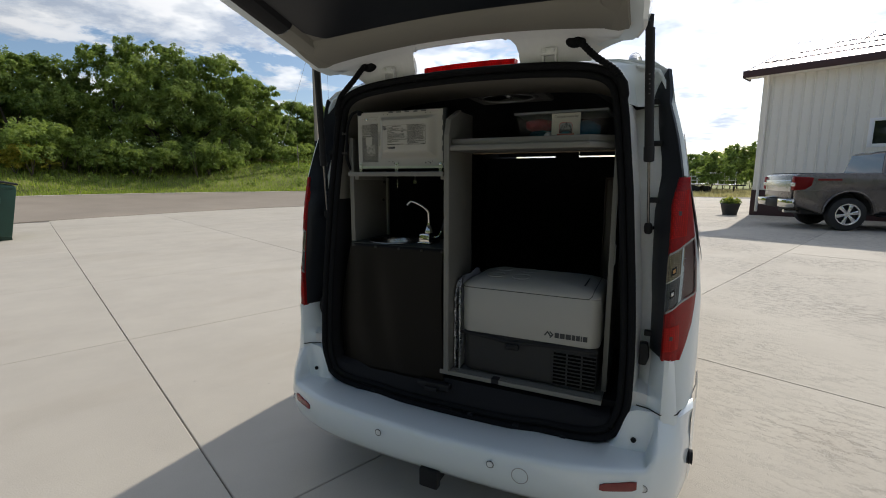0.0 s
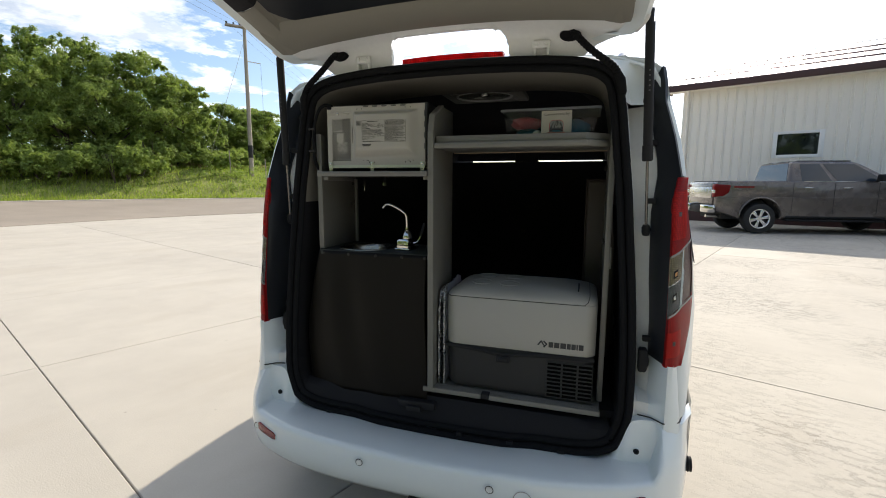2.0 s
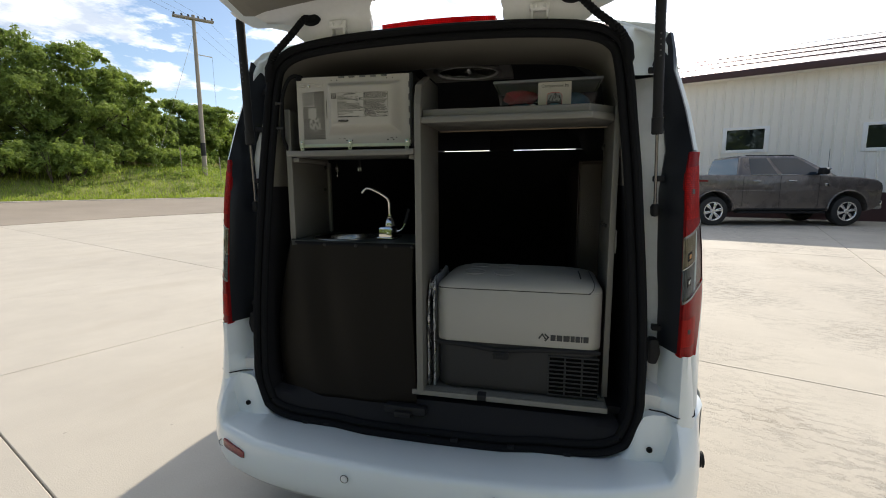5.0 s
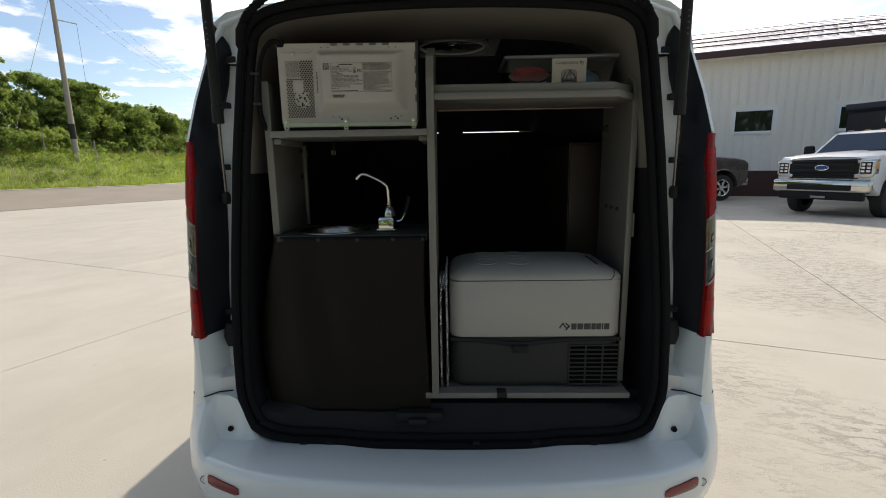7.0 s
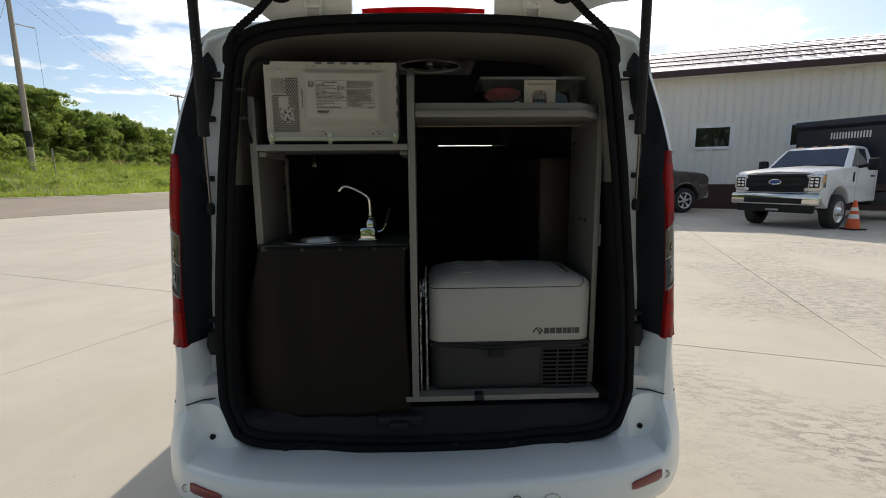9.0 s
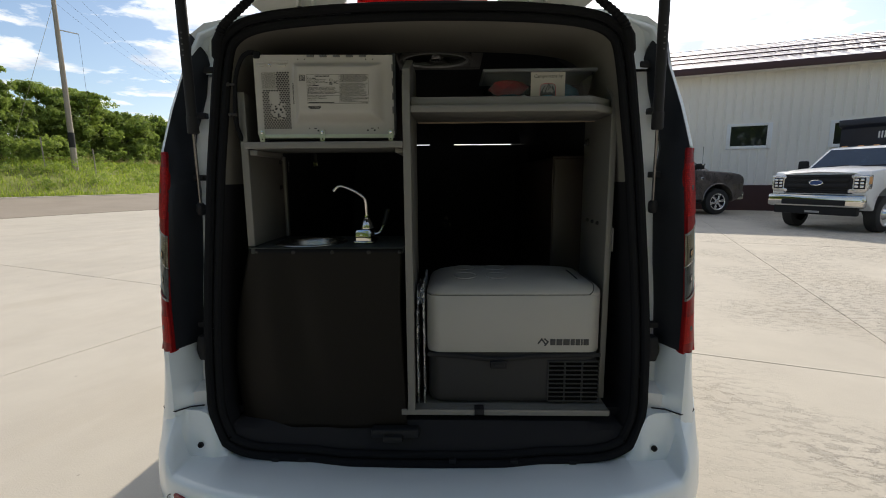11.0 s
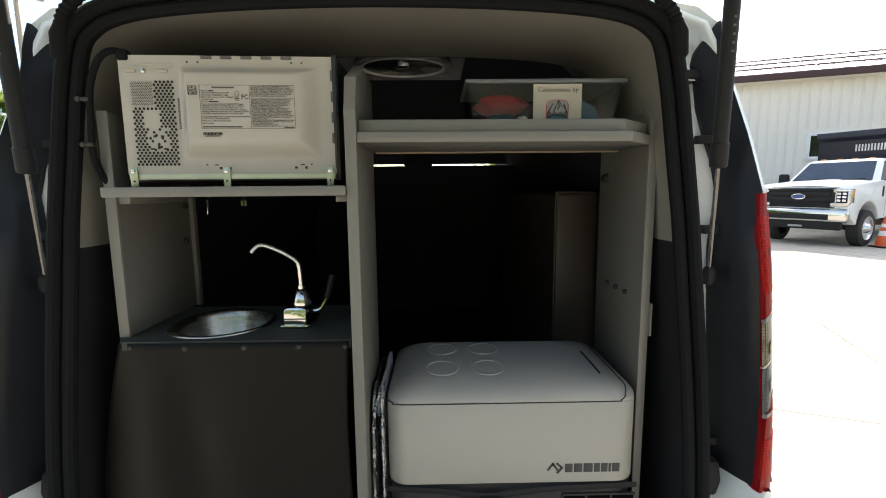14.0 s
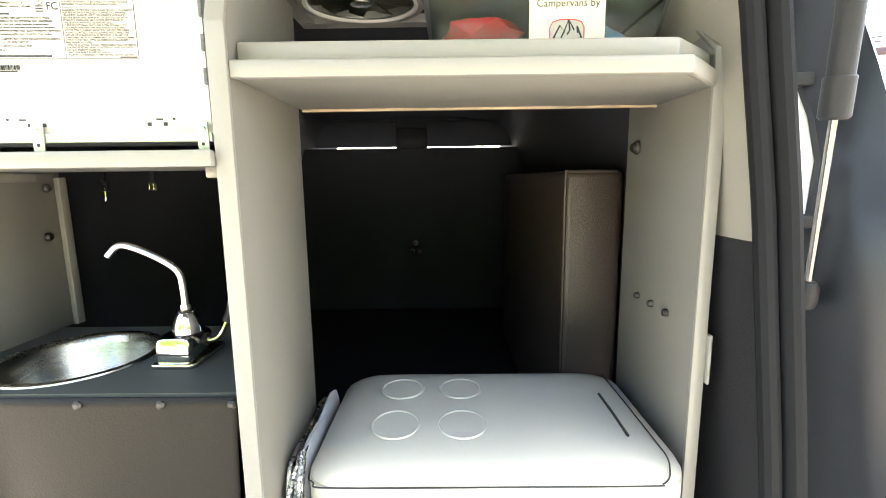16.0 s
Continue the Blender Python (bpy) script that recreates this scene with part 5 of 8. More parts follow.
def worktop_mesh():
    n = 48
    cx, cy, r = -0.381, 0.196, 0.103
    outline = [(-0.062, 0.068), (-0.530, 0.068), (-0.550, 0.092), (-0.550, 0.345), (-0.062, 0.345)]
    # walk the outline at the angles of the hole, so that the ring closes round it
    def ray(a):
        best = None
        d = (math.cos(a), math.sin(a))
        for (x0, y0), (x1, y1) in zip(outline, outline[1:] + outline[:1]):
            ex, ey = x1 - x0, y1 - y0
            den = d[0] * ey - d[1] * ex
            if abs(den) < 1e-9:
                continue
            t = ((x0 - cx) * ey - (y0 - cy) * ex) / den
            u = ((x0 - cx) * d[1] - (y0 - cy) * d[0]) / den
            if t > 0 and -1e-6 <= u <= 1 + 1e-6 and (best is None or t < best):
                best = t
        return (cx + d[0] * best, cy + d[1] * best)
    angs = sorted([2 * math.pi * i / n for i in range(n)] + [math.atan2(y - cy, x - cx) % (2 * math.pi) for x, y in outline])
    bm = BM()
    rows = []
    for z in (1.086, 1.104):
        rows.append(([bm.verts.new((cx + r * math.cos(a), cy + r * math.sin(a), z)) for a in angs], [bm.verts.new((*ray(a), z)) for a in angs]))
    k = len(angs)
    for i in range(k):
        j = (i + 1) % k
        for a, b in ((rows[1][0], rows[1][1]), (rows[0][1], rows[0][0]), (rows[0][0], rows[1][0]), (rows[1][1], rows[0][1])):
            bm.faces.new((a[i], a[j], b[j], b[i]))
    return bm


cabinet()


def sink():
    s = thing("round_sink", "round stainless steel sink set into the worktop", "sink", (-0.381, 0.196, 1.0))
    bowl = lathe([(0.0, -0.104), (0.050, -0.104), (0.072, -0.098), (0.083, -0.082), (0.098, -0.014), (0.102, -0.003), (0.106, 0.002), (0.111, 0.0035), (0.116, 0.002), (0.117, -0.0005), (0.115, -0.001), (0.104, -0.003)], (-0.381, 0.196, 1.1055), "z", 48, cap=False)
    part("bowl", bowl, STEEL, s, "brushed steel bowl")
    part("drain", lathe([(0.0, 0.002), (0.018, 0.002), (0.022, 0.0), (0.0, -0.001)], (-0.381, 0.196, 1.003), "z", 20), CHROME, s)


def faucet():
    x, y, z = -0.198, 0.176, 1.104
    f = thing("hand_pump_faucet", "chrome hand-pump faucet with a bent spout", "faucet", (x, y, z))
    part("base_plate", prism([(x - 0.033, y - 0.036), (x + 0.026, y - 0.036), (x + 0.033, y - 0.029), (x + 0.033, y + 0.058), (x + 0.027, y + 0.066), (x - 0.027, y + 0.066), (x - 0.033, y + 0.058)], z, z + 0.009, "z", 0.003), CHROME, f, "chrome base plate")
    b = BM()
    loft([[(x - 0.002 + u * w, yy, zz) for u, zz in ((-1, z + 0.009), (-1, z + 0.009 + h * 0.78), (-0.86, z + 0.009 + h * 0.95), (-0.6, z + 0.009 + h), (0.6, z + 0.009 + h), (0.86, z + 0.009 + h * 0.95), (1, z + 0.009 + h * 0.78), (1, z + 0.009))] for yy, w, h in ((y - 0.030, 0.0235, 0.028), (y - 0.027, 0.025, 0.036), (y - 0.012, 0.0255, 0.040), (y + 0.024, 0.0245, 0.042), (y + 0.042, 0.0225, 0.032), (y + 0.046, 0.020, 0.022))], closed=True, caps=True, bm=b)
    part("pump_body", b, CHROME, f, "chrome pump body")
    part("pump_groove", box(x - 0.0272, x + 0.0232, y - 0.0315, y - 0.026, z + 0.020, z + 0.0225, 0.0008), BLACK, f)
    part("neck", lathe([(0.0215, 0.0), (0.0215, 0.006), (0.020, 0.014), (0.0155, 0.026), (0.012, 0.031), (0.0125, 0.033), (0.0085, 0.036), (0.008, 0.044), (0.0, 0.044)], (x + 0.006, y + 0.002, z + 0.048), "z", 24), CHROME, f, "domed chrome neck")
    tp = Vector((x + 0.006, y + 0.002, z + 0.086))
    path = smooth_curve([tp, tp + Vector((-0.001, 0, 0.030)), tp + Vector((-0.003, -0.001, 0.052)), tp + Vector((-0.012, -0.004, 0.066)), tp + Vector((-0.038, -0.006, 0.083)), tp + Vector((-0.070, -0.008, 0.097)), tp + Vector((-0.088, -0.009, 0.097)), tp + Vector((-0.103, -0.010, 0.083))], 8)
    part("spout", tube(path, 0.0058, 14), CHROME, f, "bent chrome spout")
    h = smooth_curve([(x + 0.022, y + 0.016, z + 0.030), (x + 0.034, y + 0.018, z + 0.028), (x + 0.046, y + 0.022, z + 0.036), (x + 0.060, y + 0.028, z + 0.068), (x + 0.070, y + 0.034, z + 0.108)], 6)
    part("pump_handle", tube(h, 0.0048, 10), CHROME, f, "curved pump handle")
    part("handle_grip", tube(h[-9:], 0.0075, 10), BLACK, f, "black handle grip")
    part("handle_pivot", lathe([(0.0, -0.006), (0.009, -0.006), (0.010, 0.004), (0.0, 0.004)], (x + 0.024, y + 0.016, z + 0.030), "x", 16), BLACK, f)


sink()
faucet()


def curtain():
    c = thing("vinyl_curtain", "dark brown vinyl curtain snapped under the worktop", "curtain", (-0.30, 0.05, 0.53))
    bm, rows = BM(), []
    for j in range(41):
        v = j / 40  # 0 at the top
        z = 1.101 - 0.575 * v
        row = []
        for i in range(61):
            u = i / 60
            xl = -0.538 - 0.074 * math.sin(min(1, v * 1.5) * math.pi / 2) + 0.05 * max(0, v - 0.7)
            xr = -0.066 - 0.006 * math.sin(v * 5)
            x = xl + (xr - xl) * u
            y = 0.063 - 0.012 * v
            y += 0.03 * (1 - u) ** 8 * min(1, 0.3 + v * 2)  # falls back round the left corner
            y -= 0.016 * math.exp(-((u - 0.16 - 0.16 * v) / 0.10) ** 2) * min(1, v * 3) * (1 - 0.6 * v)  # long slanting fold
            y += 0.010 * math.exp(-((u - 0.30 - 0.24 * v) / 0.09) ** 2) * min(1, v * 2.5) * (1 - 0.6 * v)
            y -= 0.0015 * math.sin(u * 14 + v * 2.0) * v
            y -= 0.012 * math.exp(-((u - 0.62) / 0.16) ** 2) * v
            row.append(Vector((x, y, z)))
        rows.append(row)
    loft(rows, bm=bm)
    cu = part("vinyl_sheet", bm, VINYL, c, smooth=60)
    m = cu.modifiers.new("thick", "SOLIDIFY")
    m.thickness = 0.0015
    for u in (0.03, 0.28, 0.54, 0.78, 0.985):
        x = -0.528 + 0.462 * u
        part("snap", lathe([(0.0, -0.005), (0.0035, -0.0045), (0.006, -0.002), (0.0065, 0.002), (0.0, 0.002)], (x, 0.061 + 0.012 * (1 - u) ** 6, 1.091), "y", 14), SNAP, c, "metal snap button")


curtain()


def oven():
    x0, x1, y0, z0, z1 = -0.484, -0.079, 0.090, 1.442, 1.668
    o = thing("microwave_oven", "cream steel back of a compact black microwave oven on the shelf", "microwave", ((x0 + x1) / 2, 0.24, 1.4165))
    case = BM()
    box(x0 - 0.004, x1 + 0.006, y0 + 0.0175, 0.40, z0 - 0.014, z1 + 0.006, 0.003, case)
    part("case", case, OVENCASE, o, "black enamelled case")
    # back plate with a raised stamped panel
    W, H = x1 - x0, z1 - z0
    def plate(u, v):
        """Stamped relief of the plate, towards the viewer."""
        def step(d, w):
            t = max(0, min(1, d / w + 0.5))
            return t * t * (3 - 2 * t)
        a = min(step(u - 0.122, 0.020), step(0.357 - u, 0.046), step(v - 0.047, 0.040), step(0.197 - v, 0.017))
        return 0.020 * a
    nx, nz = 90, 56
    rows = [[Vector((x0 + W * i / nx, y0 - plate(W * i / nx, H * j / nz), z0 + H * j / nz)) for i in range(nx + 1)] for j in range(nz + 1)]
    bm = loft(rows)
    rim = [Vector((x0, y0, z0)), Vector((x1, y0, z0)), Vector((x1, y0, z1)), Vector((x0, y0, z1))]
    loft([rim, [p + Vector((0, 0.0176, 0)) for p in rim]], closed=True, bm=bm)
    back = part("back_plate", bm, OVEN, o, "stamped cream back plate", smooth=60)
    # vents: round holes and a fine field above
    holes = BM()
    for j in range(29):
        for i in range(11):
            u, v = 0.022 + i * 0.0076 + (0.0038 if j % 2 else 0), 0.020 + j * 0.0056
            if u > 0.099 or (u < 0.061 and v > 0.131) or (0.040 < u < 0.070 and 0.090 < v < 0.126) or (0.042 < u < 0.084 and 0.044 < v < 0.090 and (i + j) % 3):
                continue
            lathe([(0.0, -0.0004), (0.0027, -0.0004)], (x0 + u, y0 - 0.0006, z0 + v), "y", 10, holes, cap=True)
    for j in range(16):  # the finer field above
        for i in range(11):
            lathe([(0.0, -0.0004), (0.0011, -0.0004)], (x0 + 0.021 + i * 0.0036 + (0.0018 if j % 2 else 0), y0 - 0.0006, z0 + 0.134 + j * 0.0028), "y", 6, holes, cap=True)
    for a, b, q, w in ((0.051, 0.050, 0.008, 0.003), (0.076, 0.050, 0.008, 0.003), (0.063, 0.054, 0.004, 0.009), (0.057, 0.074, 0.006, 0.004), (0.071, 0.074, 0.006, 0.004)):
        box(x0 + a - q / 2, x0 + a + q / 2, y0 - 0.0012, y0 - 0.0004, z0 + b - w / 2, z0 + b + w / 2, bm=holes)
    tagged(part("vent_field", holes, PRINT, o, "field of small round vent holes", smooth=0), kind="stuff")
    # slots and tabs round the rim
    for u in (0.155, 0.192, 0.230, 0.268, 0.306):
        part("rim_slot", box(x0 + u, x0 + u + 0.020, y0 - 0.005, y0 + 0.001, z1 - 0.0062, z1 - 0.0015, 0.001), FINEPRINT, o)
    for v in (0.06, 0.10, 0.14, 0.18):
        part("rim_slot", box(x1 - 0.0055, x1 - 0.001, y0 - 0.005, y0 + 0.001, z0 + v, z0 + v + 0.020, 0.001), FINEPRINT, o)
    for u, v, w, h in ((0.170, 0.0185, 0.008, 0.002), (0.178, 0.012, 0.005, 0.0045), (0.196, 0.012, 0.004, 0.0045), (0.325, 0.0125, 0.005, 0.0045), (0.345, 0.0125, 0.005, 0.0045), (0.338, 0.0185, 0.008, 0.002),
                       (0.128, 0.214, 0.003, 0.003), (0.148, 0.214, 0.003, 0.003), (0.325, 0.214, 0.003, 0.003), (0.345, 0.214, 0.003, 0.003), (0.152, 0.019, 0.003, 0.003), (0.356, 0.019, 0.003, 0.003)):
        part("punched_hole", box(x0 + u - w / 2, x0 + u + w / 2, y0 - 0.0006, y0 + 0.001, z0 + v - h / 2, z0 + v + h / 2), PRINT, o)
    em = BM()
    box(x0 + 0.008, x0 + 0.100, y0 - 0.0025, y0 + 0.001, z1 - 0.024, z1 - 0.021, 0.001, em)
    for u in (0.012, 0.072):
        box(x0 + u, x0 + u + 0.02, y0 - 0.004, y0 + 0.001, z1 - 0.0325, z1 - 0.026, 0.0015, em)
    box(x0 + 0.03, x0 + 0.10, y0 - 0.0015, y0 + 0.001, z1 - 0.016, z1 - 0.0145, 0.0005, em)
    part("embossed_rib", em, OVEN, o)
    part("screw", lathe([(0.0, -0.003), (0.004, -0.002), (0.0045, 0.001), (0.0, 0.001)], (x0 + 0.046, y0 - 0.001, z1 - 0.029), "y", 10), CHROME, o)
    # paper label on the raised panel
    yl, lx, lz = y0 - 0.0206, x0 - 0.012, z0 - 0.0175
    L, T, W, H = lx + 0.168, lz + 0.185, 0.177, 0.081
    lab = part("rating_label", box(L, L + W, yl, yl + 0.0004, T - H, T), LABELPAPER, o, "printed pale rating label")
    lines = BM()
    for a, b, c, d in ((0, W, 0, 0.0005), (0, W, H - 0.0005, H), (0, 0.0005, 0, H), (W - 0.0005, W, 0, H), (0.0925, 0.093, 0, H), (0.0925, W, 0.0238, 0.0243)):
        box(L + a, L + b, yl - 0.0003, yl + 0.0002, T - d, T - c, bm=lines)
    part("label_frame", lines, PRINT, lab, smooth=0)
    def line(words, size, u, v, wide=0.0, m=PRINT, bold=0.0):
        """One line of print, squeezed to a given width."""
        q = text(words, size, Matrix(), 0.0001, bold=bold)
        have = max(p.co.x for p in q.verts) - min(p.co.x for p in q.verts)
        q.transform(Matrix.Translation((L + u, yl - 0.0003, T - v)) @ Matrix.Diagonal((wide / have if wide else 1, 1, 1, 1)))
        part("lettering", q, m, lab, smooth=0)
    for words, v, wide in (("HOUSEHOLD MICROWAVE OVEN", 0.0158, 0.052), ("(NOT FOR COMMERCIAL USE)", 0.0199, 0.050), ("INPUT 120V~ 60Hz, 1050W, 2450MHz", 0.0240, 0.060), ("OUTPUT 700W", 0.0281, 0.022),
                           ("This device complies with part 18 of the FCC Rules.", 0.0364, 0.078), ("Operation is subject to the following two conditions:", 0.0397, 0.080), ("(1) This device may not cause harmful interference.", 0.0434, 0.076), ("(2) this device must accept any interference received,", 0.0470, 0.083),
                           ("including interference that may cause undesired operation.", 0.0505, 0.089), ("This device complies with Part 18 of the FCC Rules.", 0.0543, 0.078), ("THIS DEVICE COMPLIES WITH DHHS RADIATION PERFORMANCE", 0.0600, 0.089), ("STANDARDS 21 CFR SUBCHAPTER J.", 0.0634, 0.052),
                           ("MANUFACTURED: November 2020", 0.0677, 0.053), ("MADE IN CHINA", 0.0725, 0.021), ("MODEL:", 0.0119, 0.012), ("FCC ID:", 0.0320, 0.012)):
        line(words, 0.0037, 0.0022, v, wide, PRINT, 0.00007 if 0.034 < v < 0.058 else 0.00003)
    line("FC", 0.0125, 0.0770, 0.0262, 0.0125, PRINT, 0.0002)
    line("UL", 0.0052, 0.0672, 0.0182, 0.0046)
    for k, (words, wide) in enumerate((("CAUTION: THIS DEVICE IS TO BE SERVICED ONLY BY", 0.074), ("PROPERLY QUALIFIED SERVICE PERSONNEL. CONSULT", 0.078), ("THE SERVICE MANUAL FOR PROPER SERVICE PROCEDURES", 0.081), ("TO ASSURE CONTINUED COMPLIANCE WITH THE FEDERAL", 0.080), ("PERFORMANCE STANDARD FOR MICROWAVE OVENS AND", 0.078), ("FOR PRECAUTIONS TO BE TAKEN TO AVOID POSSIBLE", 0.076), ("EXPOSURE TO EXCESSIVE MICROWAVE ENERGY.", 0.067))):
        line(words, 0.0032, 0.0945, 0.0034 + k * 0.0030, wide, PRINT, 0.00005)
    for k, (words, wide) in enumerate((("WARNING: TO PROVIDE CONTINUED PROTECTION AGAINST", 0.081), ("ELECTRICAL SHOCK HAZARD, CONNECT TO PROPERLY", 0.074), ("GROUNDED OUTLETS ONLY. DISCONNECT APPLIANCE", 0.071), ("BEFORE SERVICING. REMOVAL OF OUTERCASE WITH", 0.074), ("PRODUCT ENERGIZED MAY EXPOSE SERVICEMAN TO", 0.070), ("HAZARDOUS HIGH VOLTAGE POTENTIALS.", 0.057),
                                       ("- CERTAIN INTERNAL PARTS ARE INTENTIONALLY NOT", 0.073), ("GROUNDED AND MAY PRESENT A RISK OF ELECTRIC", 0.070), ("SHOCK ONLY DURING SERVICING. SERVICE PERSONNEL:", 0.077), ("DO NOT CONTACT THE FOLLOWING PARTS WHILE THE", 0.074), ("APPLIANCE IS ENERGIZED: IF PROVIDED FAN MOTOR,", 0.074), ("TURNTABLE MOTOR, DAMPER MOTOR, L.V TRANSFORMER", 0.080), ("(TOUCH CONTROL TYPE) OR TIMER MOTOR ASSEMBLY", 0.074), ("(MECHANICAL TYPE).", 0.030),
                                       ("- RISK OF ELECTRIC SHOCK, NON-REMOVABLE FASTENERS", 0.081), ("ARE PROVIDED BECAUSE OF INTERNAL HIGH VOLTAGES.", 0.078), ("DO NOT REMOVE FASTENERS.", 0.040), ("- NOT FOR BUILT IN INSTALLATION.", 0.050), ("- PLUG INTO A SEPARATE 15 AMP 120 VOLT AC OUTLET ONLY.", 0.079))):
        line(words, 0.0031, 0.0945, 0.0276 + k * 0.00278, wide, PRINT, 0.00005)
    rnd = random.Random(3)
    bars = BM()
    def bar(a, b, c, d):
        box(L + a, L + b, yl - 0.0003, yl + 0.0002, T - d, T - c, bm=bars)
    for k in range(11):  # maker's word, numbers and address as plain bars
        bar(0.0235 + k * 0.0038, 0.0235 + k * 0.0038 + 0.0029, 0.0032, 0.0062)
    bar(0.016, 0.026, 0.0096, 0.0118), bar(0.016, 0.034, 0.0297, 0.0319), bar(0.0022, 0.076, 0.0768, 0.0790), bar(0.155, 0.175, 0.0785, 0.0800)
    for k in range(3):
        bar(0.0645, 0.0735, 0.0215 + k * 0.0028, 0.0229 + k * 0.0028)
    for k in range(26):  # bar code strip below the label
        u = 0.001 + k * 0.0014
        bar(u, u + rnd.choice((0.0005, 0.0009)), 0.0880, 0.0935)
    bar(0.005, 0.034, 0.0943, 0.0960)
    for k in range(17):  # upright code at the panel's left
        v = 0.104 + k * 0.0034
        box(lx + 0.1255, lx + 0.1285, y0 - 0.0182, y0 - 0.0165, lz + v, lz + v + 0.002, bm=bars)
    for a in range(12):  # square of small printed cells
        for b in range(12):
            if a in (0, 11) or b in (0, 11) or rnd.random() < 0.5:
                bar(-0.0215 + a * 0.00138, -0.0215 + a * 0.00138 + 0.00125, 0.0015 + b * 0.00138, 0.0015 + b * 0.00138 + 0.00125)
    tagged(part("fine_print", bars, PRINT, lab, "dark bars and cells of print", smooth=0), kind="stuff")
    part("approval_mark", lathe([(0.0040, -0.0005), (0.0047, -0.0005), (0.0047, 0.0002), (0.0040, 0.0002)], (L + 0.0693, yl, T - 0.0163), "y", 18, cap=False), PRINT, lab)
    # mounting rail and three brackets
    rail = box(x0 + 0.004, x1 - 0.002, y0 - 0.004, y0 + 0.004, z0 - 0.010, z0 + 0.001, 0.001)
    part("mounting_rail", rail, ZINC, o, "green-tinted zinc rail")
    for x in (x0 + 0.014, (x0 + x1) / 2 - 0.012, x1 - 0.012):
        b = part("bracket", box(x - 0.007, x + 0.007, y0 - 0.007, y0 - 0.0045, 1.4180, 1.456, 0.001), ZINC, o, "small green-tinted zinc bracket")
        part("bracket_screw", lathe([(0.0, -0.004), (0.004, -0.003), (0.005, 0.0), (0.0, 0.001)], (x, y0 - 0.006, 1.448), "y", 10), CHROME, b)
        part("bracket_hole", lathe([(0.0, -0.0006), (0.0022, -0.0006), (0.0022, 0.0002), (0.0, 0.0002)], (x, y0 - 0.0068, 1.429), "y", 10), PRINT, b)
    part("side_flange", prism([(x1 - 0.001, z0 + 0.01), (x1 + 0.003, z0 + 0.01), (x1 + 0.006, z1 + 0.004), (x1 - 0.002, z1 + 0.002)], y0 - 0.004, y0 + 0.002, "y"), OVENCASE, o)
    cord = smooth_curve([(x0 + 0.012, y0 + 0.02, z1 + 0.004), (x0 - 0.006, y0 - 0.004, z1 + 0.006), (x0 - 0.03, y0 - 0.008, z1 - 0.012), (x0 - 0.052, y0 - 0.004, z1 - 0.06), (x0 - 0.060, y0, z1 - 0.12), (x0 - 0.062, y0 + 0.004, z1 - 0.2), (x0 - 0.05, y0 + 0.04, z1 - 0.27)], 8)
    part("power_cord", tube(cord, 0.0062, 10), RUBBER, o, "black power cord")
    part("cord_grip", box(x0 + 0.0, x0 + 0.02, y0 - 0.006, y0 + 0.01, z1 - 0.010, z1 + 0.010, 0.004), RUBBER, o)
    for z in (1.585, 1.50):
        cl = BM()
        box(x0 - 0.070, x0 - 0.055, y0 - 0.009, y0 + 0.002, z - 0.004, z + 0.004, 0.002, cl)
        cp = part("cord_clip", cl, SNAP, o, "small metal cord clip")
        part("clip_screw", lathe([(0.0, -0.004), (0.005, -0.003), (0.006, 0.0), (0.0, 0.001)], (x0 - 0.075, y0 - 0.006, z), "y", 10), SNAP, cp)
    o.rotation_euler = (0, 0, radians(3.0))  # it stands a little askew
    o.location.x -= 0.013


oven()


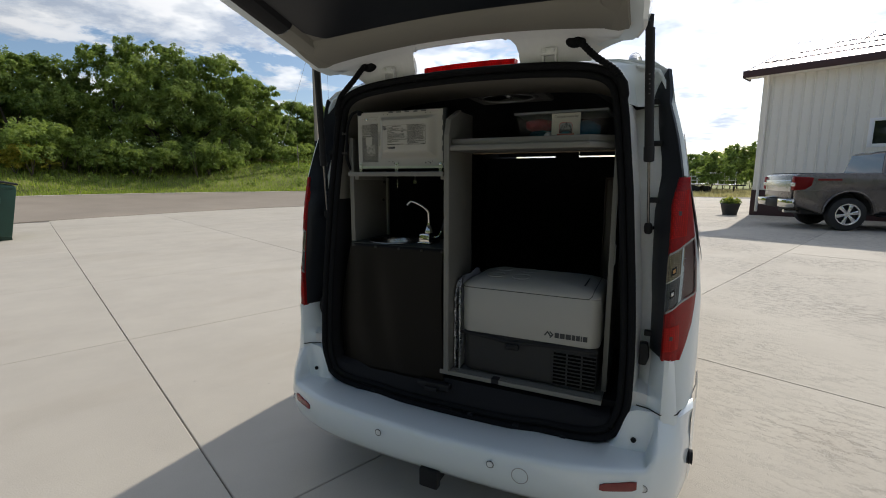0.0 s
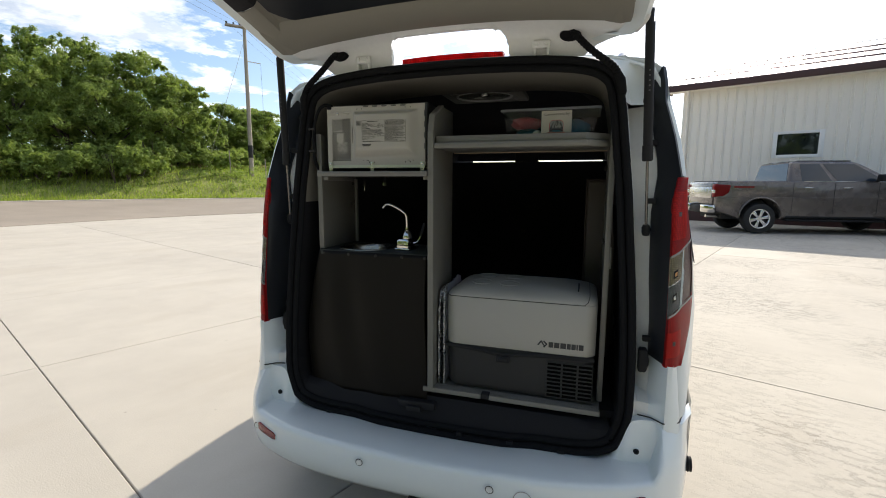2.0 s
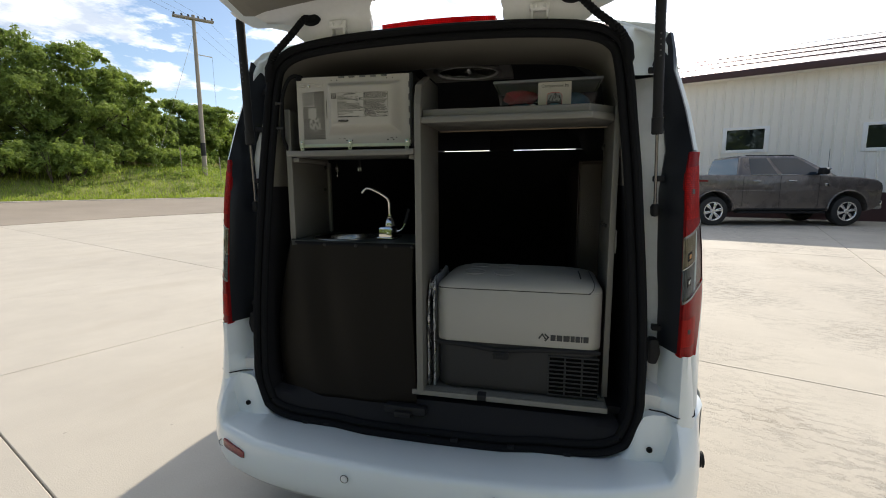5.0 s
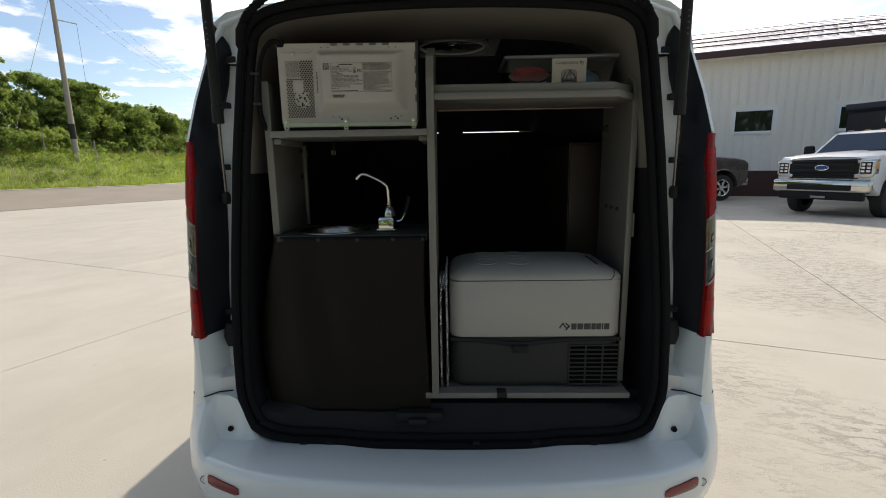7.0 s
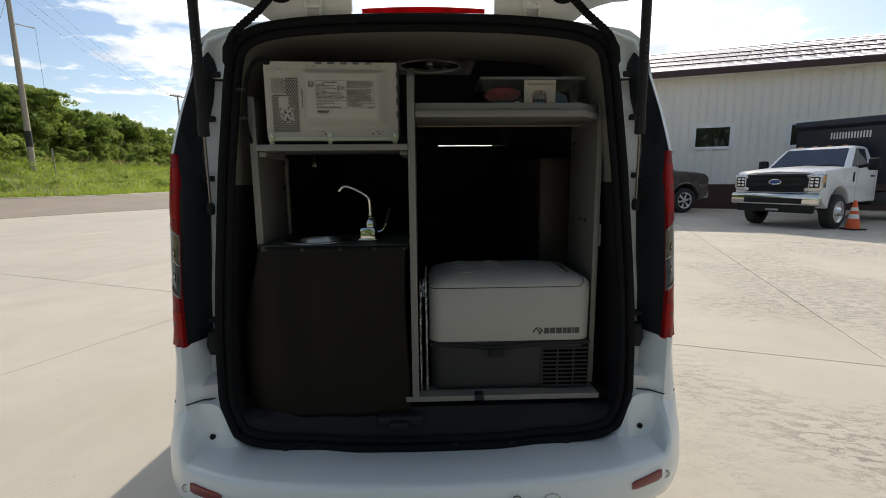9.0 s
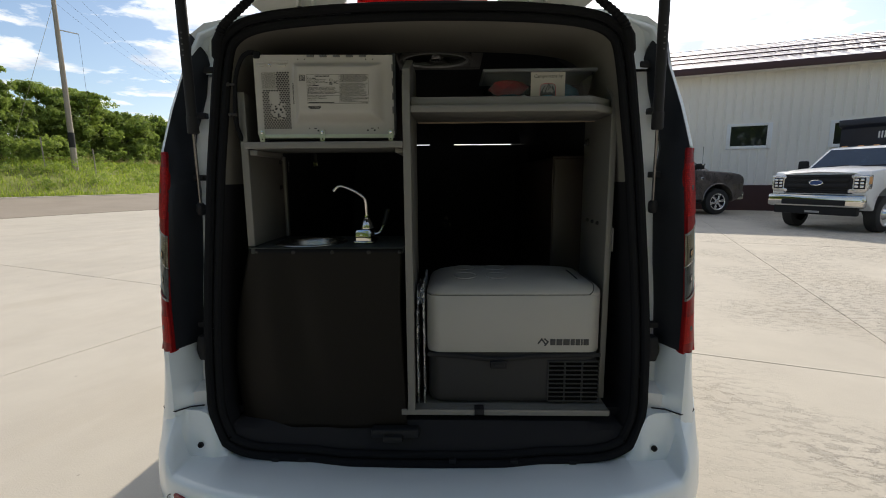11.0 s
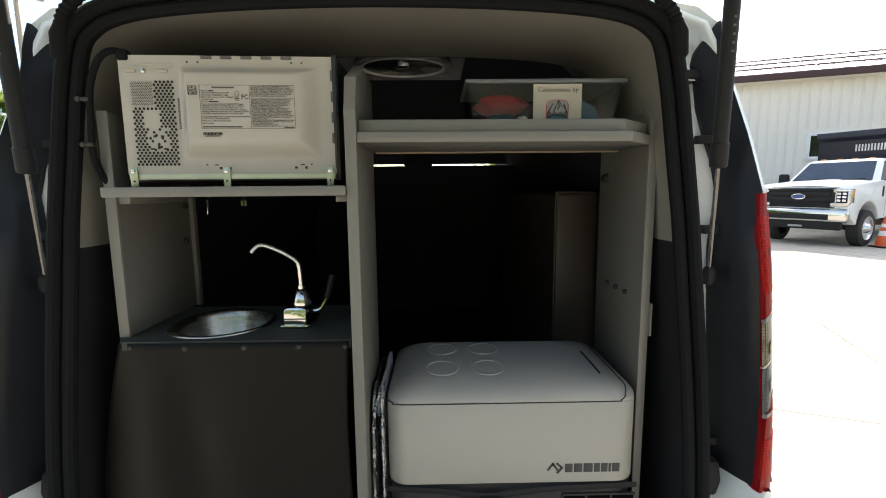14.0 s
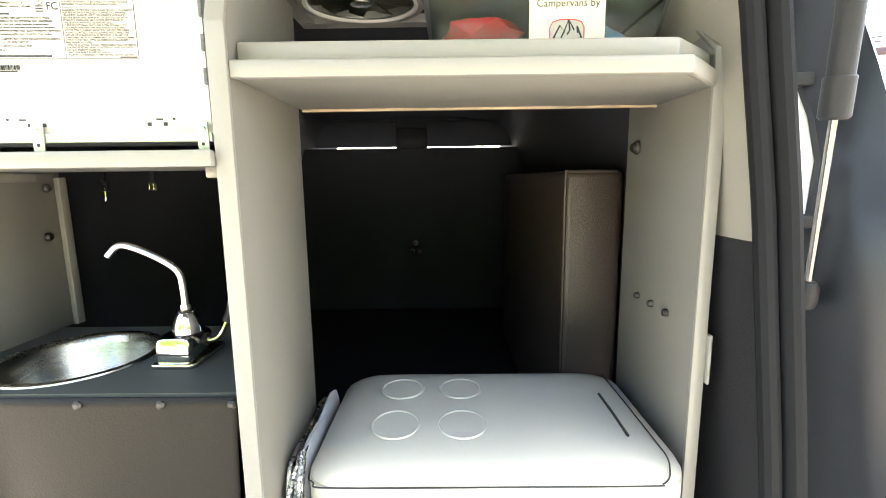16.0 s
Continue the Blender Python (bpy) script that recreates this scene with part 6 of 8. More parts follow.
def cooler():
    x0, x1, y0, y1 = 0.003, 0.556, 0.083, 0.415
    zb, zs, zl, zt = 0.592, 0.764, 0.951, 0.9957
    c = thing("portable_cooler", "portable cooler with pale grey top and dark grey base", "cooler", ((x0 + x1) / 2, (y0 + y1) / 2, 0.587))
    def rounded(x0, x1, y0, y1, r, n=6):
        out = []
        for cx, cy, a0 in ((x1 - r, y1 - r, 0), (x0 + r, y1 - r, 90), (x0 + r, y0 + r, 180), (x1 - r, y0 + r, 270)):
            for i in range(n + 1):
                a = radians(a0 + 90 * i / n)
                out.append((cx + r * math.cos(a), cy + r * math.sin(a)))
        return out
    def shell(levels):
        """levels: z, inset, corner radius."""
        return loft([[(x, y, z) for x, y in rounded(x0 + i, x1 - i, y0 + i, y1 - i, r)] for z, i, r in levels], closed=True, caps=True)
    part("base", shell([(zb, 0.012, 0.045), (zb + 0.01, 0.006, 0.045), (zb + 0.02, 0.004, 0.045), (zs - 0.014, 0.003, 0.045), (zs - 0.001, 0.003, 0.045)]), COOLERDARK, c, "dark grey base with vents")
    part("upper_body", shell([(zs + 0.0005, 0.001, 0.045), (zs + 0.003, 0.0, 0.045), (zl - 0.003, 0.0, 0.045), (zl - 0.0005, 0.0015, 0.045)]), COOLER, c, "pale grey upper body")
    # domed lid, which falls away in a long shoulder on one side
    prof = [(0.0, 0.0015, 0.0), (0.003, 0.0005, 0.0), (0.007, 0.0018, 0.001), (0.014, 0.0055, 0.004), (0.021, 0.0115, 0.010), (0.028, 0.020, 0.022), (0.034, 0.031, 0.045), (0.039, 0.044, 0.075), (0.043, 0.060, 0.110), (0.0457, 0.078, 0.145), (0.047, 0.10, 0.18)]
    lid = loft([[(x, y, zl + h * 0.951) for x, y in rounded(x0 + i * 1.4, x1 - k, y0 + i * 1.1, y1 - i * 1.0, 0.046 + i * 0.08)] for h, i, k in prof], closed=True, caps=True)
    lo = part("lid", lid, COOLER, c, "pale grey domed lid with four cup rounds", smooth=60)
    for cx in (0.127, 0.234):
        for cy, dz, tip in ((0.176, -0.0012, 3.2), (0.294, 0.0012, 0.0)):
            ring = lathe([(0.0, -0.0006), (0.0350, -0.0006), (0.0368, 0.0012), (0.0382, 0.0012), (0.0400, -0.0012)], (0, 0, 0), "z", 40, cap=False)
            ring.transform(pose(cx, cy, zt + dz, tip))
            part("cup_round", ring, COOLER, lo)
    part("lid_grip", tube([(0.4875, 0.150, 0.9878), (0.488, 0.22, 0.9887), (0.4875, 0.285, 0.9880)], 0.0026, 6), COOLERDARK, lo, "thin dark groove of the lid grip")
    # seam and badge
    line = [(x0 + 0.0005, y0 + 0.20, zl), (x0 + 0.0005, y0 + 0.045, zl), (x0 + 0.013, y0 + 0.0125, zl), (x0 + 0.045, y0 + 0.0005, zl), (0.30, y0 + 0.0005, zl), (0.495, y0 + 0.0005, zl + 0.0005),
            (0.511, y0 + 0.0005, zl + 0.003), (0.521, y0 + 0.003, zl + 0.010), (0.5255, y0 + 0.011, zl + 0.0195), (0.5275, y0 + 0.024, zl + 0.0282), (0.528, y0 + 0.06, zl + 0.0298), (0.528, y0 + 0.17, zl + 0.0298), (0.5275, y1 - 0.03, zl + 0.0292)]
    part("lid_seam", tube(smooth_curve(line, 5), 0.0012, 5), COOLERDARK, c)
    badge = BM()
    for pts in (((0.0, 0.0), (0.010, 0.012), (0.020, 0.0)), ((0.020, 0.012), (0.030, 0.004), (0.021, -0.006))):
        pth = [Vector((0.357 + u, y0 - 0.0005, 0.795 + v * 1.15)) for u, v in pts]
        [box(-0.0022, (b - a).length + 0.0022, -0.0006, 0.0006, -0.0024, 0.0024, bm=badge, m=Matrix.Translation(a) @ Matrix.Rotation(-math.atan2((b - a).z, (b - a).x), 4, "Y")) for a, b in zip(pth, pth[1:])]
    for i, (x, w) in enumerate(((0.394, 0.0165), (0.4135, 0.0185), (0.435, 0.020), (0.458, 0.013), (0.4735, 0.0145), (0.4905, 0.005), (0.498, 0.0165))):  # maker's word as plain blocks
        part("badge_block", box(x, x + w, y0 - 0.0011, y0 + 0.0004, 0.7885, 0.8085, 0.0004), BADGE, c)
    part("badge_mark", badge, BADGE, c, "dark maker mark")
    # vent slots in the base
    for a, b in ((0.392, 0.440), (0.447, 0.495), (0.502, 0.549)):
        for j in range(9):
            z = 0.603 + j * 0.0148
            part("vent_slot", box(a, b, y0 + 0.0005, y0 + 0.006, z, z + 0.0082), SLOT, c)
    fr = BM()
    for j in range(10):
        z = 0.5985 + j * 0.0148
        box(0.389, 0.552, y0 - 0.0015, y0 + 0.004, z, z + 0.0050, 0.001, fr)
    for a in (0.3885, 0.4415, 0.4965):
        box(a, a + 0.0045, y0 - 0.001, y0 + 0.004, 0.6, 0.735, 0.001, fr)
    part("vent_grille", fr, COOLERDARK, c)
    # strap with a buckle round the base
    st = smooth_curve([(x0 + 0.003, y0 - 0.001, 0.757), (0.12, y0 - 0.006, 0.752), (0.20, y0 - 0.011, 0.744), (0.26, y0 - 0.011, 0.745), (0.36, y0 - 0.006, 0.753), (x1 - 0.003, y0 - 0.001, 0.757)], 8)
    part("strap", tube(st, 0.0065, 8, flat=(0.25, 1)), BLACK, c, "black webbing strap")
    bk = BM()
    box(0.205, 0.258, y0 - 0.022, y0 - 0.006, 0.716, 0.742, 0.005, bk)
    box(0.214, 0.249, y0 - 0.026, y0 - 0.02, 0.722, 0.736, 0.003, bk)
    part("buckle", bk, BLACK, c, "black plastic buckle")
    for x in (x0 + 0.05, x1 - 0.05):
        for y in (y0 + 0.05, y1 - 0.05):
            part("foot", lathe([(0.0, 0.0), (0.018, 0.0), (0.018, 0.007), (0.0, 0.007)], (x, y, 0.586), "z", 14), RUBBER, c)


cooler()


def foil_mat():
    f = thing("folded_foil_mat", "folded silver foil insulation mat standing beside the cooler", "insulation mat", (-0.012, 0.16, 0.587))
    rs = random.Random(17)
    def band(path, w, m, name, lab=""):
        """A crumpled strip of foil that follows a line, with facets across and along it."""
        pts, rows = smooth_curve(path, 16), []
        for p in pts:
            k = w * rs.uniform(0.85, 1.15)
            rows.append([p + Vector((k * a + rs.uniform(-1, 1) * 0.0007, b + rs.uniform(-1, 1) * 0.0016, rs.uniform(-1, 1) * 0.0010)) for a, b in ((-1, 0.012), (-0.9, 0.002), (-0.35, -0.002), (0.35, -0.002), (0.9, 0.002), (1, 0.012))])
        part(name, loft(rows), m, f, lab, smooth=12)
    for x, top, m, yy in ((-0.0245, 0.972, FOIL, 0.100), (-0.0065, 0.985, FOILIN, 0.112)):
        outline = smooth_curve([(yy, 0.59), (yy, top - 0.09), (yy + 0.006, top - 0.03), (yy + 0.03, top - 0.004), (yy + 0.10, top - 0.006), (0.34, top - 0.03), (0.34, 0.59)], 5)
        part("foil_layer", prism([(p[0], p[1]) for p in outline], x - 0.003, x + 0.003, "x", 0.0012), m, f)
    band([(-0.0245, 0.090, 0.589), (-0.0255, 0.090, 0.76), (-0.0250, 0.092, 0.88), (-0.0225, 0.095, 0.925), (-0.016, 0.104, 0.955), (-0.0075, 0.118, 0.976)], 0.0042, FOIL, "foil_edge", "crinkled foil edge")
    band([(-0.0050, 0.092, 0.589), (-0.0045, 0.092, 0.76), (-0.0055, 0.092, 0.87), (-0.0060, 0.096, 0.93), (-0.0060, 0.112, 0.975), (-0.0050, 0.124, 0.986)], 0.0044, FOIL, "foil_edge", "crinkled foil edge")
    band([(-0.0125, 0.104, 0.918), (-0.0125, 0.104, 0.935), (-0.0120, 0.110, 0.955), (-0.0110, 0.122, 0.975)], 0.0046, FOILIN, "foil_fold", "grey fold between the layers")


foil_mat()


def tub():
    x0, x1, y0, y1, z0, z1 = 0.190, 0.528, 0.185, 0.39, 1.517, 1.634
    t = thing("storage_tub", "translucent lidded storage tub holding red and blue things", "storage tub", ((x0 + x1) / 2, (y0 + y1) / 2, 1.512))
    bm = BM()
    def rect(z, i):
        return [(x0 + i, y0 + i, z), (x1 - i, y0 + i, z), (x1 - i, y1 - i, z), (x0 + i, y1 - i, z)]
    loft([rect(z1, 0.003), rect(z1, 0.0), rect(z1 - 0.006, 0.0), rect(z0, 0.022), ], closed=True, bm=bm)
    bm.faces.new([bm.verts.new(p) for p in rect(z0, 0.022)])
    loft([rect(z1, 0.003), rect(z0 + 0.003, 0.025)], closed=True, bm=bm)
    bm.faces.new([bm.verts.new(p) for p in rect(z0 + 0.003, 0.025)])
    bmesh.ops.remove_doubles(bm, verts=bm.verts, dist=1e-5)
    part("tub_body", bm, TUB, t, "frosted clear plastic body")
    part("tub_lid", box(x0 - 0.008, x1 + 0.008, y0 - 0.008, y1 + 0.008, z1 + 0.0005, z1 + 0.010, 0.004), TUBLID, t, "frosted lid")
    card = part("sticker", box(0.331, 0.437, y0 - 0.0022, y0 - 0.001, 1.530, 1.633), CARD, t, "cream card with a mountain drawing")
    bm = text("Campervans by", 0.0142, pose(0.3405, y0 - 0.0028, 1.6165), 0.0002)
    part("lettering", bm, PRINT, card, smooth=0)
    ink = BM()
    cx, cz = 0.384, 1.5815
    ar = [(cx - 0.024, cz - 0.028), (cx - 0.024, cz + 0.008), (cx - 0.020, cz + 0.015), (cx - 0.010, cz + 0.018), (cx + 0.010, cz + 0.018), (cx + 0.020, cz + 0.015), (cx + 0.024, cz + 0.008), (cx + 0.024, cz - 0.028)]
    tube([(x, y0 - 0.0026, z) for x, z in ar], 0.0007, 5, bm=ink)
    tagged(part("drawn_arch", ink, REDCLOTH, card), "red arch line")
    ink = BM()
    for pts in (((-0.022, -0.012), (-0.010, 0.010), (-0.004, 0.002), (0.002, 0.018), (0.010, 0.004), (0.014, 0.009), (0.022, -0.010)), ((-0.022, -0.02), (-0.012, -0.014), (0.012, -0.014), (0.022, -0.02)), ((-0.004, 0.002), (-0.008, -0.006)), ((0.002, 0.018), (0.004, 0.004), (0.0, -0.002)), ((0.014, 0.009), (0.015, 0.0))):
        tube([(cx + u, y0 - 0.0026, cz + v) for u, v in pts], 0.0012, 5, bm=ink)
    part("drawn_mountains", ink, PRINT, card)
    part("drawn_sky", prism([(cx - 0.0235, cz - 0.024), (cx + 0.0235, cz - 0.024), (cx + 0.0235, cz + 0.008), (cx + 0.018, cz + 0.015), (cx + 0.008, cz + 0.018), (cx - 0.008, cz + 0.018), (cx - 0.018, cz + 0.015), (cx - 0.0235, cz + 0.008)], y0 - 0.00235, y0 - 0.002, "y"), GREYPRINT, card)
    part("drawn_woods", prism([(cx - 0.023, cz - 0.022), (cx + 0.023, cz - 0.022), (cx + 0.023, cz - 0.010), (cx + 0.017, cz - 0.005), (cx + 0.013, cz - 0.011), (cx + 0.008, cz - 0.006), (cx, cz - 0.010), (cx - 0.007, cz - 0.005), (cx - 0.012, cz - 0.010), (cx - 0.018, cz - 0.004), (cx - 0.023, cz - 0.010)], y0 - 0.0026, y0 - 0.0022, "y"), FINEPRINT, card)
    part("drawn_ribbon", box(cx - 0.032, cx + 0.032, y0 - 0.0028, y0 - 0.0022, cz - 0.032, cz - 0.024), BRICKINK, card)
    part("drawn_car", box(cx - 0.013, cx + 0.013, y0 - 0.0027, y0 - 0.0022, cz - 0.0225, cz - 0.016, 0.001), TEALCLOTH, card)
    def lump(cx, cy, cz, r, m, lab, name):
        b = BM()
        bmesh.ops.create_icosphere(b, subdivisions=2, radius=1)
        for v in b.verts:
            k = 1 + 0.18 * noise.noise(v.co * 2 + Vector((cx * 30, 0, 0)))
            v.co = Vector((cx + v.co.x * r[0] * k, cy + v.co.y * r[1] * k, cz + v.co.z * r[2] * k))
        part(name, b, m, t, lab)
    lump(0.270, 0.258, 1.600, (0.062, 0.056, 0.026), REDCLOTH, "red folded cloth", "red_cloth")
    lump(0.277, 0.268, 1.553, (0.058, 0.055, 0.034), TEALCLOTH, "dark teal cloth", "teal_cloth")
    lump(0.447, 0.268, 1.568, (0.058, 0.055, 0.048), BLUECLOTH, "blue plastic thing", "blue_item")
    lump(0.313, 0.208, 1.546, (0.018, 0.014, 0.026), PAPER, "crumpled white paper", "paper")


BRICKINK = mat("brick_red_ink", (0.42, 0.11, 0.06), 0.6, var=0.05, bump=0.0)
tub()


def roof_fan():
    cx, cy, z = 0.020, 0.620, 1.784
    f = thing("roof_fan", "round ceiling fan with a clear cover in a pale square frame", "ceiling fan", (cx, cy, z))
    T = Matrix.Translation((cx, cy, z)) @ Matrix.Diagonal((1.24, 1.06, 0.7, 1))
    fr = BM()
    for a in ((-0.15, 0.15, -0.16, -0.12), (-0.15, 0.15, 0.12, 0.16), (-0.15, -0.115, -0.12, 0.12), (0.115, 0.15, -0.12, 0.12)):
        box(a[0], a[1], a[2], a[3], -0.004, 0.05, 0.004, fr)
    box(-0.16, 0.16, -0.17, 0.17, 0.05, 0.06, 0.004, fr)
    fr.transform(T)
    part("frame", fr, FANFRAME, f, "grey square frame")
    ring = lathe([(0.105, 0.0), (0.108, -0.010), (0.116, -0.012), (0.120, -0.004), (0.118, 0.01)], (0, 0, 0), "z", 48, cap=False)
    ring.transform(T)
    part("ring", ring, FANFRAME, f, "grey round ring")
    d = lathe([(0.0, -0.016), (0.06, -0.012), (0.104, -0.004), (0.104, 0.0), (0.0, 0.0)], (0, 0, 0), "z", 40)
    d.transform(T)
    part("clear_cover", d, THINGLASS, f, "clear round cover")
    rim = lathe([(0.098, -0.004), (0.101, -0.012), (0.106, -0.012), (0.107, -0.002)], (0, 0, 0), "z", 40, cap=False)
    rim.transform(T)
    part("silver_rim", rim, FELT, f, "bright silver rim")
    bl = BM()
    for i in range(10):
        a = i * math.pi / 5
        q = box(0.018, 0.098, -0.016, 0.016, 0.012, 0.015)
        q.transform(Matrix.Rotation(a, 4, "Z") @ pose(0, 0, 0, 24))
        merge(bl, q)
    bl.transform(T)
    part("fan_blades", bl, LAMPDARK, f, "silver fan blades")
    pl = lathe([(0.0, 0.030), (0.105, 0.030), (0.112, 0.004), (0.104, 0.004), (0.1, 0.026), (0.0, 0.026)], (0, 0, 0), "z", 32)
    pl.transform(T)
    part("shroud", pl, FANFRAME, f, "grey fan shroud")
    h = lathe([(0.0, -0.008), (0.02, -0.006), (0.022, 0.02), (0.0, 0.02)], (0, 0, 0), "z", 20)
    h.transform(T)
    part("hub", h, LAMPIN, f)
    k = box(0.06, 0.085, -0.17, -0.155, -0.016, 0.004, 0.003)
    k.transform(T)
    part("switch", k, BLACK, f, "small black switch")


roof_fan()


def cushion():
    c = thing("seat_cushion", "brown leather seat cushion stood on end behind the cabinet", "cushion", (0.555, 0.85, 0.58))
    b = box(0.496, 0.640, 0.60, 1.75, 0.58, 1.397, 0.018, seg=4)
    part("cover", b, LEATHER, c)
    pip = [(0.499, 0.603, z) for z in (0.60, 0.8, 1.0, 1.2, 1.378)] + [(0.512, 0.603, 1.394), (0.62, 0.603, 1.394)]
    part("piping", tube(smooth_curve(pip, 5), 0.0035, 8), LEATHER, c, "sewn edge piping")


cushion()


def cable_connector(x, y, z):
    c = thing("cable_connector", "small black cable connector with a hanging metal plug", "connector", (x, y, z))
    part("block", box(x - 0.008, x + 0.008, y - 0.006, y + 0.006, z - 0.024, z, 0.002), BLACK, c)
    for h in (0.007, 0.017):
        part("terminal", lathe([(0.0015, -0.002), (0.0035, -0.0015), (0.004, 0.0005), (0.0015, 0.0005)], (x + 0.001, y - 0.006, z - h), "y", 12, cap=False), CHROME, c, "metal terminal ring")
    part("plug", tube([(x - 0.001, y - 0.002, z - 0.023), (x - 0.001, y - 0.002, z - 0.036), (x - 0.001, y - 0.002, z - 0.037), (x - 0.0015, y - 0.003, z - 0.046)], [0.0022, 0.0022, 0.0034, 0.0016], 10), CHROME, c, "metal plug")
    part("cable", tube(smooth_curve([(x, y + 0.004, 1.735), (x, y + 0.004, z + 0.1), (x, y, z - 0.004)], 4), 0.0030, 8), RUBBER, c, "black cable")


def toggle_latch(x, y, z):
    c = thing("toggle_latch", "small steel latch hanging on a black strap", "latch", (x, y, z))
    part("plate", box(x - 0.010, x + 0.010, y - 0.002, y + 0.002, z - 0.018, z, 0.001), SNAP, c)
    part("strap", box(x - 0.006, x + 0.006, y - 0.001, y + 0.001, z - 0.002, 1.80, 0.0005), BLACK, c)
    for q in (-0.005, 0.005):
        part("pin", tube([(x + q, y - 0.004, z - 0.003), (x + q, y - 0.004, z - 0.015)], 0.002, 8), CHROME, c, "bright pin")


cable_connector(-0.575, 0.55, 1.385)
toggle_latch(-0.465, 0.55, 1.380)

# ---- parked vehicles ----
def wheel(parent, x, y, r, w, spokes, rim_mat, s):
    tyre = lathe([(r * 0.62, -w / 2), (r * 0.9, -w / 2), (r * 0.98, -w * 0.42), (r, -w * 0.25), (r, w * 0.25), (r * 0.98, w * 0.42), (r * 0.9, w / 2), (r * 0.62, w / 2)], (x, y, r), "y", 36, cap=False)
    t = part("wheel", tyre, TIRE, parent, "black tyre on a chrome rim")
    o = y + s * w * 0.30
    rim = lathe([(r * 0.63, -0.02), (r * 0.64, 0.05), (r * 0.58, 0.05), (r * 0.55, -0.04), (0.0, -0.05)], (x, o, r), "y", 32)
    if s < 0:
        rim.transform(Matrix.Translation((x, o, r)) @ pose(0, 0, 0, 0, 0, 180) @ Matrix.Translation((-x, -o, -r)))
    part("rim", rim, BLACK, t)
    if spokes == 0:  # a dished plate with round holes and a tall hub
        dish = lathe([(r * 0.60, 0.03), (r * 0.5, 0.0), (r * 0.36, -0.01), (r * 0.30, 0.05), (r * 0.2, 0.10), (r * 0.18, 0.12), (0.0, 0.125)], (x, o, r), "y", 32)
        if s < 0:
            dish.transform(Matrix.Translation((x, o, r)) @ pose(0, 0, 0, 0, 0, 180) @ Matrix.Translation((-x, -o, -r)))
        part("dish", dish, rim_mat, t, "dished chrome wheel plate")
        for i in range(8):
            a = 2 * math.pi * i / 8
            c = (x + r * 0.44 * math.cos(a), o + s * 0.004, r + r * 0.44 * math.sin(a))
            part("hand_hole", lathe([(0.0, -0.008), (0.024, -0.008), (0.026, 0.008), (0.0, 0.008)], c, "y", 12), BLACK, t)
    for i in range(spokes):
        b = prism([(-0.026, 0.04), (0.026, 0.04), (0.052, r * 0.60), (-0.052, r * 0.60)], -0.015, 0.02, "y", 0.006)
        b.transform(Matrix.Translation((x, o + s * 0.025, r)) @ Matrix.Rotation(2 * math.pi * i / spokes + 0.3, 4, "Y"))
        part("spoke", b, rim_mat, t)
    part("hub_cap", lathe([(0.0, -0.03), (0.06, -0.03), (0.075, -0.01), (0.075, 0.03), (0.06, 0.045), (0.0, 0.045)], (x, o + s * 0.02, r), "y", 20), rim_mat, t)
    ring = lathe([(r * 0.565, -0.01), (r * 0.570, 0.045), (r * 0.600, 0.058), (r * 0.650, 0.058), (r * 0.665, 0.01)], (x, o, r), "y", 32, cap=False)
    if s < 0:
        ring.transform(Matrix.Translation((x, o, r)) @ pose(0, 0, 0, 0, 0, 180) @ Matrix.Translation((-x, -o, -r)))
    part("rim_lip", ring, rim_mat, t)


def arc(cx, cz, r, a0, a1, n=12):
    return [(cx + r * math.cos(radians(a0 + (a1 - a0) * i / n)), cz + r * math.sin(radians(a0 + (a1 - a0) * i / n))) for i in range(n + 1)]


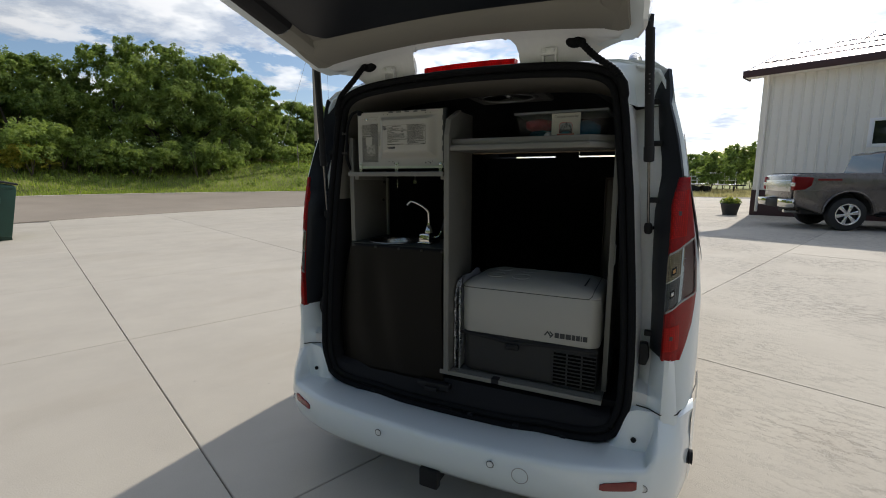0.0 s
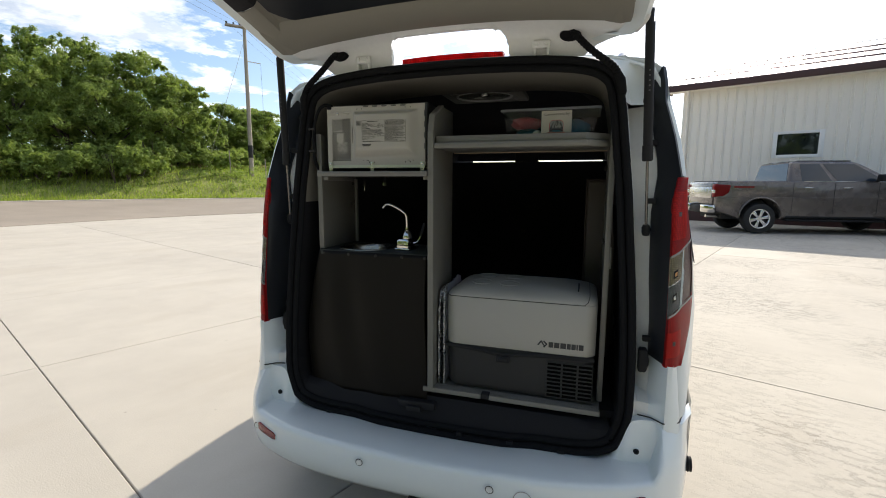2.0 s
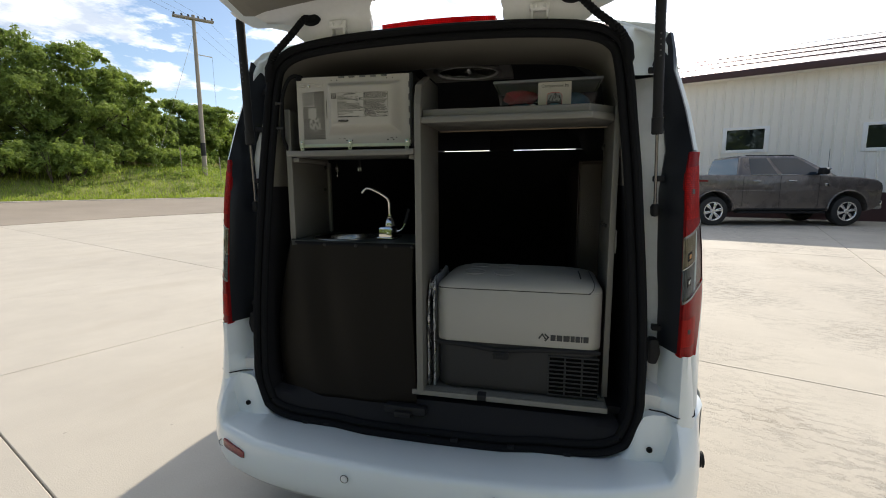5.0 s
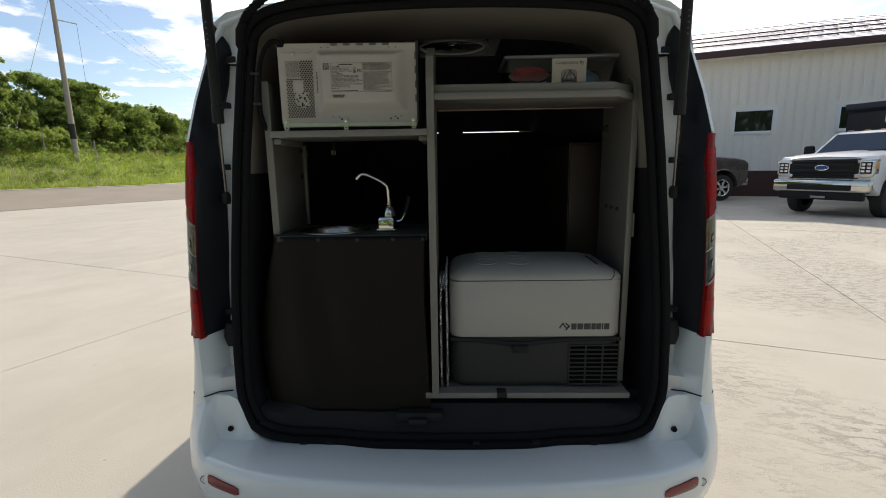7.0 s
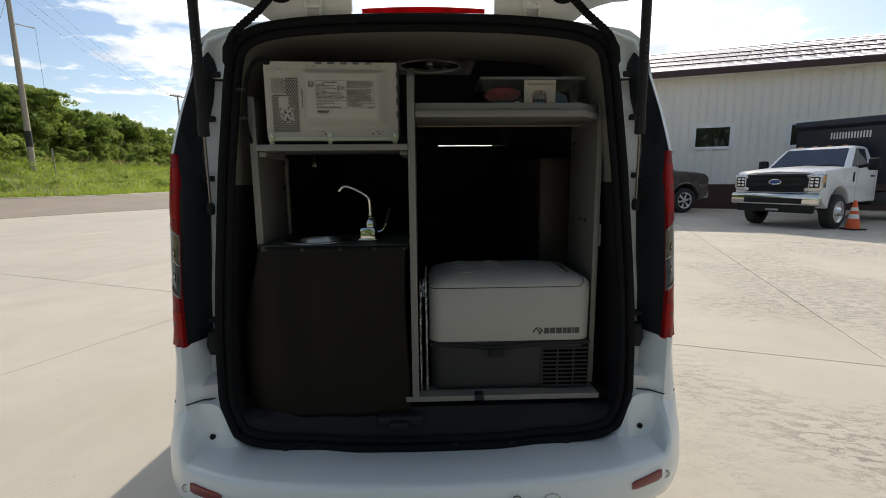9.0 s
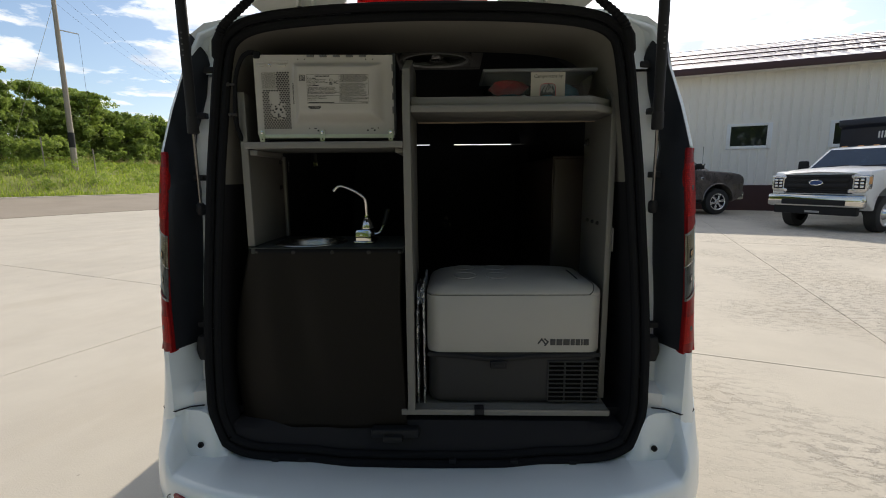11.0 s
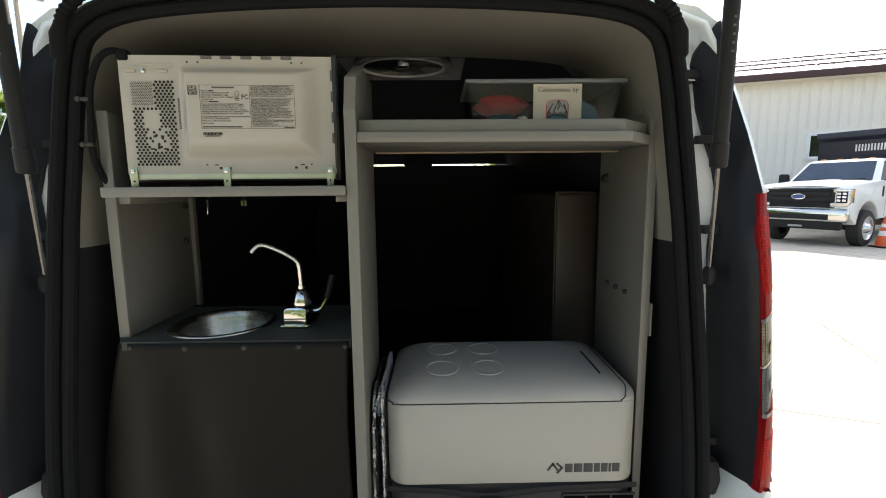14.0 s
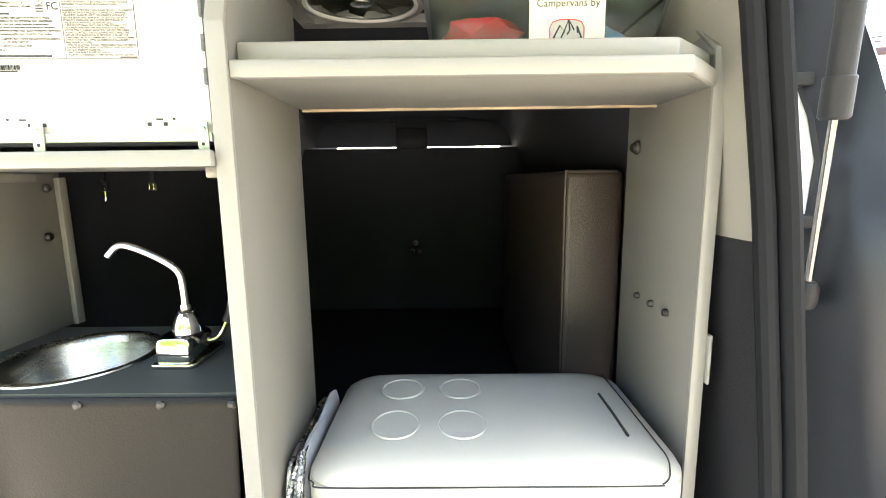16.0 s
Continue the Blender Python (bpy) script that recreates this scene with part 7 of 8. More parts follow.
def greenhouse(parent, paint, zb, zr, low, high, yb, yr, panes, glass_mat=None):
    """A cab above the belt line. low, high: (x rear, x front) at the belt and the roof; panes: spans along the side."""
    def ring(x0, x1, y, z, r=0.1):
        out = []
        for cx, cy, a0 in ((x1 - r, y - r, 0), (x0 + r, y - r, 90), (x0 + r, -y + r, 180), (x1 - r, -y + r, 270)):
            out += [(cx + r * math.cos(radians(a0 + 30 * i)), cy + r * math.sin(radians(a0 + 30 * i)), z) for i in range(4)]
        return out
    lv = [(0.0, 0), (0.85, 0), (0.95, 0.03), (1.0, 0.12)]
    rings = []
    for f, ins in lv:
        x0, x1 = low[0] + (high[0] - low[0]) * f + ins, low[1] + (high[1] - low[1]) * f - ins
        y = yb + (yr - yb) * f - ins
        rings.append(ring(x0, x1, y, zb + (zr - zb) * f))
    cab = part("cab", loft(rings, closed=True, caps=True), paint, parent)
    g = glass_mat or CARGLASS
    def at(u, f, s):
        x0, x1 = low[0] + (high[0] - low[0]) * f, low[1] + (high[1] - low[1]) * f
        return Vector((x0 + (x1 - x0) * u, s * (yb + (yr - yb) * f + 0.006), zb + (zr - zb) * f))
    for s in (1, -1):
        for u0, u1 in panes:
            q = [at(u0, 0.06, s), at(u1, 0.06, s), at(u1 - (0.02 if u1 > 0.9 else 0), 0.86, s), at(u0, 0.86, s)]
            bm = BM()
            bm.faces.new([bm.verts.new(p) for p in q])
            bm.faces.new([bm.verts.new(p - Vector((0, s * 0.01, 0))) for p in q])
            part("side_pane", bm, g, cab)
    for end, sg in ((1, 1), (0, -1)):
        def e(v, f):
            x = (low[end] + (high[end] - low[end]) * f) + sg * 0.006
            return Vector((x, v * (yb + (yr - yb) * f), zb + (zr - zb) * f))
        bm = BM()
        q = [e(-0.89, 0.04), e(0.89, 0.04), e(0.87, 0.88), e(-0.87, 0.88)]
        bm.faces.new([bm.verts.new(p) for p in q]), bm.faces.new([bm.verts.new(p - Vector((sg * 0.01, 0, 0))) for p in q])
        part("windscreen" if end else "rear_pane", bm, g, cab)
    return cab


def pickup():
    t = thing("pickup_truck", "bronze four-door pickup truck parked by the building", "pickup truck")
    wb, r, hw = 3.68, 0.415, 0.985
    side = [(-1.12, 0.62)] + arc(0, 0.45, 0.52, 185, -5)[0:13] + [(0.62, 0.44), (3.08, 0.44)] + arc(wb, 0.45, 0.52, 185, -5) + [(4.42, 0.50), (4.56, 0.60), (4.60, 1.05), (4.56, 1.20), (4.42, 1.29), (4.1, 1.345), (3.3, 1.40), (2.95, 1.43), (-0.2, 1.44), (-1.16, 1.42), (-1.19, 1.32), (-1.17, 0.75)]
    b = part("body", prism(side, -hw, hw, "y", 0.035, seg=3), BRONZE, t, "bronze painted body", smooth=40)
    for s in (1, -1):
        part("body_crease", box(-1.1, 4.3, s * hw - 0.01, s * hw + 0.008, 0.985, 1.005, 0.004), BRONZE, b)
        part("sill_trim", box(0.65, 3.1, s * 0.96 - 0.03, s * 0.96 + 0.03, 0.44, 0.50, 0.01), BLACK, b)
        part("running_board", box(0.65, 3.05, s * 0.95 - 0.12, s * 0.95 + 0.10, 0.36, 0.41, 0.015), BLACK, t, "black running board with a chrome edge")
        part("running_board_edge", box(0.65, 3.05, s * 1.052 - 0.006, s * 1.052 + 0.006, 0.375, 0.405, 0.003), CHROME, t)
        for cx in (0, wb):
            fl = tube([(x, s * (hw + 0.004), z) for x, z in arc(cx, 0.45, 0.545, 178, 2)], 0.042, 8, flat=(0.6, 1))
            part("wheel_flare", fl, BRONZE, b)
            part("wheel_well", prism(arc(cx, 0.45, 0.49, 180, 0), s * 0.62 - 0.01, s * 0.62 + 0.01, "y"), TIRE, b)
            wheel(t, cx, s * 0.87, r, 0.27, 6, ALLOY, s)
        for x in (1.02, 1.98):
            part("door_handle", box(x + 0.02, x + 0.24, s * (hw + 0.02) - 0.014, s * (hw + 0.02) + 0.014, 1.245, 1.28, 0.01), CHROME, b, "chrome door handle")
        for x in (0.78, 1.80, 2.86):
            part("door_gap", box(x, x + 0.012, s * hw - 0.004, s * hw + 0.0015, 0.56, 1.40), BLACK, b)
        lamp = part("tail_lamp", prism([(-1.225, 1.00), (-0.98, 1.02), (-0.84, 1.12), (-0.80, 1.33), (-1.225, 1.36)], s * 0.905 - 0.09, s * 0.905 + 0.09, "y", 0.025), RED, t, "red tail lamp with a clear middle")
        part("clear_window", box(-1.232, -1.02, s * 0.90 - 0.092, s * 0.90 + 0.097, 1.10, 1.20, 0.01), LAMPIN, lamp)
        m = box(2.72, 2.92, s * 1.16 - 0.11, s * 1.16 + 0.11, 1.44, 1.62, 0.04)
        mo = part("mirror", m, BLACK, t, "black mirror with a chrome cap")
        part("mirror_cap", box(2.80, 2.935, s * 1.18 - 0.10, s * 1.18 + 0.10, 1.55, 1.63, 0.03), CHROME, mo)
        part("mirror_arm", tube([(2.82, s * 0.92, 1.44), (2.82, s * 1.08, 1.48)], 0.03, 8), BLACK, mo)
        part("fender_badge", box(3.02, 3.14, s * hw - 0.004, s * hw + 0.008, 1.10, 1.20, 0.01), CHROME, b)
        part("box_lettering", box(-0.72, -0.20, s * hw - 0.004, s * hw + 0.002, 1.25, 1.30), REFLECTOR, b)
        part("headlamp", box(4.42, 4.60, s * 0.83 - 0.14, s * 0.83 + 0.14, 0.95, 1.16, 0.03), LAMPIN, t)
    greenhouse(t, BRONZE, 1.39, 1.985, (0.66, 3.40), (0.76, 2.34), 0.955, 0.78, ((0.125, 0.405), (0.455, 0.90)))
    for s in (1, -1):
        part("window_strip", box(1.02, 3.0, s * 0.975 - 0.012, s * 0.975 + 0.004, 1.425, 1.44, 0.003), CHROME, t, "chrome strip under the windows")
        part("roof_rail_cover", box(0.95, 2.3, s * 0.66 - 0.03, s * 0.66 + 0.03, 1.972, 2.0, 0.01), BLACK, t)
    # load bed, tailgate and bumpers
    part("bed_cover", box(-1.10, 0.66, -0.86, 0.86, 1.40, 1.445, 0.02), BLACK, t, "black bed cover")
    gt = part("tailgate", box(-1.215, -1.17, -0.84, 0.84, 0.78, 1.38, 0.02), BRONZE, t)
    part("tailgate_band", box(-1.235, -1.21, -0.80, 0.80, 0.96, 1.27, 0.015), LAMPIN, gt, "satin silver tailgate band")
    for y0, y1 in ((-0.96, -0.42), (0.42, 0.96)):
        part("rear_bumper", box(-1.36, -1.15, y0, y1, 0.56, 0.78, 0.03), CHROME, t, "chrome rear bumper end")
    part("bumper_step", box(-1.33, -1.13, -0.42, 0.42, 0.54, 0.76, 0.03), BLACK, t, "black bumper step")
    part("plate", box(-1.325, -1.30, -0.16, 0.16, 0.58, 0.73, 0.005), PAPER, t, "plain number plate")
    part("front_bumper", box(4.45, 4.66, -0.94, 0.94, 0.48, 0.72, 0.04), CHROME, t)
    part("exhaust", tube([(-0.7, -0.5, 0.45), (-1.1, -0.62, 0.46), (-1.28, -0.66, 0.46)], 0.045, 12), CHROME, t)
    part("aerial", tube([(3.15, -0.85, 1.38), (3.13, -0.86, 2.15)], 0.006, 6), BLACK, t, "thin whip aerial")
    part("roof_lamp", box(0.98, 1.06, -0.12, 0.12, 1.925, 1.955, 0.01), RED, t)
    part("underbody", box(-0.9, 4.2, -0.7, 0.7, 0.38, 0.6, 0.03), TIRE, t)
    t.matrix_basis = pose(5.23, 15.08, 0, 0, 0, 9.0) @ Matrix.Diagonal((1.06, 1.07, 1.08, 1))


pickup()


def dump_truck():
    t = thing("dump_truck", "white cab truck with a navy blue dump body", "dump truck")
    wb, r, hw = 4.3, 0.42, 0.98
    side = [(2.35, 0.62), (wb - 0.60, 0.62)] + arc(wb, 0.50, 0.53, 170, 0) + [(wb + 0.72, 0.62), (wb + 0.90, 0.72), (wb + 0.92, 1.28), (wb + 0.80, 1.42), (wb - 0.2, 1.50), (wb - 0.6, 1.52), (2.35, 1.45)]
    b = part("body", prism(side, -hw, hw, "y", 0.04, seg=3), TRUCKWHITE, t, "white painted cab body", smooth=40)
    greenhouse(t, TRUCKWHITE, 1.46, 2.06, (2.40, wb - 0.35), (2.55, 3.25), 0.95, 0.76, ((0.30, 0.72), (0.74, 0.92)))
    f = wb + 0.90
    hood = loft([[(x, y, z) for y, z in ((-0.85, 1.46 + d), (-0.72, 1.52 + d), (-0.5, 1.535 + d), (0.0, 1.56 + d), (0.5, 1.535 + d), (0.72, 1.52 + d), (0.85, 1.46 + d))] for x, d in ((wb - 0.45, 0.0), (wb + 0.3, -0.035), (wb + 0.72, -0.075), (f - 0.02, -0.15))])
    part("bonnet", hood, TRUCKWHITE, b)
    # front: grille with bars, lamps, bumper
    gr = part("grille", box(f - 0.02, f + 0.035, -0.70, 0.70, 0.90, 1.345, 0.02), BLACK, t, "black barred grille")
    for z0, z1 in ((0.925, 0.955), (0.985, 1.005), (1.04, 1.12), (1.17, 1.25), (1.285, 1.305)):
        part("grille_bar", box(f + 0.02, f + 0.06, -0.63, 0.63, z0, z1, 0.010), BLACK, gr)
    part("maker_oval", lathe([(0.0, -0.012), (0.12, -0.012), (0.125, 0.0), (0.0, 0.0)], (f + 0.075, 0, 1.15), "x", 28, m=Matrix.Translation((0, 0, 1.15)) @ Matrix.Diagonal((1, 1.0, 0.42, 1)) @ Matrix.Translation((0, 0, -1.15))), BLUEOVAL, gr, "blue oval badge")
    ovr = [(0.0, 0.135 * math.cos(k * math.pi / 14), 1.15 + 0.058 * math.sin(k * math.pi / 14)) for k in range(28)]
    part("badge_ring", tube([(f + 0.072, y, z) for _, y, z in ovr], 0.012, 6, True), CHROME, gr, "chrome badge ring")
    for y in (-0.42, 0.28):
        part("wiper", tube([(wb - 0.30, y, 1.54), (wb - 0.36, y + 0.45, 1.56)], 0.014, 6), BLACK, t, "black windscreen wiper")
    for s in (1, -1):
        hl = part("headlamp", prism([(s * 0.66, 1.32), (s * 0.985, 1.33), (s * 0.985, 1.02), (s * 0.93, 0.93), (s * 0.62, 0.92), (s * 0.62, 1.00), (s * 0.70, 1.02), (s * 0.70, 1.24), (s * 0.66, 1.26)], f - 0.14, f + 0.045, "x", 0.012), LAMPIN, t, "clear headlamp with bright silver insides")
        part("lamp_bezel", box(f + 0.035, f + 0.050, s * 0.83 - 0.105, s * 0.83 + 0.105, 1.01, 1.27, 0.01), DARKGREY, hl, "dark housing")
        for z in (1.07, 1.145, 1.22):
            for y in (0.775, 0.875):
                part("lamp_eye", box(f + 0.045, f + 0.062, s * y - 0.036, s * y + 0.036, z - 0.026, z + 0.026, 0.012), ALLOY, hl, "bright lamp cell")
        part("lamp_brow", box(f + 0.03, f + 0.060, s * 0.84 - 0.135, s * 0.84 + 0.135, 1.275, 1.305, 0.008), ALLOY, hl)
        part("turn_lamp", box(f - 0.10, f + 0.03, s * 0.975 - 0.018, s * 0.975 + 0.018, 1.12, 1.29, 0.012), AMBER, t, "amber turn lamp")
        wheel(t, wb, s * 0.86, r, 0.26, 0, ALLOY, s)
        for y in (0.72, 1.0):
            wheel(t, 0.0, s * y, r, 0.24, 0, ALLOY, s)
        part("wheel_well", prism(arc(wb, 0.50, 0.52, 180, 0), s * 0.62 - 0.01, s * 0.62 + 0.01, "y"), TIRE, b)
        part("door_handle", box(2.60, 2.78, s * (hw + 0.018) - 0.012, s * (hw + 0.018) + 0.012, 1.26, 1.30, 0.008), BLACK, b)
        for x in (2.50, 3.52):
            part("door_gap", box(x, x + 0.012, s * hw - 0.004, s * hw + 0.0015, 0.66, 1.44), GREYPRINT, b)
        part("fender_vent", box(3.66, 3.74, s * hw - 0.003, s * hw + 0.008, 1.14, 1.38, 0.01), BLACK, b)
        mo = part("mirror", box(3.34, 3.48, s * 1.25 - 0.12, s * 1.25 + 0.12, 1.42, 1.72, 0.05), BLACK, t, "tall black towing mirror")
        part("mirror_arm", tube([(3.45, s * 0.93, 1.50), (3.45, s * 1.2, 1.56)], 0.04, 8), BLACK, mo)
    bp = part("front_bumper", box(f + 0.0, f + 0.16, -1.0, 1.0, 0.58, 0.88, 0.06), CHROME, t, "chrome front bumper")
    part("bumper_intake", box(f + 0.14, f + 0.165, -0.66, 0.66, 0.63, 0.76, 0.01), BLACK, bp)
    part("lower_valance", box(f - 0.05, f + 0.10, -0.86, 0.86, 0.40, 0.61, 0.03), BLACK, t)
    part("plate", box(f + 0.10, f + 0.115, -0.15, 0.15, 0.44, 0.49, 0.003), GREYPRINT, t, "plain plate")
    for y in (-0.5, -0.16, 0.16, 0.5):
        part("clearance_lamp", box(3.05, 3.14, y - 0.05, y + 0.05, 2.05, 2.085, 0.012), AMBER, t)
    # dump body
    d = part("dump_body", box(-1.7, 1.86, -1.14, 1.14, 1.05, 2.55, 0.04), NAVY, t, "navy blue steel dump body")
    part("cab_shield", prism([(1.865, 1.05), (1.95, 1.05), (1.95, 2.62), (2.12, 2.70), (2.12, 2.86), (1.865, 2.86)], -1.15, 1.15, "y", 0.015), NAVY, d)
    for i in range(14):
        y = -0.30 + i * 0.066
        part("shield_slot", box(1.951, 1.956, y, y + 0.034, 2.32, 2.50), PAPER, d, "pale slot of the front board")
    for x in (-1.6, -0.7, 0.2, 1.1):
        for s in (1, -1):
            part("body_rib", box(x, x + 0.1, s * 1.15 - 0.03, s * 1.15 + 0.03, 1.1, 2.5, 0.01), NAVY, d)
    part("frame_rail", box(-1.2, 4.6, -0.42, 0.42, 0.55, 0.80, 0.02), TIRE, t)
    part("fuel_tank", box(1.0, 2.3, 0.45, 0.9, 0.5, 0.85, 0.05), BLACK, t)
    a = 206.0
    c = Vector((9.60, 10.20, 0)) - Vector((math.cos(radians(a)), math.sin(radians(a)), 0)) * wb
    t.matrix_basis = pose(c.x, c.y, 0, 0, 0, a)


BLUEOVAL = mat("blue_badge", (0.02, 0.06, 0.22), 0.2, var=0.05, bump=0.0, coat=0.5)
dump_truck()


def cone(x, y):
    c = thing("traffic_cone", "orange traffic cone with white bands on concrete", "traffic cone", (x, y, 0))
    part("foot", box(x - 0.19, x + 0.19, y - 0.19, y + 0.19, 0, 0.035, 0.012), BLACK, c, "black square foot")
    part("cone_body", lathe([(0.15, 0.03), (0.145, 0.05), (0.03, 0.70), (0.0, 0.705)], (x, y, 0), "z", 24), ORANGE, c)
    for z0, z1 in ((0.27, 0.38), (0.46, 0.54)):
        k = lambda z: 0.1465 - (z - 0.05) * 0.177 + 0.0015
        part("white_band", lathe([(k(z0), z0), (k(z1), z1)], (x, y, 0), "z", 24, cap=False), PAPER, c, "white reflective band")


cone(10.25, 9.12)


def dumpster():
    x, y = -13.35, 3.12
    d = thing("dumpster", "dark green steel dumpster at the edge of the lot", "dumpster", (x, y, 0))
    T = Matrix.Translation((x, y, 0)) @ pose(0, 0, 0, 0, 0, -20) @ Matrix.Diagonal((1, 1, 1.15, 1))
    def p(name, bm, m, par, lab=""):
        bm.transform(T)
        return part(name, bm, m, par, lab)
    b = p("bin", prism([(-0.6, 0.08), (0.55, 0.08), (0.72, 0.95), (0.72, 1.05), (-0.70, 1.32), (-0.72, 1.25)], -1.0, 1.0, "x", 0.015), GREENSTEEL, d)
    p("lid", prism([(-0.74, 1.33), (0.76, 1.06), (0.76, 1.10), (-0.74, 1.38)], -1.02, 1.02, "x", 0.01), TIRE, d, "black plastic lid")
    for s in (1, -1):
        p("lift_pocket", box(s * 1.06 - 0.07, s * 1.06 + 0.07, -0.45, 0.45, 0.72, 0.86, 0.01), GREENSTEEL, b)
        p("skid", box(s * 0.8 - 0.06, s * 0.8 + 0.06, -0.6, 0.55, 0.0, 0.09, 0.01), GREENSTEEL, b)
        p("rim_rail", box(s * 1.0 - 0.03, s * 1.0 + 0.03, -0.7, 0.7, 1.0, 1.06, 0.01), GREENSTEEL, b)
    p("warning_sticker", box(1.001, 1.004, -0.5, -0.36, 0.98, 1.05), PAPER, b)


dumpster()


def flower_pot():
    x, y = 3.35, 19.25
    f = thing("flower_pot", "dark tub planted with small yellow flowers", "flower pot", (x, y, 0))
    part("tub", lathe([(0.0, 0.0), (0.24, 0.0), (0.33, 0.40), (0.35, 0.42), (0.33, 0.45), (0.30, 0.42), (0.0, 0.40)], (x, y, 0), "z", 24), STONEPOT, f)
    rnd = random.Random(9)
    for name, m, k, z1 in (("foliage", LEAF2, 260, 0.68), ("blossom", YELLOW, 60, 0.74)):
        bm = BM()
        for i in range(k):
            a, q = rnd.uniform(0, 6.28), rnd.uniform(0, 0.34) ** 1
            c = Vector((x + q * math.cos(a), y + q * math.sin(a), rnd.uniform(0.42, z1 - q * 0.3)))
            s = rnd.uniform(0.03, 0.06)
            e = Euler((rnd.uniform(-1, 1), rnd.uniform(-1, 1), a)).to_matrix()
            bm.faces.new([bm.verts.new(c + e @ Vector(v) * s) for v in ((-1, -0.6, 0), (1, -0.6, 0.3), (1, 0.6, 0), (-1, 0.6, 0.3))])
        part(name, bm, m, f, smooth=0)


flower_pot()


def trailer(x, y, rot, label):
    t = thing("flatbed_trailer", label, "trailer", group="trailers behind the lot")
    part("deck", box(-3, 3, -1.1, 1.1, 0.75, 0.9, 0.02), LAMPIN, t)
    for i in range(7):
        for s in (1, -1):
            part("stake", box(-3 + i * 0.98, -2.93 + i * 0.98, s * 1.08 - 0.03, s * 1.08 + 0.03, 0.9, 2.1), VINYLWHITE, t)
    for s in (1, -1):
        for z in (1.3, 1.7, 2.1):
            part("side_rail", box(-3, 3, s * 1.08 - 0.02, s * 1.08 + 0.02, z - 0.09, z), VINYLWHITE, t)
        for wx in (-0.5, 0.5):
            part("wheel", lathe([(0.0, -0.1), (0.3, -0.1), (0.36, -0.06), (0.36, 0.06), (0.3, 0.1), (0.0, 0.1)], (wx, s * 1.0, 0.36), "y", 20), TIRE, t)
    part("drawbar", prism([(3.0, -0.5), (4.2, -0.05), (4.2, 0.05), (3.0, 0.5)], 0.7, 0.82, "z"), BLACK, t)
    t.matrix_basis = pose(x, y, 0, 0, 0, rot)


trailer(4.6, 52, 8, "white railed flatbed trailer in the far yard")
trailer(3.8, 57, -4, "white railed flatbed trailer beyond another trailer")

# ---- trees, grass, poles ----
def from_arrays(name, verts, faces, material, parent=None, label=""):
    me = bpy.data.meshes.new(name)
    me.from_pydata(verts, [], faces)
    me.materials.append(material)
    ob = new(name, me)
    ob.parent = parent
    if label:
        ob["label"] = label
    return ob


def leaf_cloud(rs, centres, radii, count, size, sprays=15):
    """Small leaves strewn over the sprays of lumpy clumps."""
    k = len(centres)
    d = rs.normal(size=(k, sprays, 3))
    d /= np.linalg.norm(d, axis=2)[:, :, None]
    d[:, :, 2] = np.where(d[:, :, 2] < -0.35, -d[:, :, 2], d[:, :, 2])
    spray = centres[:, None, :] + d * radii[:, None, :] * rs.uniform(0.45, 1.15, (k, sprays, 1))
    small = radii[:, None, :] * rs.uniform(0.15, 0.38, (k, sprays, 1))
    spray, small, out = spray.reshape(-1, 3), small.reshape(-1, 3), d.reshape(-1, 3)
    pick = rs.randint(0, k * sprays, count)
    q = rs.normal(size=(count, 3))
    q /= np.linalg.norm(q, axis=1)[:, None]
    p = spray[pick] + q * small[pick] * (rs.uniform(0.1, 1.3, count) ** 0.6)[:, None]
    n = out[pick] * 0.5 + q * 0.3 + rs.normal(size=(count, 3)) * 0.6 + np.array([0, 0, 0.35])
    n /= np.linalg.norm(n, axis=1)[:, None]
    a = np.cross(n, rs.normal(size=(count, 3)))
    a /= np.linalg.norm(a, axis=1)[:, None]
    b = np.cross(n, a)
    s = size * rs.uniform(0.5, 1.3, count)[:, None]
    v = np.stack([p - a * s, p - b * s * 0.5 + n * s * 0.2, p + a * s, p + b * s * 0.5 + n * s * 0.2], 1).reshape(-1, 3)
    f = np.arange(count * 4).reshape(-1, 4)
    return v, f


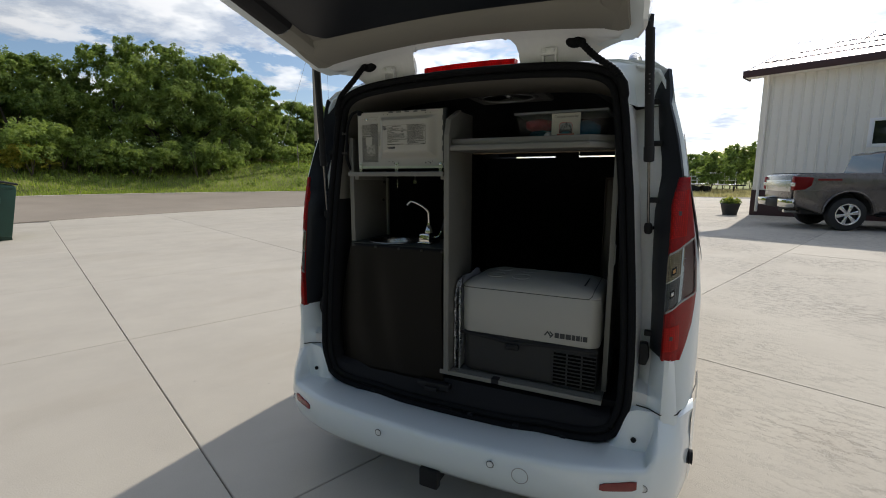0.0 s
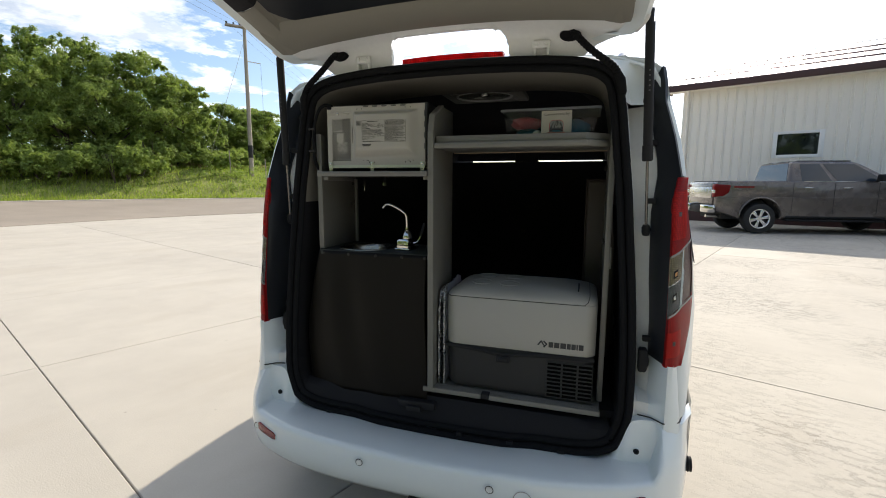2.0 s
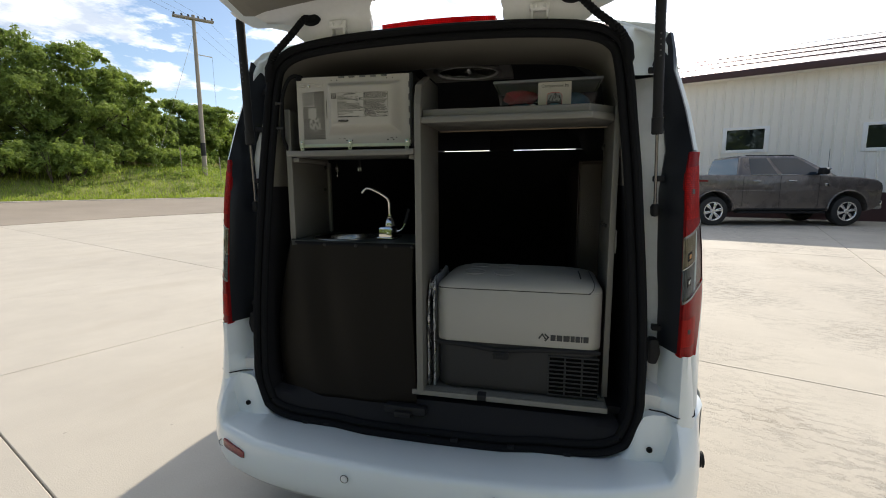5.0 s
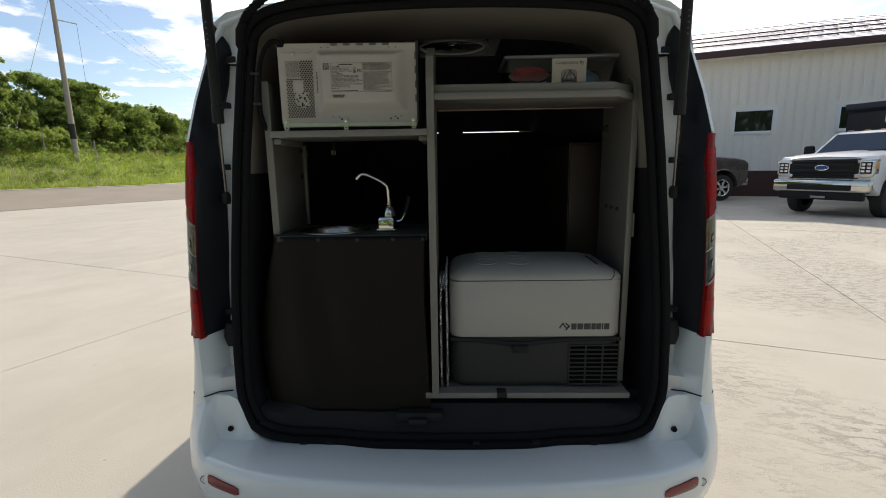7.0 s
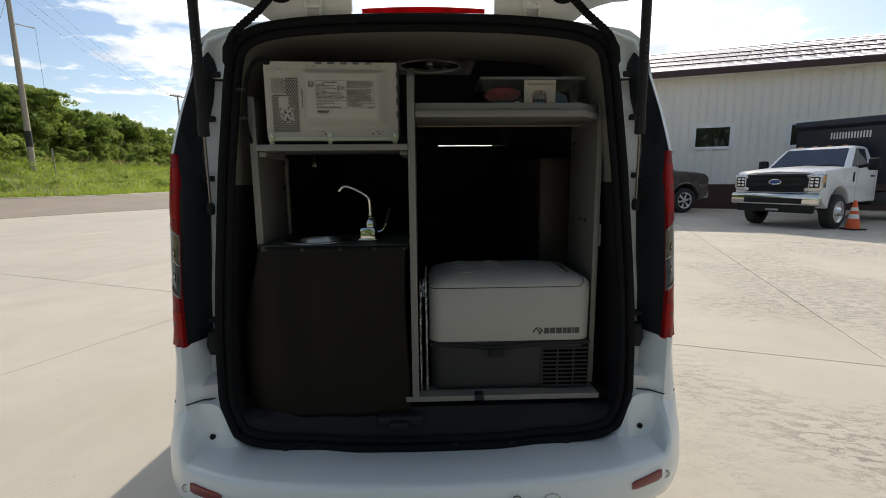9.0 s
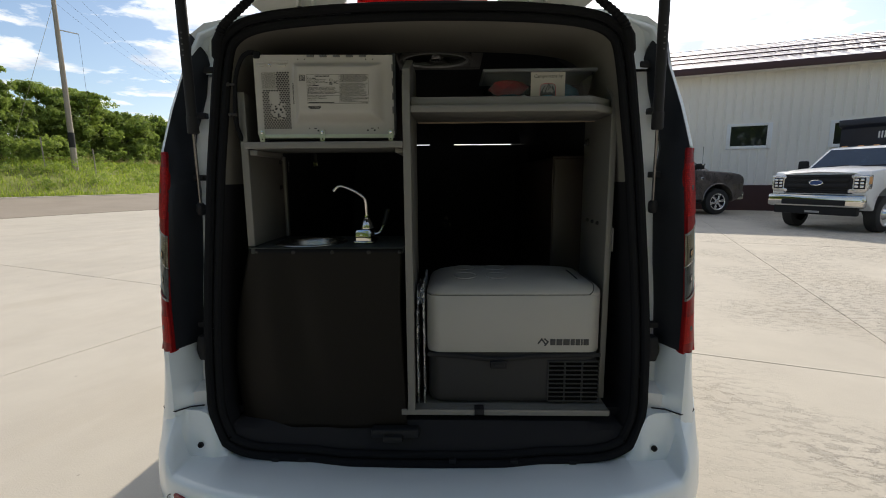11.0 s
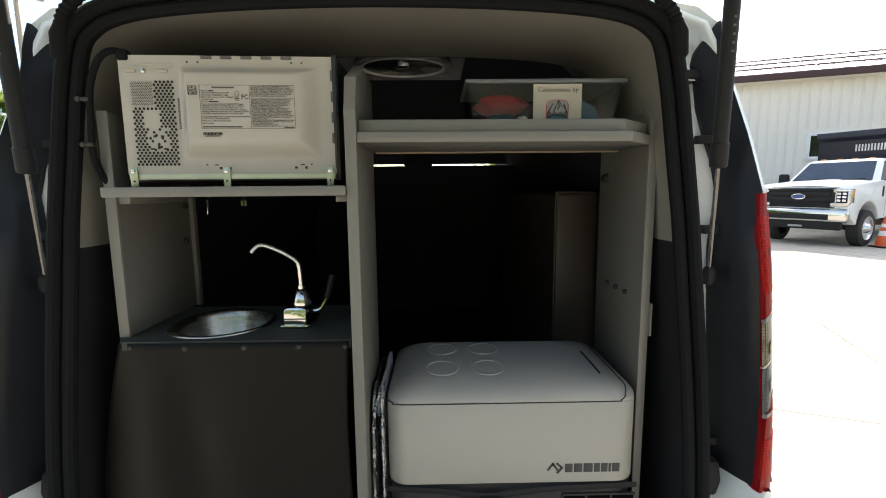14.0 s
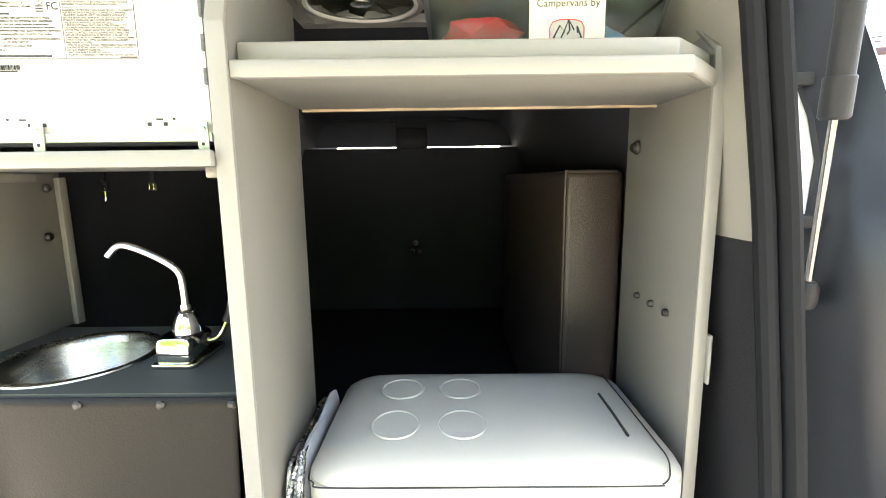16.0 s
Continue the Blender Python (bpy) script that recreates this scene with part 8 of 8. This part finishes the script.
def tree(x, y, height, spread, seed, mat_leaf=None, low=0.12, count=5200, label="broad leafy green tree at the edge of the meadow", size=0.30):
    rs = np.random.RandomState(seed)
    z0 = land(x, y) - 0.15
    t = thing("tree", label, "tree", (x, y, z0), "trees along the meadow")
    trunk_top = height * 0.55
    bend = rs.uniform(-0.4, 0.4, 2)
    trunk = [(x + bend[0] * f * f, y + bend[1] * f * f, z0 + trunk_top * f) for f in (0, 0.08, 0.3, 0.6, 1.0)]
    r0 = height * 0.022
    tr = part("trunk", tube(trunk, [r0 * 1.5, r0 * 1.1, r0 * 0.9, r0 * 0.65, r0 * 0.35], 8), BARK, t)
    centres, radii = [], []
    for i in range(9):
        a, f = rs.uniform(0, 6.28), rs.uniform(0.25, 0.8)
        bx, by, bz = x + bend[0] * f * f, y + bend[1] * f * f, z0 + trunk_top * f
        ln = spread * rs.uniform(0.5, 0.85)
        tip = (bx + math.cos(a) * ln, by + math.sin(a) * ln, bz + ln * rs.uniform(0.4, 0.9))
        mid = ((bx + tip[0]) / 2, (by + tip[1]) / 2, bz + (tip[2] - bz) * 0.38)
        part("limb", tube([(bx, by, bz), mid, tip], [r0 * 0.45, r0 * 0.3, r0 * 0.1], 6), BARK, tr)
        centres.append(tip)
        radii.append((spread * 0.36, spread * 0.36, height * 0.12))
    n = 64
    for i in range(n):
        f = low + (0.95 - low) * (i + rs.uniform(0, 1)) / n
        wide = spread * (math.sin(math.pi * min(1, 0.24 + 0.72 * f)) ** 0.6) * rs.uniform(0.8, 1.12)
        a, q = rs.uniform(0, 6.28), rs.uniform(0.1, 1.0) ** 0.6 * wide
        centres.append((x + math.cos(a) * q, y + math.sin(a) * q, z0 + height * f))
        k = rs.uniform(0.12, 0.30) * spread
        radii.append((k * rs.uniform(0.7, 1.3), k * rs.uniform(0.7, 1.3), k * rs.uniform(0.6, 1.3)))
    centres, radii = np.array(centres), np.array(radii)
    over = centres[:, 2] + radii[:, 2] - (z0 + height)
    centres[:, 2] -= np.maximum(over, 0)
    v, f = leaf_cloud(rs, centres - np.array([x, y, z0]), radii, count, size)
    from_arrays("crown", v.tolist(), f.tolist(), mat_leaf or LEAF, t)
    return t


EYE0 = Vector((0.5, -1.5, 1.34))
# heading from the lot, distance, rise of the top, half width
for i, (hd, dist, top, wide) in enumerate((
        (-72, 40, 11.4, 3.4), (-68.4, 38, 11.3, 2.9), (-65.5, 39, 11.2, 2.6), (-60.4, 37, 13.0, 2.9), (-57.0, 38, 13.8, 3.2), (-53.6, 38, 13.0, 3.2), (-50.6, 38, 13.3, 3.0), (-47.2, 39, 11.3, 2.7),
        (-42.6, 44, 9.0, 3.0), (-40.2, 46, 8.6, 3.0), (-36.4, 50, 6.9, 3.3), (-34.2, 54, 6.6, 3.5), (-32.0, 58, 5.5, 3.4), (-30.2, 62, 4.9, 3.4), (-28.0, 66, 4.8, 3.6), (-25.6, 72, 4.5, 3.8),
        (-70, 47, 9.6, 4.0), (-63.5, 48, 8.2, 3.2), (-57, 48, 11.6, 4.5), (-50.5, 50, 10.6, 4.0), (-44.8, 56, 7.4, 3.6), (-38.3, 66, 6.2, 4.6), (-30, 76, 4.7, 5.0), (-76, 40, 9.8, 4.0), (-81, 42, 9.3, 4.2))):
    x, y = EYE0.x + dist * math.sin(radians(hd)), EYE0.y + dist * math.cos(radians(hd))
    h = EYE0.z + dist * math.tan(radians(top)) - land(x, y)
    tree(x, y, h, wide, 40 + i, LEAF if i % 3 else LEAF2, 0.05, 44000 if i < 16 else 12000, size=0.088 if dist < 45 else 0.12)


for i in range(15):  # unseen row of trees added behind the viewpoint to cut low sky light
    x, y = -34 + i * 4.8 + (i * 37 % 7) * 0.4, -21 - (i * 53 % 9) * 0.7
    tree(x, y, 9.5 + (i * 29 % 5) * 0.8, 3.4, 90 + i, LEAF, 0.04, 2600, size=0.42)


def shrub(x, y, h, w, seed, m, label, count=900, size=0.16):
    rs = np.random.RandomState(seed)
    z0 = land(x, y) - 0.05
    s = thing("shrub", label, "shrub", (x, y, z0), "shrubs under the trees")
    for i in range(4):
        a = rs.uniform(0, 6.28)
        part("stem", tube([(x, y, z0), (x + 0.3 * w * math.cos(a), y + 0.3 * w * math.sin(a), z0 + h * 0.6)], [0.03, 0.012], 5), BARK, s)
    c = np.array([(rs.uniform(-0.6, 0.6) * w, rs.uniform(-0.6, 0.6) * w, h * rs.uniform(0.2, 0.72)) for i in range(9)])
    r = np.array([[k, k, k * 0.9] for k in rs.uniform(0.28, 0.45, 9) * min(w, h)])
    v, f = leaf_cloud(rs, c, r, count, size)
    from_arrays("crown", v.tolist(), f.tolist(), m, s)


rnd = random.Random(4)
for i in range(46):
    hd = -80 + i * 1.15
    dist = table([(-80, 34), (-60, 33.5), (-50, 34.5), (-44, 39), (-36, 47), (-26, 60)], hd) + rnd.uniform(-1.2, 1.5)
    x, y = EYE0.x + dist * math.sin(radians(hd)), EYE0.y + dist * math.cos(radians(hd))
    yellow = -70 < hd < -68.2
    shrub(x, y, (1.5 if yellow else rnd.uniform(1.6, 3.2)) if hd < -46 else rnd.uniform(1.0, 2.0), rnd.uniform(1.2, 2.2), 200 + i, YELLOW if yellow else (LEAF2 if i % 2 else LEAF),
          "yellow flowering shrub under the trees" if yellow else "low green shrub under the trees", 2600, 0.10)
for i in range(12):
    hd, dist = 3.0 + i * 0.6, 66 + (i % 3) * 4
    x, y = EYE0.x + dist * math.sin(radians(hd)), EYE0.y + dist * math.cos(radians(hd))
    shrub(x, y, 4.6 + (i * 7 % 5) * 0.45, 2.6, 300 + i, LEAF, "dark green bush far behind the building", 1300, 0.30)
shrub(5.4, 50.0, 5.0, 2.2, 330, LEAF, "dark round green bush beyond the lot", 5000, 0.14)
shrub(7.6, 52.0, 5.6, 2.6, 331, LEAF, "dark round green bush beyond the lot", 5000, 0.14)


def grass():
    rs = np.random.RandomState(7)
    def blades(n, s0, s1, h0, h1, w, lean=0.25):
        y = rs.uniform(-8, 62, n)
        u = s0 + (s1 - s0) * rs.uniform(0, 1, n) ** 1.1
        ex = np.array([road_edge(q) for q in y])
        x = ex - u / 0.88
        z = np.array([rise(q) for q in u]) - 0.03
        h = rs.uniform(h0, h1, n)
        a = rs.uniform(0, 6.28, n)
        dx, dy = np.cos(a) * w, np.sin(a) * w
        lx, ly = rs.normal(0, lean, n) * h, rs.normal(0, lean, n) * h
        v = np.stack([np.stack([x - dx, y - dy, z], 1), np.stack([x + dx, y + dy, z], 1), np.stack([x + lx, y + ly, z + h], 1)], 1).reshape(-1, 3)
        return v, np.arange(n * 3).reshape(-1, 3)
    v, f = blades(110000, 8.3, 26, 0.10, 0.32, 0.022)
    tagged(from_arrays("meadow_grass", v.tolist(), f.tolist(), GRASS), "long green meadow grass beside the road", "grass", kind="stuff")
    v, f = blades(34000, 15.0, 21, 0.35, 0.72, 0.026, 0.2)
    tagged(from_arrays("seeding_grass", v.tolist(), f.tolist(), STRAW), "tall straw-coloured seeding grass on the crest", "grass", kind="stuff")
    k = 420  # weeds stand in loose tufts
    y, u = rs.uniform(-8, 62, k), rs.uniform(9.5, 19, k)
    c = np.stack([np.array([road_edge(q) for q in y]) - u / 0.88, y, np.array([rise(q) for q in u]) + 0.12], 1)
    w = rs.uniform(0.25, 0.75, k)
    v, f = leaf_cloud(rs, c, np.stack([w, w, 0.25 + 0.35 * w], 1), 42000, 0.07, 8)
    tagged(from_arrays("meadow_weeds", v.tolist(), f.tolist(), LEAF2), "low leafy green weeds among the meadow grass", "weeds", kind="stuff")
    n = 16000
    x, y, h, a = rs.uniform(-6, 22, n), rs.uniform(40.2, 66, n), rs.uniform(0.12, 0.32, n), rs.uniform(0, 6.28, n)
    v = np.stack([np.stack([x - 0.05 * np.cos(a), y - 0.05 * np.sin(a), x * 0 - 0.07], 1), np.stack([x + 0.05 * np.cos(a), y + 0.05 * np.sin(a), x * 0 - 0.07], 1), np.stack([x + 0.1 * np.cos(a * 3), y, h], 1)], 1).reshape(-1, 3)
    tagged(from_arrays("dry_grass", v.tolist(), np.arange(n * 3).reshape(-1, 3).tolist(), STRAW), "short dry grass beyond the lot", "grass", kind="stuff")
    v, f = blades(5000, 8.2, 9.0, 0.08, 0.22, 0.025)
    tagged(from_arrays("verge_grass", v.tolist(), f.tolist(), GRASS), "short grass along the road edge", "grass", kind="stuff")


grass()


def utility_pole(hd, dist, top, arm_turn, label, extras):
    x, y = EYE0.x + dist * math.sin(radians(hd)), EYE0.y + dist * math.cos(radians(hd))
    z0 = land(x, y)
    zt = EYE0.z + dist * math.tan(radians(top))
    p = thing("utility_pole", label, "utility pole", (x, y, z0), "utility poles")
    part("post", tube([(x, y, z0 - 0.3), (x, y, z0 + 2), (x, y, zt)], [0.17, 0.16, 0.11], 14), POLEWOOD, p, "weathered wooden post")
    T = Matrix.Translation((x, y, zt - 0.25)) @ pose(0, 0, 0, 0, 0, arm_turn)
    for dy in (-0.13, 0.13):
        b = box(-1.25, 1.25, dy - 0.05, dy + 0.05, -0.06, 0.06, 0.01)
        b.transform(T)
        part("crossarm", b, POLEWOOD, p, "wooden crossarm")
    ends = []
    for u in (-1.15, -0.70, -0.3, 0.3, 0.70, 1.15):
        b = lathe([(0.0, 0.06), (0.04, 0.06), (0.08, 0.10), (0.045, 0.14), (0.08, 0.19), (0.045, 0.24), (0.0, 0.27)], (u, 0, 0), "z", 10)
        b.transform(T)
        part("insulator", b, STONEPOT, p)
        ends.append(T @ Vector((u, 0, 0.2)))
    if extras:
        part("black_sleeve", tube([(x, y, z0 + 1.35), (x, y, z0 + 2.25)], 0.172, 14), TIRE, p, "black band on the post")
        b = tube([(0.1, 0, -2.3), (1.0, 0, -2.35)], 0.035, 8)
        b.transform(T)
        part("side_bracket", b, LAMPIN, p)
        part("guy_wire", tube([(x, y, zt - 1.0), (x - 2.6, y - 1.6, land(x - 2.6, y - 1.6))], 0.012, 5), LAMPIN, p, "steel guy wire")
        part("guy_guard", tube([(x - 2.34, y - 1.44, land(x - 2.6, y - 1.6) + 1.0), (x - 2.6, y - 1.6, land(x - 2.6, y - 1.6))], 0.035, 6), VINYLWHITE, p)
        b = tube([(1.0, 0, -2.35), (1.05, 0, -7.5)], 0.008, 5)
        b.transform(T)
        part("drop_wire", b, BLACK, p)
    return ends, Vector((x, y, zt))


A, PA = utility_pole(-40.5, 37, 17.2, 48, "tall weathered wooden utility pole in the meadow", True)
B, PB = utility_pole(-27.9, 86, 8.9, 62, "distant wooden utility pole", False)
along = (PB - PA)
for i, (a, b) in enumerate(zip(A[::2], B[::2])):
    far = a - along * 1.1 + Vector((0, 0, 0.2))
    for n, (p, q) in enumerate(((a, b), (a, far))):
        w = thing("power_line", "thin dark overhead power line", "power line", tuple(p), "power lines")
        pts = [p.lerp(q, t / 16) - Vector((0, 0, 1.3 * (1 - (2 * t / 16 - 1) ** 2))) for t in range(17)]
        part("cable", tube(pts, 0.006, 5), TIRE, w)
stakes = ((-38.95, 36), (-42.7, 36))
for hd, dist in stakes:
    x, y = EYE0.x + dist * math.sin(radians(hd)), EYE0.y + dist * math.cos(radians(hd))
    s = thing("marker_post", "thin pale marker post in the grass", "marker post", (x, y, land(x, y)), "marker posts")
    part("stake", tube([(x, y, land(x, y) - 0.1), (x - 0.05, y, land(x, y) + 1.7)], 0.035, 8), POLEWOOD, s)

# ---- concrete slabs, joint by joint ----
base = part("slab_bed", prism([(-32, -26), (48, -26), (48, 40), (-32, 40)], -0.05, -0.012, "z"), JOINT)
tagged(base, "dark filler in the joints between concrete slabs", "joint filler", kind="structure")
lot = thing("concrete_lot", "pale concrete lot of large square slabs", "pavement", kind="structure")
slab_rot = math.degrees(math.atan2(-D1.y, -D1.x))
U_JOINTS = [-22.5, -19.64, -16.78, -13.92, -11.06, -8.2, -5.3, -2.44, 0.50, 3.35, 6.2, 9.06, 11.92, 14.78, 17.64, 20.5, 23.36]
V_JOINTS = [-28.0, -21.6, -15.2, -7.9, -0.67, 2.54, 9.35, 16.2, 19.6, 23.0, 29.8, 36.6, 42.0]


def slab_mesh(w1, w2):
    g = 0.0026
    a, b = w1 / 2 - g, w2 / 2 - g
    t = bmesh.new()
    bmesh.ops.create_cube(t, size=1)
    for v in t.verts:
        v.co = (v.co.x * 2 * a, v.co.y * 2 * b, v.co.z * 0.05 - 0.025)
    bmesh.ops.bevel(t, geom=[e for e in t.edges if all(v.co.z > -0.01 for v in e.verts)], offset=0.004, segments=1, affect="EDGES")
    return mesh_of("slab", merge(BM(), t), CONCRETE)


SLABS = {}
for i, (u0, u1) in enumerate(zip(U_JOINTS, U_JOINTS[1:])):
    for j, (v0, v1) in enumerate(zip(V_JOINTS, V_JOINTS[1:])):
        c = D1 * (u0 + u1) / 2 + D2 * (v0 + v1) / 2
        if road_edge(c.y) - 1.2 < c.x < 30 and c.y < 39 and not ((c - WALL0).dot(WU) > 0.5 and (c - WALL0).dot(D2) > 2.5):
            key = (round(u1 - u0, 2), round(v1 - v0, 2))
            if key not in SLABS:
                SLABS[key] = slab_mesh(u1 - u0, v1 - v0)
            o = new("slab", SLABS[key])
            o.parent = lot
            o.matrix_basis = pose(c.x, c.y, -0.0002 * ((i * 7 + j * 3) % 5), 0, 0, slab_rot)
